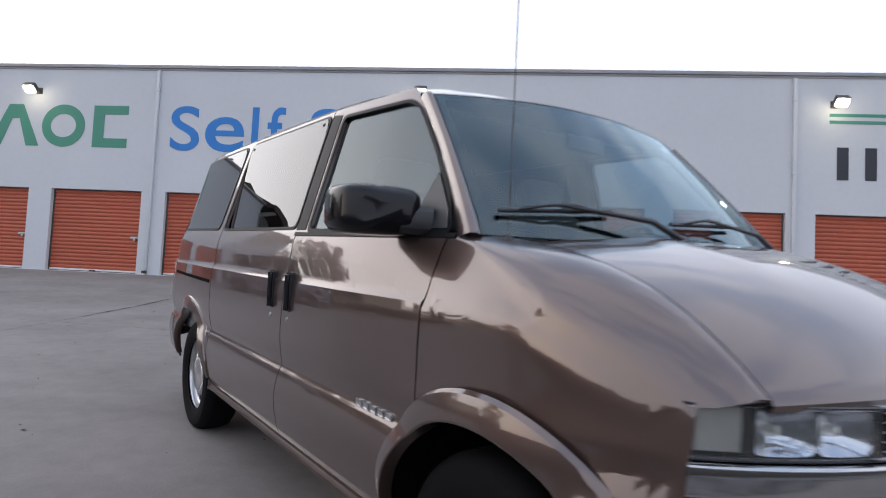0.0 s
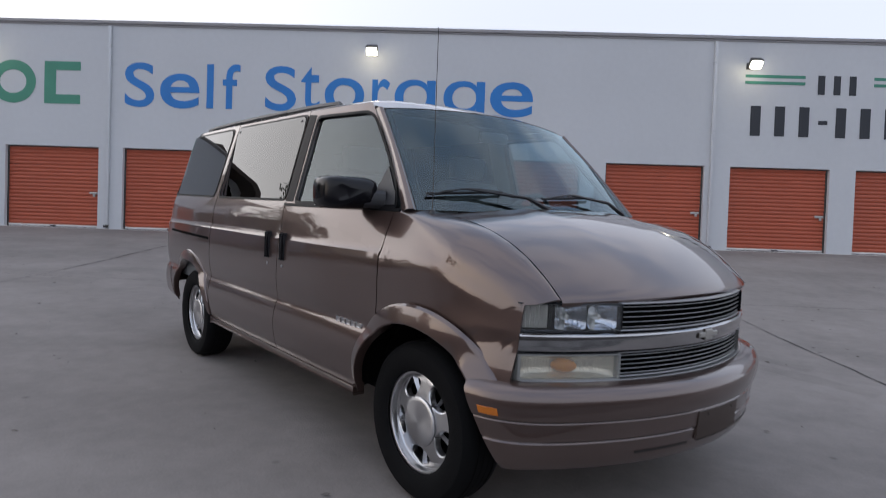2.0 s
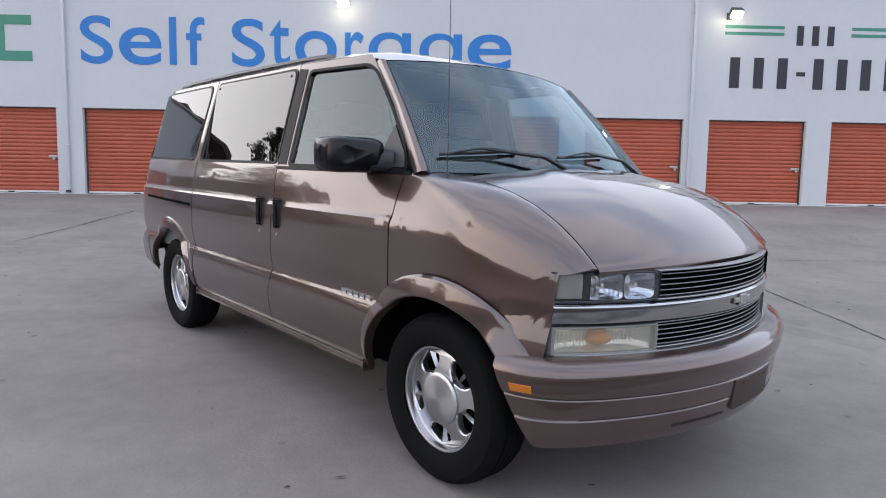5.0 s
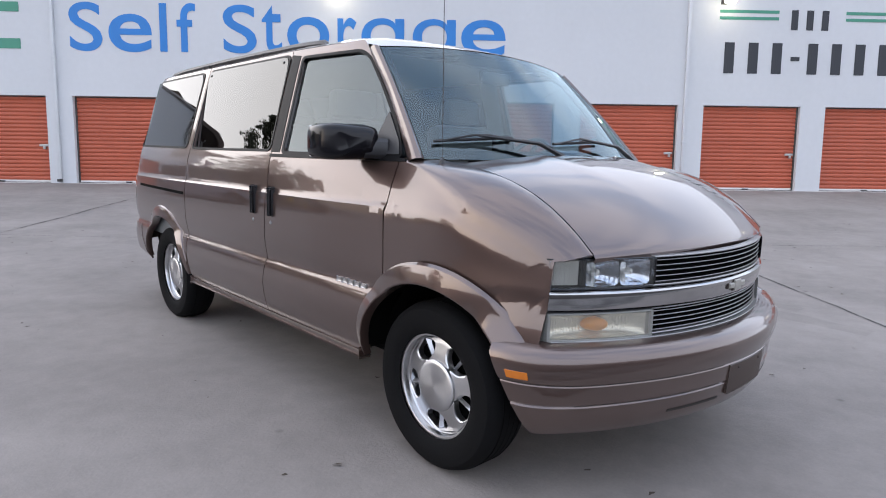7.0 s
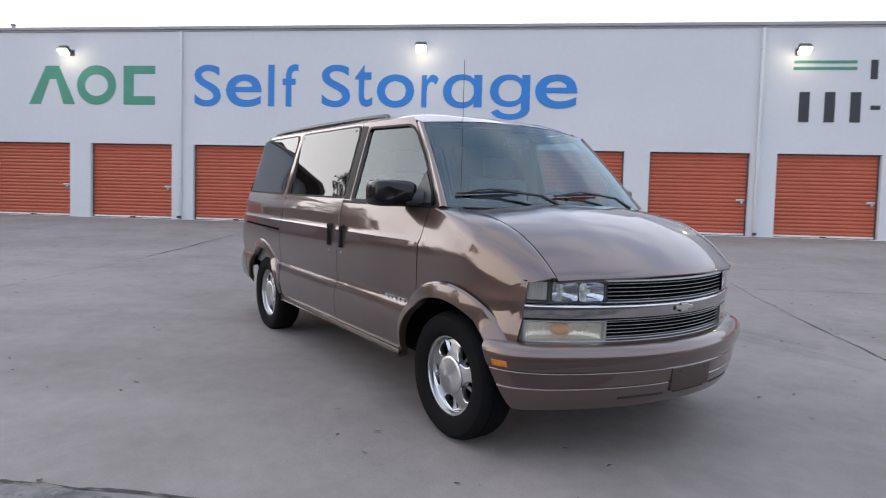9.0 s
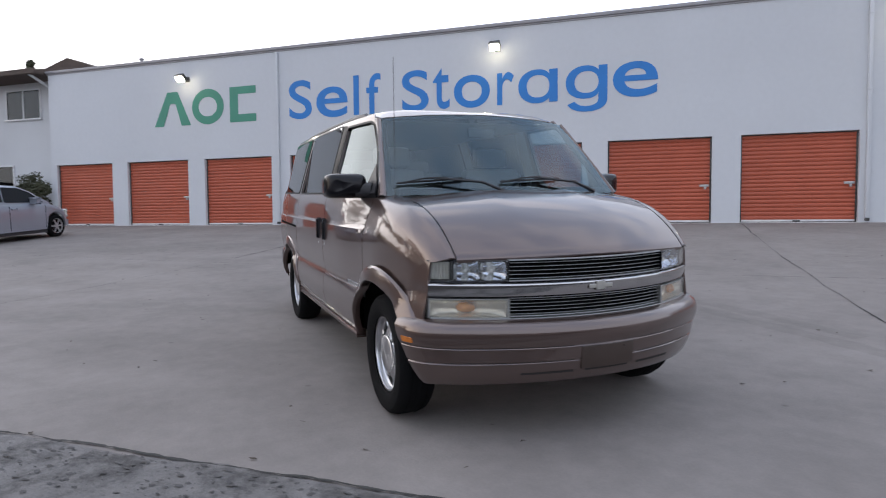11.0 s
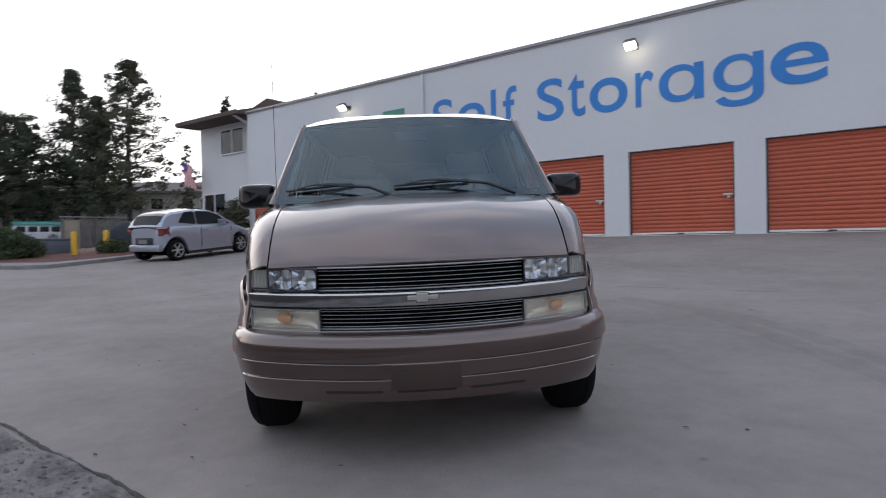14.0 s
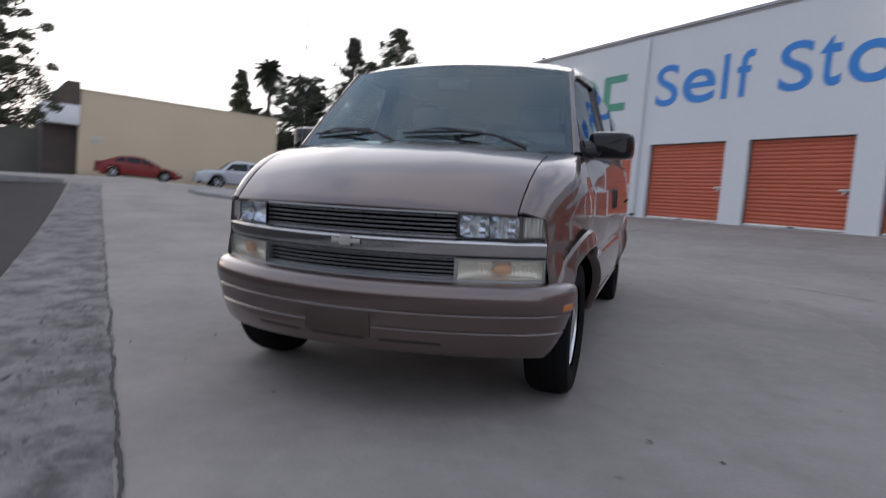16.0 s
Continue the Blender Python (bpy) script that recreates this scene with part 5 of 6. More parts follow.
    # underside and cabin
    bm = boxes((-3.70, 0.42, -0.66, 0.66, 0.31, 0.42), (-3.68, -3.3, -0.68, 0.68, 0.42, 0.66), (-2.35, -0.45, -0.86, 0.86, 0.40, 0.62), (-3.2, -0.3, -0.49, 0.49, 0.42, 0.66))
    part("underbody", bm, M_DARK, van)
    bm = bmesh.new()
    for s in (-1, 1):
        loft(bm, [[(x, s * (side_y(x, z) - 0.055), z) for x in (-3.5, -3.2, -2.5, -1.3, -0.35)] for z in (0.62, 0.9, 1.2)])
        loft(bm, [[(x, s * (side_y(x, z) - 0.05), z) for x in (-3.45, -3.2, -2.45)] for z in (1.2, 1.45, 1.73)])
        for xa in (-1.24, -2.33):
            loft(bm, [[(x, s * (profile_y(z) - 0.045), z) for x in (xa - 0.10, xa + 0.05)] for z in (1.2, 1.45, 1.73)])
    part("cabin_lining", bm, M_DASH, van)
    bm = bmesh.new()
    loft(bm, [[(-0.16 + (1 - t * t) * 0.10, 0.74 * t, 1.19) for t in (-1, -0.5, 0, 0.5, 1)], [(-0.34, 0.78 * t, 1.175 + 0.02 * (1 - t * t)) for t in (-1, -0.5, 0, 0.5, 1)],
              [(-0.50, 0.80 * t, 1.13) for t in (-1, -0.5, 0, 0.5, 1)], [(-0.52, 0.80 * t, 0.85) for t in (-1, -0.5, 0, 0.5, 1)]])
    part("dashboard", bm, M_DASH, van)
    bm = bmesh.new()
    tilt = Matrix.Translation((-0.66, 0.40, 1.17)) @ Matrix.Rotation(radians(-62), 4, "Y")
    tube(bm, [tilt @ Vector((0.185 * math.cos(a * math.pi / 16), 0.185 * math.sin(a * math.pi / 16), 0)) for a in range(32)], 0.014, 8, closed=True)
    for a in (0, 2.4, 3.9):
        tube(bm, [tilt @ Vector((0.03 * math.cos(a), 0.03 * math.sin(a), -0.01)), tilt @ Vector((0.18 * math.cos(a), 0.18 * math.sin(a), 0))], 0.014, 6)
    part("steering_wheel", bm, M_PLASTIC, van)
    for sx, sy, wd in ((-1.12, -0.41, 0.25), (-1.12, 0.41, 0.25), (-2.05, -0.12, 0.50), (-2.95, 0.0, 0.60)):
        seat = new("seat")
        seat.parent = van
        part("cushion", boxes((sx - 0.05, sx + 0.45, sy - wd, sy + wd, 0.66, 0.86), bevel=0.05), M_SEAT, seat)
        part("backrest", boxes((sx - 0.16, sx - 0.02, sy - wd, sy + wd, 0.80, 1.42), bevel=0.05), M_SEAT, seat)
        if wd < 0.3:
            part("headrest", boxes((sx - 0.15, sx - 0.05, sy - 0.14, sy + 0.14, 1.43, 1.58), bevel=0.035), M_SEAT, seat)
        else:
            for q in (-0.5, 0.5):
                part("headrest", boxes((sx - 0.14, sx - 0.06, sy + q * wd - 0.12, sy + q * wd + 0.12, 1.42, 1.53), bevel=0.03), M_SEAT, seat)
    return van


van = build_van(pose(0.167, -10.787, 0.0, 1.289, 2.193, -49.086))

# ---- things to the west ----
M_STUCCO = mat("white_stucco", (0.56, 0.57, 0.58), 0.85, var=0.07, scale=0.6, fine=30, bump=0.3, bump_scale=90)
M_ROOFDK = mat("dark_brown_roof", (0.085, 0.062, 0.050), 0.85, var=0.3, scale=2.5, fine=30, bump=0.4)
M_FRAME = mat("white_window_frame", (0.65, 0.65, 0.66), 0.5, var=0.05)
G_PANE = glass_mat("house_window_glass", (0.30, 0.33, 0.36), (0.9, 0.96, 1.0), ior=1.55)
M_PORCH = mat("shaded_brown_porch", (0.060, 0.046, 0.040), 0.85, var=0.25, scale=1.5, fine=12)
M_ROOMDK = mat("unlit_inside_paint", (0.030, 0.032, 0.036), 0.9, var=0.2)
M_VENT = mat("pale_vent_paint", (0.50, 0.47, 0.42), 0.7, var=0.1)
M_TAN = mat("tan_stucco", (0.54, 0.44, 0.31), 0.85, var=0.07, scale=0.3, fine=20, bump=0.2, bump_scale=80)
M_KERB = mat("kerb_concrete", (0.21, 0.20, 0.195), 0.9, var=0.25, scale=3, fine=40, bump=0.3)
M_MULCH = mat("red_brown_mulch", (0.105, 0.040, 0.028), 0.95, var=0.4, scale=8, fine=60, bump=0.8)
M_YELLOW = mat("yellow_bollard_paint", (0.62, 0.36, 0.02), 0.5, var=0.12, scale=5)
M_SILVER = mat("silver_car_paint", (0.34, 0.365, 0.42), 0.3, metal=0.5, var=0.04, scale=2, coat=0.9)
M_WHITECAR = mat("white_car_paint", (0.62, 0.64, 0.67), 0.3, var=0.04, scale=2, coat=0.9)
M_PLATE = mat("grey_plate", (0.20, 0.20, 0.21), 0.6, var=0.15, scale=6)
M_PICKUP = mat("pale_silver_truck_paint", (0.40, 0.415, 0.45), 0.32, metal=0.35, var=0.05, scale=2, coat=0.8)
M_REDCAR = mat("red_car_paint", (0.17, 0.010, 0.008), 0.4, var=0.06, scale=2, spec=0.3, coat=0.25)
M_RIM = mat("car_wheel_alloy", (0.50, 0.51, 0.53), 0.35, metal=0.7, var=0.08, scale=8)
M_TEAL = mat("teal_paint", (0.13, 0.52, 0.46), 0.5, var=0.08)
M_FENCE = mat("grey_fence_board", (0.135, 0.125, 0.115), 0.9, var=0.25, scale=3, fine=40, random_amount=0.2)
M_PLY = mat("weathered_plywood", (0.27, 0.225, 0.165), 0.85, var=0.2, scale=4, fine=30)
M_BIN = mat("grey_blue_box", (0.10, 0.115, 0.14), 0.6, var=0.15, scale=3)
M_COVER = mat("dark_cover_cloth", (0.020, 0.024, 0.034), 0.7, var=0.3, scale=4, fine=30, bump=0.3)
M_BARK = mat("bark", (0.055, 0.042, 0.033), 0.95, var=0.35, scale=6, fine=40, bump=0.6)
M_LEAF = mat("dark_green_foliage", (0.050, 0.060, 0.036), 0.7, var=0.5, scale=0.9, fine=9)
M_LEAF2 = mat("olive_foliage", (0.072, 0.076, 0.042), 0.7, var=0.5, scale=0.9, fine=9)
M_BUSH = mat("bush_leaf", (0.046, 0.066, 0.026), 0.7, var=0.5, scale=3, fine=20)
M_FLAGR = mat("flag_red", (0.45, 0.05, 0.05), 0.8, var=0.1)
M_FLAGW = mat("flag_white", (0.65, 0.62, 0.62), 0.8, var=0.06)
M_FLAGB = mat("flag_blue", (0.05, 0.06, 0.20), 0.8, var=0.1)


def house_window(parent, x0, x1, z0, z1, y, sash=True, axis="y"):
    """A window set in a wall: frame, sill, dark sheet as the unlit inside, panes."""
    win = new("window")
    win.parent = parent

    def bx(a0, a1, d0, d1, c0, c1, bevel=0.004):
        if axis == "y":
            return boxes((a0, a1, y + d0, y + d1, c0, c1), bevel=bevel)
        return boxes((y + d0, y + d1, a0, a1, c0, c1), bevel=bevel)
    o = -1 if axis == "y" else 1
    f = 0.05
    lo, hi = sorted((o * 0.035, -o * 0.02))
    part("frame", bx(x0 - f, x0, lo, hi, z0 - f, z1 + f), M_FRAME, win)
    part("frame", bx(x1, x1 + f, lo, hi, z0 - f, z1 + f), M_FRAME, win)
    part("frame", bx(x0, x1, lo, hi, z1, z1 + f), M_FRAME, win)
    part("sill", bx(x0 - 0.08, x1 + 0.08, min(o * 0.07, -o * 0.02), max(o * 0.07, -o * 0.02), z0 - f, z0), M_FRAME, win)
    xm = (x0 + x1) / 2
    if sash:
        part("mullion", bx(xm - 0.025, xm + 0.025, lo, hi, z0, z1), M_FRAME, win)
    d = sorted((o * 0.004, o * 0.008))
    # dark sheet on the wall stands in for the unlit inside
    part("unlit_inside_sheet", bx(x0, x1, min(o * 0.002, 0), max(o * 0.002, 0), z0, z1, 0), M_ROOMDK, win)
    for a, b in (((x0, xm), (xm, x1)) if sash else ((x0, x1),)):
        part("pane", bx(a, b, d[0] + o * 0.004, d[1] + o * 0.004, z0, z1, 0), G_PANE, win)
    return win


def apartment_house():
    h = thing("apartment_house", "white stucco two-storey apartment house with dark overhanging roof", "house")
    x0, x1, y0, y1, zb, zt = -20.6, -16.66, 0.6, 11.0, 0.5, 5.62
    part("wall", boxes((x0, x1, y0, y1, zb, zt)), M_STUCCO, h, smooth=False)
    bm = bmesh.new()
    loft(bm, [[(x, -0.35, 5.60), (x, -0.35, 5.72), (x, 5.3, 7.20), (x, 11.6, 5.72), (x, 11.6, 5.60)] for x in (-20.78, -16.69)], closed=True, cap=True)
    part("roof", bm, M_ROOFDK, h, "dark brown low-pitched roof", smooth=False)
    bm = bmesh.new()
    loft(bm, [[(-20.1, y, 6.20), (-18.1, y, 6.75), (-16.75, y, 6.30), (-16.75, y, 6.10), (-20.1, y, 6.10)] for y in (2.0, 6.0)], closed=True, cap=True)
    part("gable", bm, M_ROOFDK, h, "small dark roof gable", smooth=False)
    part("fascia", boxes((-20.80, -16.68, -0.39, -0.355, 5.60, 5.75)), M_ROOFDK, h)
    part("soffit", boxes((-20.76, -16.70, -0.34, 0.59, 5.588, 5.598)), M_ROOFDK, h)
    house_window(h, -19.13, -17.69, 4.45, 5.35, y0 - 0.001)
    house_window(h, -20.4, -18.97, 2.2, 2.92, y0 - 0.001)
    bm = bmesh.new()
    tube(bm, [(-17.0, -0.30, 5.60), (-16.95, 0.0, 5.45), (-16.80, 0.45, 5.18), (-16.80, 0.53, 5.0), (-16.80, 0.53, 1.1)], 0.045, 8)
    part("drainpipe", bm, M_STUCCO, h)
    return h


apartment_house()


def leaf_mass(verts, faces, centre, radius, count, size, rng, flat=1.0):
    """A clump of small leaves round a point."""
    for _ in range(count):
        while True:
            d = Vector((rng.uniform(-1, 1), rng.uniform(-1, 1), rng.uniform(-1, 1)))
            if d.length <= 1:
                break
        p = Vector(centre) + Vector((d.x * radius, d.y * radius, d.z * radius * flat))
        n = Vector((rng.uniform(-1, 1), rng.uniform(-1, 1), rng.uniform(-0.6, 1))).normalized()
        t = n.orthogonal().normalized()
        b = n.cross(t)
        q = size * rng.uniform(0.55, 1.25)
        i = len(verts)
        verts += [p + t * q, p + b * q * 0.45, p - t * q * 0.9, p - b * q * 0.5]
        faces.append((i, i + 1, i + 2, i + 3))


def tree(x, y, z, height, spread, seed, leaf, label, shape="conifer", name="tree", leaf_size=0.125, clumps=190, per=58):
    rng = random.Random(seed)
    t = thing(name, label, "tree", pose(x, y, z))
    lean = Vector((rng.uniform(-0.04, 0.04), rng.uniform(-0.04, 0.04), 1))
    n = 9
    trunk = [lean * (height * 0.88 * i / n) + Vector((rng.uniform(-0.1, 0.1), rng.uniform(-0.1, 0.1), 0)) * (0 if i == 0 else 1) for i in range(n + 1)]
    r0 = height * 0.018 + 0.05
    bm = bmesh.new()
    tube(bm, trunk, r0, 8, radii=[r0 * (1 - 0.93 * i / n) for i in range(n + 1)])
    part("trunk", bm, M_BARK, t)
    verts, faces = [], []
    limbs = bmesh.new()
    for k in range(clumps):
        f = rng.uniform({"conifer": 0.20, "round": 0.27}.get(shape, 0.22), 1.0)
        if shape == "conifer":
            reach = spread * (1.06 - f) ** 0.75 * rng.uniform(0.25, 1.0) * (0.75 + 0.5 * abs(noise.noise(Vector((f * 7, seed, 0)))) * 1.6)
        elif shape == "gum":
            reach = spread * math.sin(min(1.0, (1.05 - f) * 1.9) * 1.57) * rng.uniform(0.2, 1.0)
        else:
            reach = spread * math.sqrt(max(0.02, 1 - ((f - 0.52) / 0.52) ** 2)) * rng.uniform(0.3, 1.0)
        a = rng.uniform(0, 6.283)
        base = lean * (height * 0.96 * f * (0.93 if shape != "round" else 0.90))
        tip = base + Vector((math.cos(a) * reach, math.sin(a) * reach, reach * rng.uniform(-0.15, 0.45)))
        if k % 3 == 0:
            tube(limbs, [base, (base + tip) / 2 + Vector((0, 0, 0.1)), tip], 0.05, 5, radii=[r0 * 0.28 * (1.1 - f) + 0.02, 0.03, 0.012])
        rad = spread * rng.uniform(0.09, 0.21) * (1.15 - 0.5 * f)
        leaf_mass(verts, faces, tip, rad, per, leaf_size, rng, 0.7)
        if k % 2:
            leaf_mass(verts, faces, base * 0.4 + tip * 0.6, rad * 0.8, per // 2, leaf_size, rng, 0.7)
    part("branchwork", limbs, M_BARK, t)["kind"] = "stuff"
    me = bpy.data.meshes.new("crown")
    me.from_pydata([tuple(v) for v in verts], [], faces)
    me.materials.append(leaf)
    crown = new("crown", me)
    crown.parent = t
    return t


def palm(x, y, z, height, seed):
    rng = random.Random(seed)
    t = thing("palm_tree", "tall slender palm tree with a shaggy dark crown", "tree", pose(x, y, z))
    bm = bmesh.new()
    tube(bm, [(0, 0, 0), (0.1, 0, height * 0.5), (0.0, 0.05, height)], 0.2, 8, radii=[0.26, 0.2, 0.17])
    part("trunk", bm, M_BARK, t)
    verts, faces = [], []
    for k in range(130):
        a, e = rng.uniform(0, 6.283), rng.uniform(-1.45, 1.2)
        d = Vector((math.cos(a) * math.cos(e), math.sin(a) * math.cos(e), math.sin(e)))
        s = Vector((-math.sin(a), math.cos(a), 0))
        reach = rng.uniform(0.75, 1.45)
        for i in range(14):
            f = (i + 1) / 14
            p = Vector((0, 0, height)) + d * (reach * f) + Vector((0, 0, -0.5 * f * f))
            for side in (-1, 1):
                q = p + s * side * 0.40 * (1 - f * 0.5) + Vector((0, 0, -0.16)) + d * 0.1
                j = len(verts)
                verts += [p, p + d * 0.16, q]
                faces.append((j, j + 1, j + 2))
    me = bpy.data.meshes.new("crown")
    me.from_pydata([tuple(v) for v in verts], [], faces)
    me.materials.append(M_LEAF)
    c = new("crown", me)
    c.parent = t


for bx, by, hh, sp, sd, lf, shp, lab in ((-45.5, 5.9, 14.4, 3.4, 3, M_LEAF, "conifer", "tall dark conifer with a ragged narrow crown"),
                                         (-42.2, 8.0, 14.9, 3.2, 5, M_LEAF2, "gum", "tall open tree with clumped dark foliage"),
                                         (-43.6, 6.7, 12.0, 3.2, 21, M_LEAF, "conifer", "dark conifer with a ragged crown"),
                                         (-46.2, 1.7, 10.4, 3.0, 8, M_LEAF, "round", "dense dark broadleaf tree"),
                                         (-48.5, 3.6, 9.6, 3.0, 9, M_LEAF, "round", "dense dark broadleaf tree"),
                                         (-49.0, -2.3, 10.6, 2.3, 12, M_LEAF2, "conifer", "dark tree behind the tan building"),
                                         (-50.0, -0.9, 7.4, 2.4, 33, M_LEAF2, "round", "dark tree behind the tan building"),
                                         (-40.5, 11.6, 8.4, 1.3, 14, M_LEAF2, "gum", "small thin tree beside the apartment house")):
    slim = sp < 1.5
    tree(bx, by, ground_z(bx, by), hh, sp, sd, lf, lab, shp, clumps=70 if slim else 250, per=24 if slim else 60, leaf_size=0.105)
palm(-49.0, 0.0, 1.0, 9.6, 6)
tree(-41.5, 16.0, 1.5, 12.6, 1.9, 41, M_LEAF, "slim dark conifer behind the apartment house", "conifer", leaf_size=0.13, clumps=130, per=16)
tree(-37.2, 16.0, 1.5, 11.5, 1.9, 43, M_LEAF2, "slim dark conifer behind the apartment house", "conifer", leaf_size=0.13, clumps=130, per=16)
tree(-19.4, -15.4, ground_z(-19.4, -15.4), 6.4, 2.0, 23, M_LEAF2, "leafy street tree with drooping olive foliage", "gum", leaf_size=0.075, clumps=140, per=90)


def bush(x, y, r, h, seed, label, count=1500, leaf=None, size=0.036):
    rng = random.Random(seed)
    b = thing("bush", label, "bush", pose(x, y, ground_z(x, y) + 0.08), group="")
    verts, faces = [], []
    for k in range(40):
        a, q = rng.uniform(0, 6.283), math.sqrt(rng.uniform(0, 0.64))
        c = (math.cos(a) * r * q, math.sin(a) * r * q, h * (0.12 + 0.66 * rng.uniform(0.0, 1.0) ** 0.7 * math.sqrt(1 - q * q)))
        leaf_mass(verts, faces, c, r * 0.34, count // 40, size, rng, 0.8)
    me = bpy.data.meshes.new("leaves")
    me.from_pydata([tuple(v) for v in verts], [], faces)
    me.materials.append(leaf or M_BUSH)
    c = new("leaves", me)
    c.parent = b
    bm = bmesh.new()
    for k in range(5):
        a = k * 1.26
        tube(bm, [(0.05 * math.cos(a), 0.05 * math.sin(a), -0.09), (r * 0.4 * math.cos(a), r * 0.4 * math.sin(a), h * 0.55)], 0.015, 5)
    part("branchwork", bm, M_BARK, b)["kind"] = "stuff"


bush(-16.5, -7.6, 0.60, 0.98, 2, "low rounded green bush on the planting island", 9000)
bush(-16.40, -7.20, 0.54, 0.70, 4, "low rounded green bush on the planting island", 6000)
bush(-16.1, -5.05, 0.50, 0.50, 7, "small low green bush beside a bollard", 4200)
bush(-17.2, -0.15, 0.66, 1.95, 5, "brownish green shrub against the apartment wall", 6500, M_LEAF2, 0.05)


# planting island with kerb
ISLE = [(-18.6, -9.3), (-17.4, -9.75), (-16.4, -9.6), (-15.0, -8.6), (-14.1, -8.05), (-13.8, -7.6), (-14.2, -6.4), (-14.75, -4.9), (-15.3, -3.2), (-17.5, -2.4), (-20.0, -2.6), (-20.0, -6.5)]
bm = bmesh.new()
cx, cy = -17.0, -6.4
ring_o = [(x, y) for x, y in ISLE]
ring_i = [(cx + (x - cx) * 0.955, cy + (y - cy) * 0.955) for x, y in ISLE]
rows = [[(x, y, ground_z(x, y) - 0.05) for x, y in ring_o], [(x, y, ground_z(x, y) + 0.09) for x, y in ring_o], [(cx + (x - cx) * 0.99, cy + (y - cy) * 0.99, ground_z(x, y) + 0.10) for x, y in ring_o],
        [(x, y, ground_z(x, y) + 0.10) for x, y in ring_i], [(x, y, ground_z(x, y) + 0.05) for x, y in ring_i]]
loft(bm, rows, closed=True)
tagged(new("kerb", mesh_from(bm, "kerb", M_KERB)), "pale concrete kerb round a planting island", "kerb", kind="structure")
bm = bmesh.new()
c = bm.verts.new((cx, cy, ground_z(cx, cy) + 0.10))
vs = [bm.verts.new((x, y, ground_z(x, y) + 0.085)) for x, y in ring_i]
for i in range(len(vs)):
    bm.faces.new((vs[i], vs[(i + 1) % len(vs)], c))
tagged(new("island_paving", mesh_from(bm, "island_paving", M_KERB)), "grey concrete infill of the planting island", "paving", kind="structure")
BED = [(-18.2, -7.9), (-16.6, -8.35), (-15.3, -7.9), (-14.55, -7.2), (-14.75, -6.3), (-15.2, -4.95), (-15.7, -3.6), (-17.4, -2.9), (-19.3, -3.2), (-19.3, -6.5)]
bm = bmesh.new()
c = bm.verts.new((cx, cy, ground_z(cx, cy) + 0.15))
vs = [bm.verts.new((x, y, ground_z(x, y) + 0.085)) for x, y in BED]
mid = [bm.verts.new((cx + (x - cx) * 0.93, cy + (y - cy) * 0.93, ground_z(x, y) + 0.125)) for x, y in BED]
for i in range(len(vs)):
    j = (i + 1) % len(vs)
    bm.faces.new((vs[i], vs[j], mid[j], mid[i]))
    bm.faces.new((mid[i], mid[j], c))
tagged(new("planting_bed", mesh_from(bm, "planting_bed", M_MULCH)), "red-brown mulch in the planting island", "planting bed", kind="structure")


def bollard(x, y):
    z = ground_z(x, y) + 0.06
    b = thing("bollard", "yellow painted steel bollard on the planting island", "bollard", pose(x, y, z), group="yellow bollards")
    bm = bmesh.new()
    lathe(bm, [(0.075, 0.0), (0.075, 0.66), (0.068, 0.70), (0.045, 0.725), (0.001, 0.732)], 20, "z")
    part("post", bm, M_YELLOW, b)
    bm = bmesh.new()
    lathe(bm, [(0.11, -0.04), (0.11, 0.015), (0.076, 0.025)], 20, "z")
    part("footing", bm, M_KERB, b)


bollard(-16.12, -6.06)
bollard(-16.05, -5.24)
# grey utility boxes, covered motorbike, fence
box_z = ground_z(-17.2, -6.4) + 0.09
util = thing("utility_box", "low grey-blue utility box behind the bollards", "utility box", pose(-17.6, -6.35, box_z, 0, 0, 8))
part("body", boxes((-0.5, 0.5, -0.55, 0.55, 0.0, 0.45), bevel=0.02), M_BIN, util)
part("lid", boxes((-0.52, 0.52, -0.57, 0.57, 0.45, 0.50), bevel=0.015), M_BIN, util)
part("plinth", boxes((-0.54, 0.54, -0.6, 0.6, -0.04, 0.0)), M_KERB, util)
bike = thing("covered_motorbike", "motorbike under a dark cloth cover", "motorbike", pose(-16.4, -3.85, ground_z(-16.4, -3.85) + 0.11, 0, 0, 70))
bm = bmesh.new()
rows = []
for i in range(13):
    u = i / 12
    hgt = 0.62 + 0.32 * math.sin(u * 5.2 + 0.4) ** 2 * (1 - 0.3 * u) + 0.12 * math.exp(-((u - 0.72) / 0.12) ** 2)
    wd = 0.10 + 0.24 * math.sin(math.pi * min(0.97, max(0.03, u)))
    rows.append([(-1.0 + 2.0 * u, wd * 1.25 * math.cos(a), max(0.0, hgt * math.sin(a))) for a in [math.pi * k / 12 for k in range(13)]])
loft(bm, rows)
for v in bm.verts:
    v.co += Vector((0, 0.03, 0.02)) * noise.noise(v.co * 5)
part("cover", bm, M_COVER, bike)
for dx in (-0.68, 0.68):
    bm = bmesh.new()
    lathe(bm, [(0.20, -0.05), (0.30, -0.06), (0.31, 0.0), (0.30, 0.06), (0.20, 0.05)], 24, "y", (dx, 0, 0.30))
    part("wheel", bm, M_RUBBER, bike)
fence = thing("board_fence", "weathered grey board fence behind the planting island", "fence", pose(-22.5, -4.6, ground_z(-22.5, -4.6)))
bm = boxes((-0.012, 0.012, -0.07, 0.07, 0.05, 1.16), bevel=0.003)
me = mesh_from(bm, "board", M_FENCE)
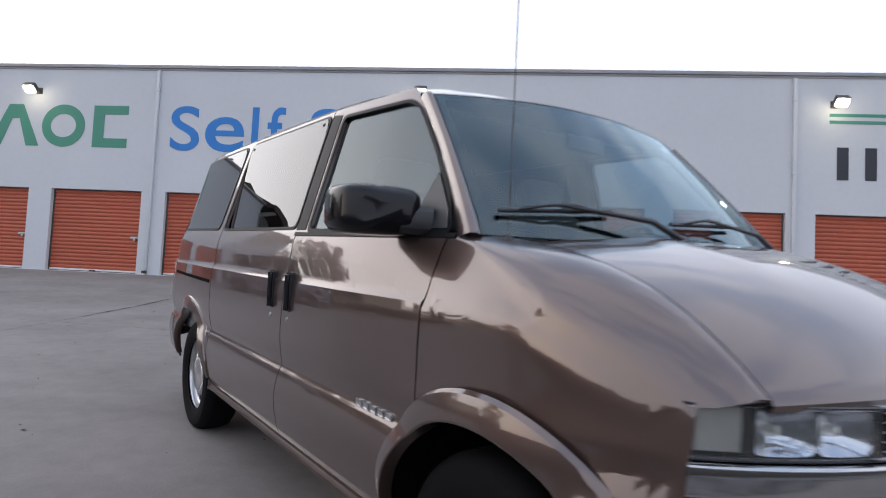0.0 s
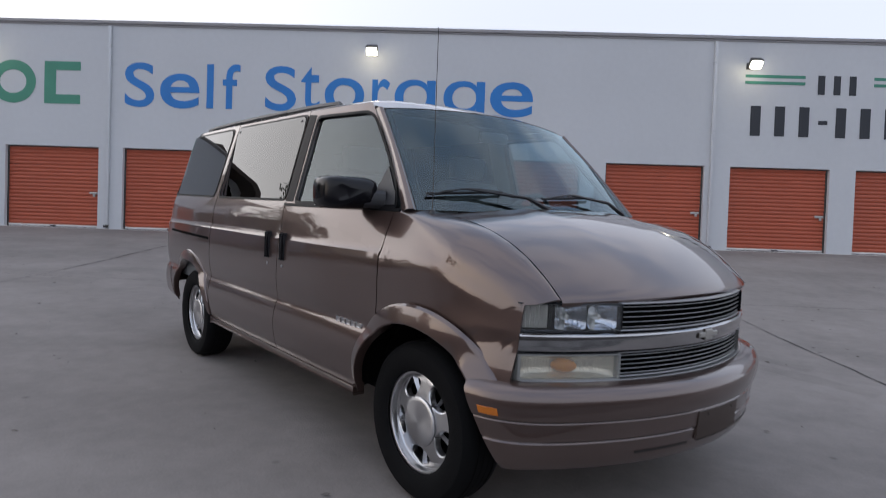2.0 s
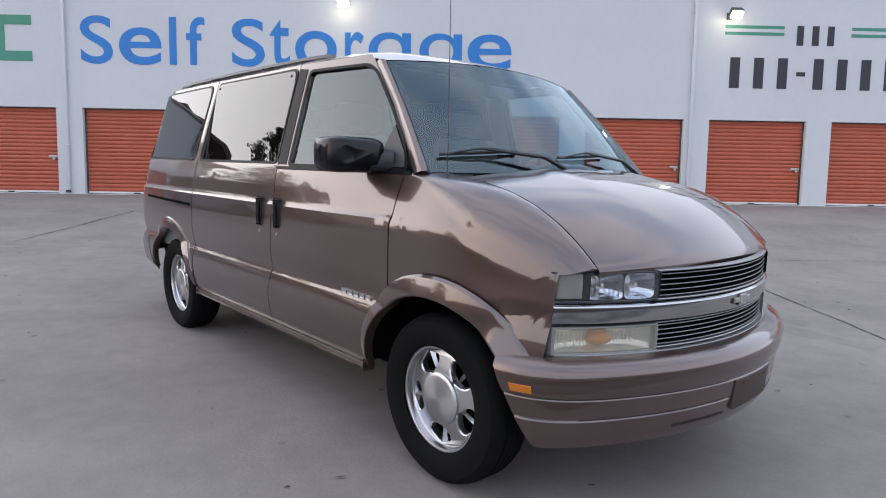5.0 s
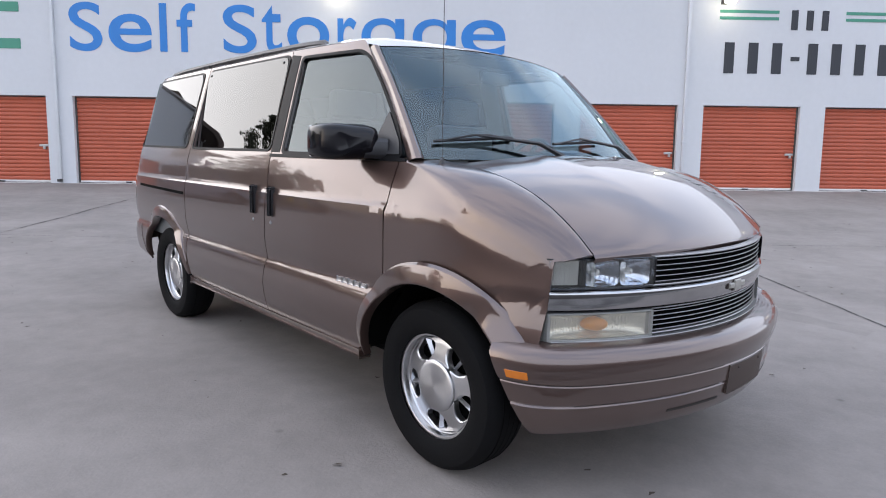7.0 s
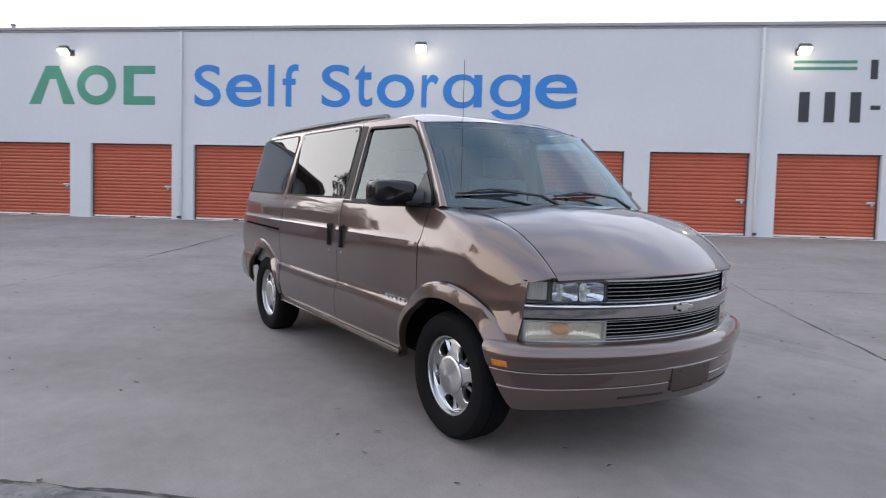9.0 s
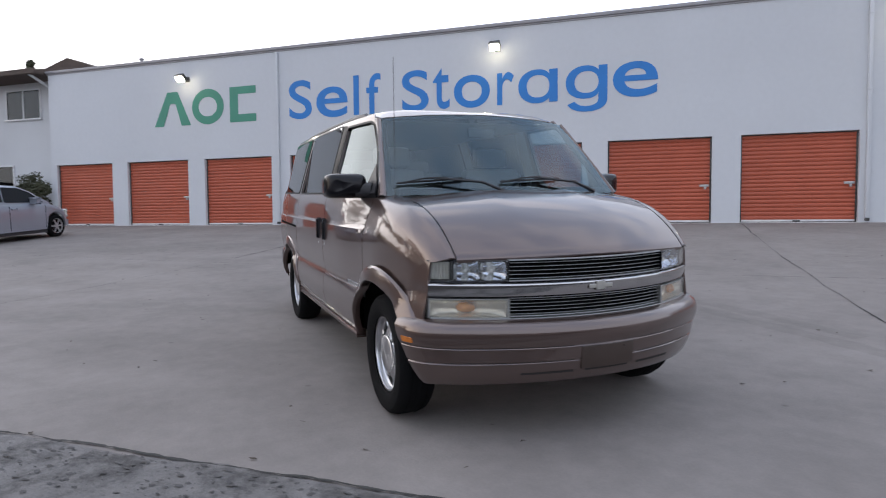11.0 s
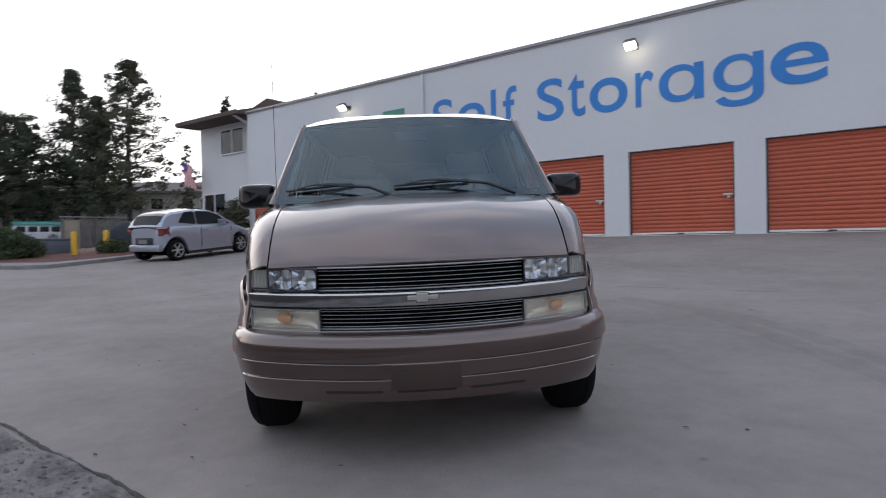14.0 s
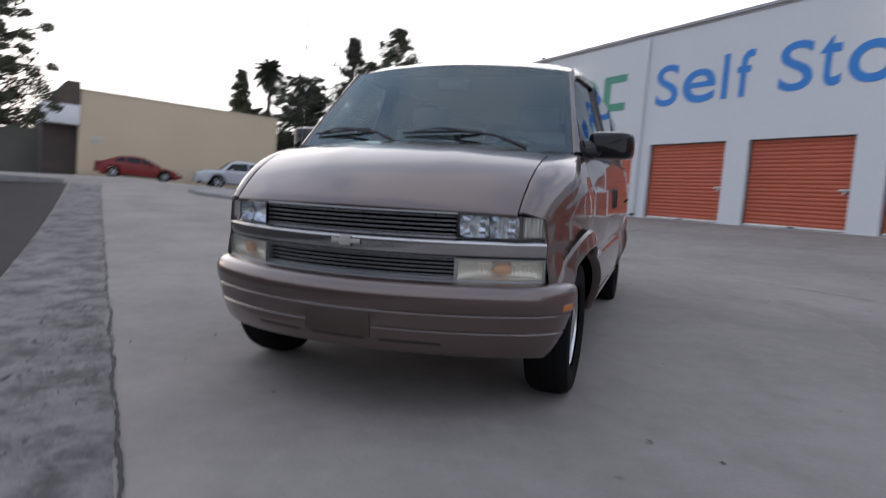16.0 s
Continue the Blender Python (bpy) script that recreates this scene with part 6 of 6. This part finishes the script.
for k in range(15):
    o = new("board", me)
    o.parent, o.location = fence, (0.01 * (k % 3), 0.72 + 0.155 * k, 0.02 * ((k * 7) % 5))
for k in range(3):
    part("post", boxes((0.02, 0.11, 0.70 + 1.1 * k, 0.79 + 1.1 * k, -0.2, 1.20)), M_FENCE, fence)
part("rail", boxes((0.013, 0.05, 0.65, 3.0, 0.20, 0.28)), M_FENCE, fence)
part("rail", boxes((0.013, 0.05, 0.65, 3.0, 0.92, 1.00)), M_FENCE, fence)
part("cap_rail", boxes((-0.05, 0.10, 0.62, 3.05, 1.255, 1.30), bevel=0.008), M_KERB, fence, "pale cap rail")
board = thing("beige_board", "upright beige plywood board leaning on the fence", "board", pose(-22.36, -3.62, ground_z(-22.36, -3.62), 0, -2, 0))
part("panel", boxes((-0.012, 0.012, -0.25, 0.25, 0.0, 1.13), bevel=0.004), M_PLY, board)
part("batten", boxes((0.012, 0.035, -0.25, -0.19, 0.0, 1.13), bevel=0.004), M_PLY, board)
part("batten", boxes((0.012, 0.035, 0.19, 0.25, 0.0, 1.13), bevel=0.004), M_PLY, board)


# ---- parked cars ----
def lerp_path(pts, x):
    if x <= pts[0][0]:
        return pts[0][1]
    for (a, b), (c, d) in zip(pts, pts[1:]):
        if x <= c:
            t = (x - a) / (c - a)
            return b + (d - b) * t
    return pts[-1][1]


def parked_car(name, label, m, paint, length, half, sill, belt, top, cabin, axles, radius, windows, rear_lamps=True, shell=None):
    """A car from its side view. x runs forward from the tail; belt and top are lines of (x, z); cabin is where the roof stands."""
    car = thing(name, label, "car", m)
    n = 48

    def plan(x):
        e = min(x, length - x) / length
        return half * (1 - 0.30 * max(0.0, 1 - e / 0.11) ** 2.2)

    bm = bmesh.new()
    rows = []
    for i in range(n + 1):
        x = length * i / n
        b, w = lerp_path(belt, x), plan(x)
        lo = sill + (0.10 if x < 0.25 or x > length - 0.25 else 0.0)
        for ax in axles:
            d = abs(x - ax)
            if d < radius * 1.16:
                lo = max(lo, radius + math.sqrt((radius * 1.16) ** 2 - d * d))
        lo = min(lo, b - 0.12)
        mid = lo + (b - lo) * 0.55
        prof = [(w * 0.90, lo), (w * 0.985, lo + 0.05), (w, mid), (w * 0.985, b - 0.07), (w * 0.93, b), (w * 0.5, b + 0.035), (0, b + 0.045)]
        rows.append([(x, -y, z) for y, z in prof] + [(x, y, z) for y, z in reversed(prof[:-1])])
    loft(bm, rows)
    for r in (rows[0], rows[-1]):
        bm.faces.new([bm.verts.new(p) for p in r])
    bmesh.ops.remove_doubles(bm, verts=bm.verts, dist=1e-5)
    part("body", bm, paint, car)
    bm = bmesh.new()
    rows = []
    for i in range(25):
        x = cabin[0] + (cabin[1] - cabin[0]) * i / 24
        z, b = lerp_path(top, x), lerp_path(belt, x)
        z = max(z, b + 0.02)
        k = (z - b) / 0.55
        prof = [(half * 0.935, b - 0.03), (half * (0.93 - 0.13 * k), z - 0.10 * min(1, k)), (half * (0.86 - 0.16 * k), z - 0.025 * min(1, k)), (half * 0.4, z), (0, z + 0.01)]
        rows.append([(x, -y, q) for y, q in prof] + [(x, y, q) for y, q in reversed(prof[:-1])])
    loft(bm, rows)
    part("cabin", bm, paint, car)
    for s in (-1, 1):
        for pts in windows:
            bm = bmesh.new()
            edges_v = []
            for x, z in rounded(pts, 0.05, 3):
                b, t = lerp_path(belt, x), max(lerp_path(top, x), lerp_path(belt, x) + 0.02)
                k = (t - b) / 0.55
                f = (z - b) / max(0.05, t - 0.10 * min(1, k) - b)
                edges_v.append(bm.verts.new((x, s * (half * (0.935 - (0.005 + 0.13 * k) * f) + 0.006), z)))
            bm.faces.new(edges_v)
            bmesh.ops.triangulate(bm, faces=bm.faces[:])
            part("side_window", bm, M_CARGLASS, car, "dark side window", smooth=False)
        for ax in axles:
            wheel_e = new("wheel")
            wheel_e.parent, wheel_e.location = car, (ax, s * (half - 0.09), radius)
            bm = bmesh.new()
            lathe(bm, [(radius * 0.68, -0.09), (radius * 0.9, -0.095), (radius, -0.06), (radius, 0.06), (radius * 0.9, 0.095), (radius * 0.68, 0.09)], 32)
            part("tyre", bm, M_RUBBER, wheel_e)
            bm = bmesh.new()
            lathe(bm, [(radius * 0.70, s * 0.090), (radius * 0.65, s * 0.085), (radius * 0.62, s * 0.05), (radius * 0.18, s * 0.055), (radius * 0.15, s * 0.085), (0.001, s * 0.088)], 28)
            hub = part("rim", bm, M_RIM, wheel_e)
            for k in range(6):
                a = k * math.pi / 3
                bm = boxes((radius * 0.12, radius * 0.66, s * 0.075 - 0.012, s * 0.075 + 0.012, -0.022, 0.022), bevel=0.006, m=Matrix.Rotation(a, 4, "Y"))
                part("spoke", bm, M_RIM, hub)
            # dark disc paints the shade between rim and spokes
            bm = bmesh.new()
            lathe(bm, [(radius * 0.17, s * 0.060), (radius * 0.62, s * 0.058)], 24)
            part("spoke_shade_disc", bm, M_DARK, wheel_e)
        # door seam, handle and dark sill
        sx = axles[0] + (axles[1] - axles[0]) * 0.36
        for q in (sx, axles[1] - radius * 1.25):
            zb = lerp_path(belt, q) - 0.06
            part("door_seam", boxes((q - 0.004, q + 0.004, s * (half - 0.03), s * (half + 0.0015), sill + 0.10, zb)), M_DARK, car)
        part("door_handle", boxes((sx + 0.06, sx + 0.22, s * (half - 0.02), s * (half + 0.018), lerp_path(belt, sx) - 0.14, lerp_path(belt, sx) - 0.115), bevel=0.008), paint, car)
        part("sill", boxes((axles[0] + radius * 1.2, axles[1] - radius * 1.2, s * (half - 0.10), s * (half - 0.012), sill - 0.04, sill + 0.05), bevel=0.015), M_PLASTIC, car, "dark sill")
        bz = lerp_path(belt, 0.05)
        part("tail_lamp", boxes((0.03, 0.24, s * half * 0.74, s * half * 0.955, bz - 0.15, bz + 0.015), bevel=0.045), M_RED, car, "red tail lamp")
        fz = lerp_path(belt, length - 0.4)
        part("headlamp", boxes((length - 0.46, length - 0.16, s * half * 0.55, s * half * 0.90, fz - 0.22, fz - 0.07), bevel=0.04), M_FROST, car, "clear headlamp")
        mx = cabin[1] - 0.62
        part("door_mirror", boxes((mx - 0.08, mx + 0.06, s * half * 0.97, s * (half + 0.14), lerp_path(belt, mx) + 0.02, lerp_path(belt, mx) + 0.15), bevel=0.03), paint, car)
    part("rear_bumper", boxes((-0.05, 0.14, -half * 0.82, half * 0.82, sill + 0.10, sill + 0.30), bevel=0.04), paint, car)
    part("front_bumper", boxes((length - 0.14, length + 0.05, -half * 0.80, half * 0.80, sill + 0.06, sill + 0.28), bevel=0.05), paint, car)
    part("underside", boxes((0.3, length - 0.3, -half * 0.78, half * 0.78, sill - 0.03, sill + 0.2)), M_DARK, car)
    # glass at both ends of the cabin
    for xa, xb in ((cabin[0], cabin[0] + 0.35), (cabin[1] - 0.75, cabin[1])):
        bm = bmesh.new()
        rows = []
        for i in range(5):
            x = xa + 0.03 + (xb - xa - 0.06) * i / 4
            z, b = lerp_path(top, x), lerp_path(belt, x)
            k = max(0.0, (z - b) / 0.55)
            rows.append([(x, y, max(z, b + 0.02) + 0.012 + (0 if abs(y) < half * 0.5 else -0.02)) for y in [half * q * (0.80 - 0.13 * k) for q in (-1, -0.5, 0, 0.5, 1)]])
        loft(bm, rows)
        part("end_window", bm, M_CARGLASS, car, "dark window glass")
    part("plate_recess", boxes((-0.014, 0.05, -half * 0.48, half * 0.48, sill + 0.29, sill + 0.50), bevel=0.012), M_PLASTIC, car, "dark plate recess")
    part("plate", boxes((-0.062, -0.05, -0.17, 0.17, sill + 0.33, sill + 0.45)), M_PLATE, car, "grey blank plate")
    if shell:
        part("canopy", shell(), paint, car, "pale silver bed canopy")
    return car


M_CARGLASS = mat("dark_car_glass", (0.012, 0.014, 0.017), 0.10, var=0.1, spec=0.25)


def at_ground(x, y, heading, lift=0.0):
    d = Vector((math.cos(radians(heading)), math.sin(radians(heading))))
    z0, z1 = ground_z(x, y), ground_z(x + d.x * 4, y + d.y * 4)
    s = Vector((-d.y, d.x))
    zl, zr = ground_z(x + s.x, y + s.y), ground_z(x - s.x, y - s.y)
    return Matrix.Translation((x, y, z0 + lift)) @ Matrix.Rotation(radians(heading), 4, "Z") @ Matrix.Rotation(-math.atan2(z1 - z0, 4), 4, "Y") @ Matrix.Rotation(math.atan2(zl - zr, 2), 4, "X")


parked_car("hatchback", "small silver hatchback parked beside the apartment house", at_ground(-13.20, -5.55, 101.0) @ Matrix.Scale(0.88, 4), M_SILVER, 3.62, 0.77, 0.20,
           [(0, 0.93), (0.3, 1.00), (1.6, 0.97), (2.75, 0.95), (3.1, 0.85), (3.45, 0.70), (3.62, 0.50)], [(0.02, 0.97), (0.22, 1.33), (0.5, 1.44), (1.25, 1.50), (1.85, 1.46), (2.28, 1.31), (2.85, 0.97)], (0.04, 2.83), (0.50, 3.00), 0.31,
           [[(0.62, 1.10), (1.26, 1.03), (1.27, 1.415), (0.90, 1.40)], [(1.30, 1.025), (2.62, 0.985), (2.20, 1.27), (1.84, 1.39), (1.31, 1.42)]])
parked_car("sedan", "dark red sedan parked along the tan wall", at_ground(-39.4, -12.3, 90.0), M_REDCAR, 4.75, 0.90, 0.20,
           [(0, 0.88), (0.8, 0.95), (3.0, 0.90), (4.2, 0.74), (4.75, 0.52)], [(0.3, 0.92), (1.3, 1.34), (2.0, 1.42), (2.6, 1.38), (3.6, 0.90)], (0.30, 3.58), (0.98, 3.80), 0.33,
           [[(1.0, 1.0), (1.6, 0.98), (1.62, 1.28), (1.35, 1.24)], [(1.68, 0.98), (2.45, 0.97), (2.42, 1.30), (1.70, 1.29)], [(2.52, 0.97), (3.2, 0.95), (2.75, 1.24), (2.5, 1.28)]])


def canopy_shell():
    bm = boxes((0.1, 2.05, -0.86, 0.86, 1.15, 1.86), bevel=0.12)
    for v in bm.verts:
        if v.co.x < 0.6:
            v.co.x += 0.42 * max(0.0, v.co.z - 1.2) / 0.66
        v.co.y *= 1 - 0.10 * max(0.0, v.co.z - 1.2) / 0.66
    return bm


pick = parked_car("pickup_truck", "pale silver pickup truck with a canopy over its bed", at_ground(-40.0, -0.75, -90.0), M_PICKUP, 5.85, 0.98, 0.34,
                  [(0, 1.18), (2.0, 1.18), (4.0, 1.18), (4.4, 1.20), (5.4, 1.16), (5.85, 0.98)], [(2.0, 1.22), (2.12, 1.80), (2.5, 1.90), (3.3, 1.90), (3.7, 1.80), (4.4, 1.20)], (2.05, 4.36), (1.13, 4.55), 0.42,
                  [[(2.22, 1.24), (2.52, 1.24), (2.52, 1.72), (2.24, 1.70)], [(2.60, 1.24), (4.06, 1.22), (3.64, 1.68), (2.60, 1.74)]], shell=canopy_shell)
for s in (-1, 1):
    part("canopy_window", boxes((0.52, 1.90, s * 0.800, s * 0.842, 1.38, 1.73), bevel=0.004), M_CARGLASS, pick, "dark canopy window")

# bus far behind the island
bus = thing("old_bus", "old white bus with a teal roof, parked far off", "bus", pose(-46.6, 2.0, 1.12, 0, 0, 86))
part("body", boxes((0, 3.0, -0.9, 0.9, 0.35, 1.35), bevel=0.08), M_WHITECAR, bus)
part("roof", boxes((-0.05, 3.05, -0.93, 0.93, 1.35, 1.62), bevel=0.1), M_TEAL, bus, "teal roof")
for k in range(4):
    part("window", boxes((0.2 + 0.7 * k, 0.75 + 0.7 * k, -0.915, -0.90, 0.90, 1.28), bevel=0.003), M_CARGLASS, bus, "dark window")
for k in (0.6, 2.4):
    for q in (-0.8, 0.8):
        bm = bmesh.new()
        lathe(bm, [(0.1, -0.1), (0.38, -0.1), (0.38, 0.1), (0.1, 0.1)], 20, "y", (k, q, 0.38))
        part("wheel", bm, M_RUBBER, bus)


# ---- far buildings ----
def tan_hall():
    h = thing("tan_hall", "long tan stucco hall with a flat roof and a dark porch", "building")
    a, b = Vector((-41.8, -13.2)), Vector((-43.6, -0.5))
    d = (b - a).normalized()
    n = Vector((-d.y, d.x))
    back_a, back_b = a + n * 14, b + n * 14
    bm = bmesh.new()
    lo = [bm.verts.new((p.x, p.y, 0.3)) for p in (a, b, back_b, back_a)]
    hi = [bm.verts.new((p.x, p.y, 6.05)) for p in (a, b, back_b, back_a)]
    for i in range(4):
        j = (i + 1) % 4
        bm.faces.new((lo[i], lo[j], hi[j], hi[i]))
    bm.faces.new(hi)
    part("wall", bm, M_TAN, h, smooth=False)
    m = Matrix.Translation((a.x, a.y, 0)) @ Matrix.Rotation(math.atan2(d.y, d.x), 4, "Z")
    w = (b - a).length
    part("parapet_cap", boxes((-0.05, w + 0.05, -0.06, 0.2, 6.05, 6.13), bevel=0.01, m=m), M_TAN, h)
    part("corner_pipe", boxes((w - 0.20, w - 0.12, -0.08, 0.0, 0.9, 6.0), bevel=0.02, m=m), M_TAN, h)
    vent = part("vent", boxes((0.65, 1.35, -0.03, 0.0, 2.85, 3.25), bevel=0.01, m=m), M_VENT, h, "pale wall vent")
    for k in range(4):
        part("louvre", boxes((0.70, 1.30, -0.045, -0.028, 2.92 + 0.08 * k, 2.95 + 0.08 * k), m=m), M_VENT, vent)
    # solid block; its dark brown holds the shade of the porch recess
    porch = part("porch", boxes((-1.9, -0.02, 0.6, 6.0, 0.3, 4.0), m=m), M_PORCH, h, "dark brown block for the shaded porch recess", smooth=False)
    part("fascia", boxes((-2.0, 0.0, -0.25, 6.0, 3.85, 5.05), bevel=0.02, m=m), M_FRAME, porch, "white fascia")
    bm = bmesh.new()
    pts = [(-1.7, 5.05), (0.02, 5.05), (0.02, 6.5), (-0.7, 6.5)]
    loft(bm, [[m @ Vector((x, y, z)) for x, z in pts] for y in (-0.15, 6.0)], closed=True, cap=True)
    part("mansard", bm, M_ROOFDK, porch, "dark shingled mansard")
    return h


tan_hall()


def far_apartments(x, y, heading, length, label, height=3.4):
    h = thing("apartment_row", label, "building", pose(x, y, 1.8, 0, 0, heading))
    part("wall", boxes((0, length, 0, 6.0, -1.6, height)), M_STUCCO2, h, smooth=False)
    bm = bmesh.new()
    loft(bm, [[(px, py, pz) for py, pz in ((-0.6, height - 0.1), (-0.6, height + 0.06), (3.0, height + 1.1), (6.6, height + 0.06), (6.6, height - 0.1))] for px in (-0.6, length + 0.6)], closed=True, cap=True)
    part("roof", bm, M_ROOFDK2, h, smooth=False)
    k = 0
    px = 1.2
    while px < length - 1.5:
        win = new("window")
        win.parent = h
        part("pane", boxes((px, px + 0.9, -0.02, 0.0, height - 1.35, height - 0.5)), M_CARGLASS, win)
        part("frame", boxes((px - 0.06, px, -0.04, 0.0, height - 1.41, height - 0.44), (px + 0.9, px + 0.96, -0.04, 0.0, height - 1.41, height - 0.44), (px, px + 0.9, -0.04, 0.0, height - 0.5, height - 0.44), (px, px + 0.9, -0.05, 0.0, height - 1.41, height - 1.35)), M_FRAME, win)
        px += 1.5 if k % 2 else 2.3
        k += 1
    return h


M_STUCCO2 = mat("cream_stucco", (0.42, 0.39, 0.35), 0.9, var=0.1, scale=0.5, fine=12)
M_OLIVE = mat("olive_grey_stucco", (0.10, 0.10, 0.082), 0.9, var=0.2, scale=0.8, fine=12)
M_ROOFDK2 = mat("grey_brown_shingle", (0.15, 0.135, 0.12), 0.9, var=0.2, scale=1.5, fine=14)
far_apartments(-56.68, -0.99, 52.0, 31.6, "cream apartment row with a low shingled roof, far off")
low = thing("low_shop", "low olive grey shop with a teal sign board, far off", "building", pose(-46.0, -25.0, 0.9))
part("wall", boxes((-6, 0, 0, 7.6, -0.5, 2.6)), M_OLIVE, low, smooth=False)
part("yard_wall", boxes((-0.3, 0.0, 7.6, 9.9, -0.5, 2.75)), M_OLIVE, low, "olive grey yard wall", smooth=False)
part("sign_board", boxes((0.0, 0.10, 1.0, 7.0, 2.2, 3.0), bevel=0.01), M_TEAL, low, "teal sign board")
part("roof", boxes((-6.2, 0.3, -0.3, 7.9, 3.0, 3.25)), M_ROOFDK, low)
part("pale_panel", boxes((0.10, 0.12, 1.3, 6.6, 2.4, 2.8)), M_FRAME, low)

# kerb at the far end of the lane
bm = boxes((-18.75, -18.45, -30, -13.1, 0.2, ground_z(-18.6, -14) + 0.16), bevel=0.03)
tagged(new("kerb_lane", mesh_from(bm, "kerb_lane", M_KERB)), "pale kerb at the end of the asphalt lane", "kerb", kind="structure")

# flag by the apartment house
flag = thing("flag", "striped red and white flag with blue corner on a pole", "flag", pose(-21.15, 0.1, 3.75))
bm = bmesh.new()
tube(bm, [(0.60, 0.56, -0.35), (0.0, 0.0, 0.62)], 0.018, 8)
part("pole", bm, M_FRAME, flag)
for k in range(9):
    bm = bmesh.new()
    rows = []
    for i in range(7):
        u = i / 6
        row = []
        for q in (k / 9, (k + 1) / 9):
            x = -0.05 + 0.80 * q - 0.05 * math.sin(u * 6)
            row.append((x + 0.18 * u, 0.05 * math.sin(u * 5 + q * 3), 0.58 - 0.28 * q - 0.95 * u))
        rows.append(row)
    loft(bm, rows)
    part("stripe", bm, M_FLAGR if k % 2 == 0 else M_FLAGW, flag)
bm = bmesh.new()
loft(bm, [[(-0.06 + 0.62 * q + 0.18 * u, -0.012 + 0.05 * math.sin(u * 5 + q * 3), 0.59 - 0.28 * q - 0.95 * u) for q in (0, 0.25, 0.55)] for u in (0, 0.12, 0.25, 0.38)])
part("canton", bm, M_FLAGB, flag)
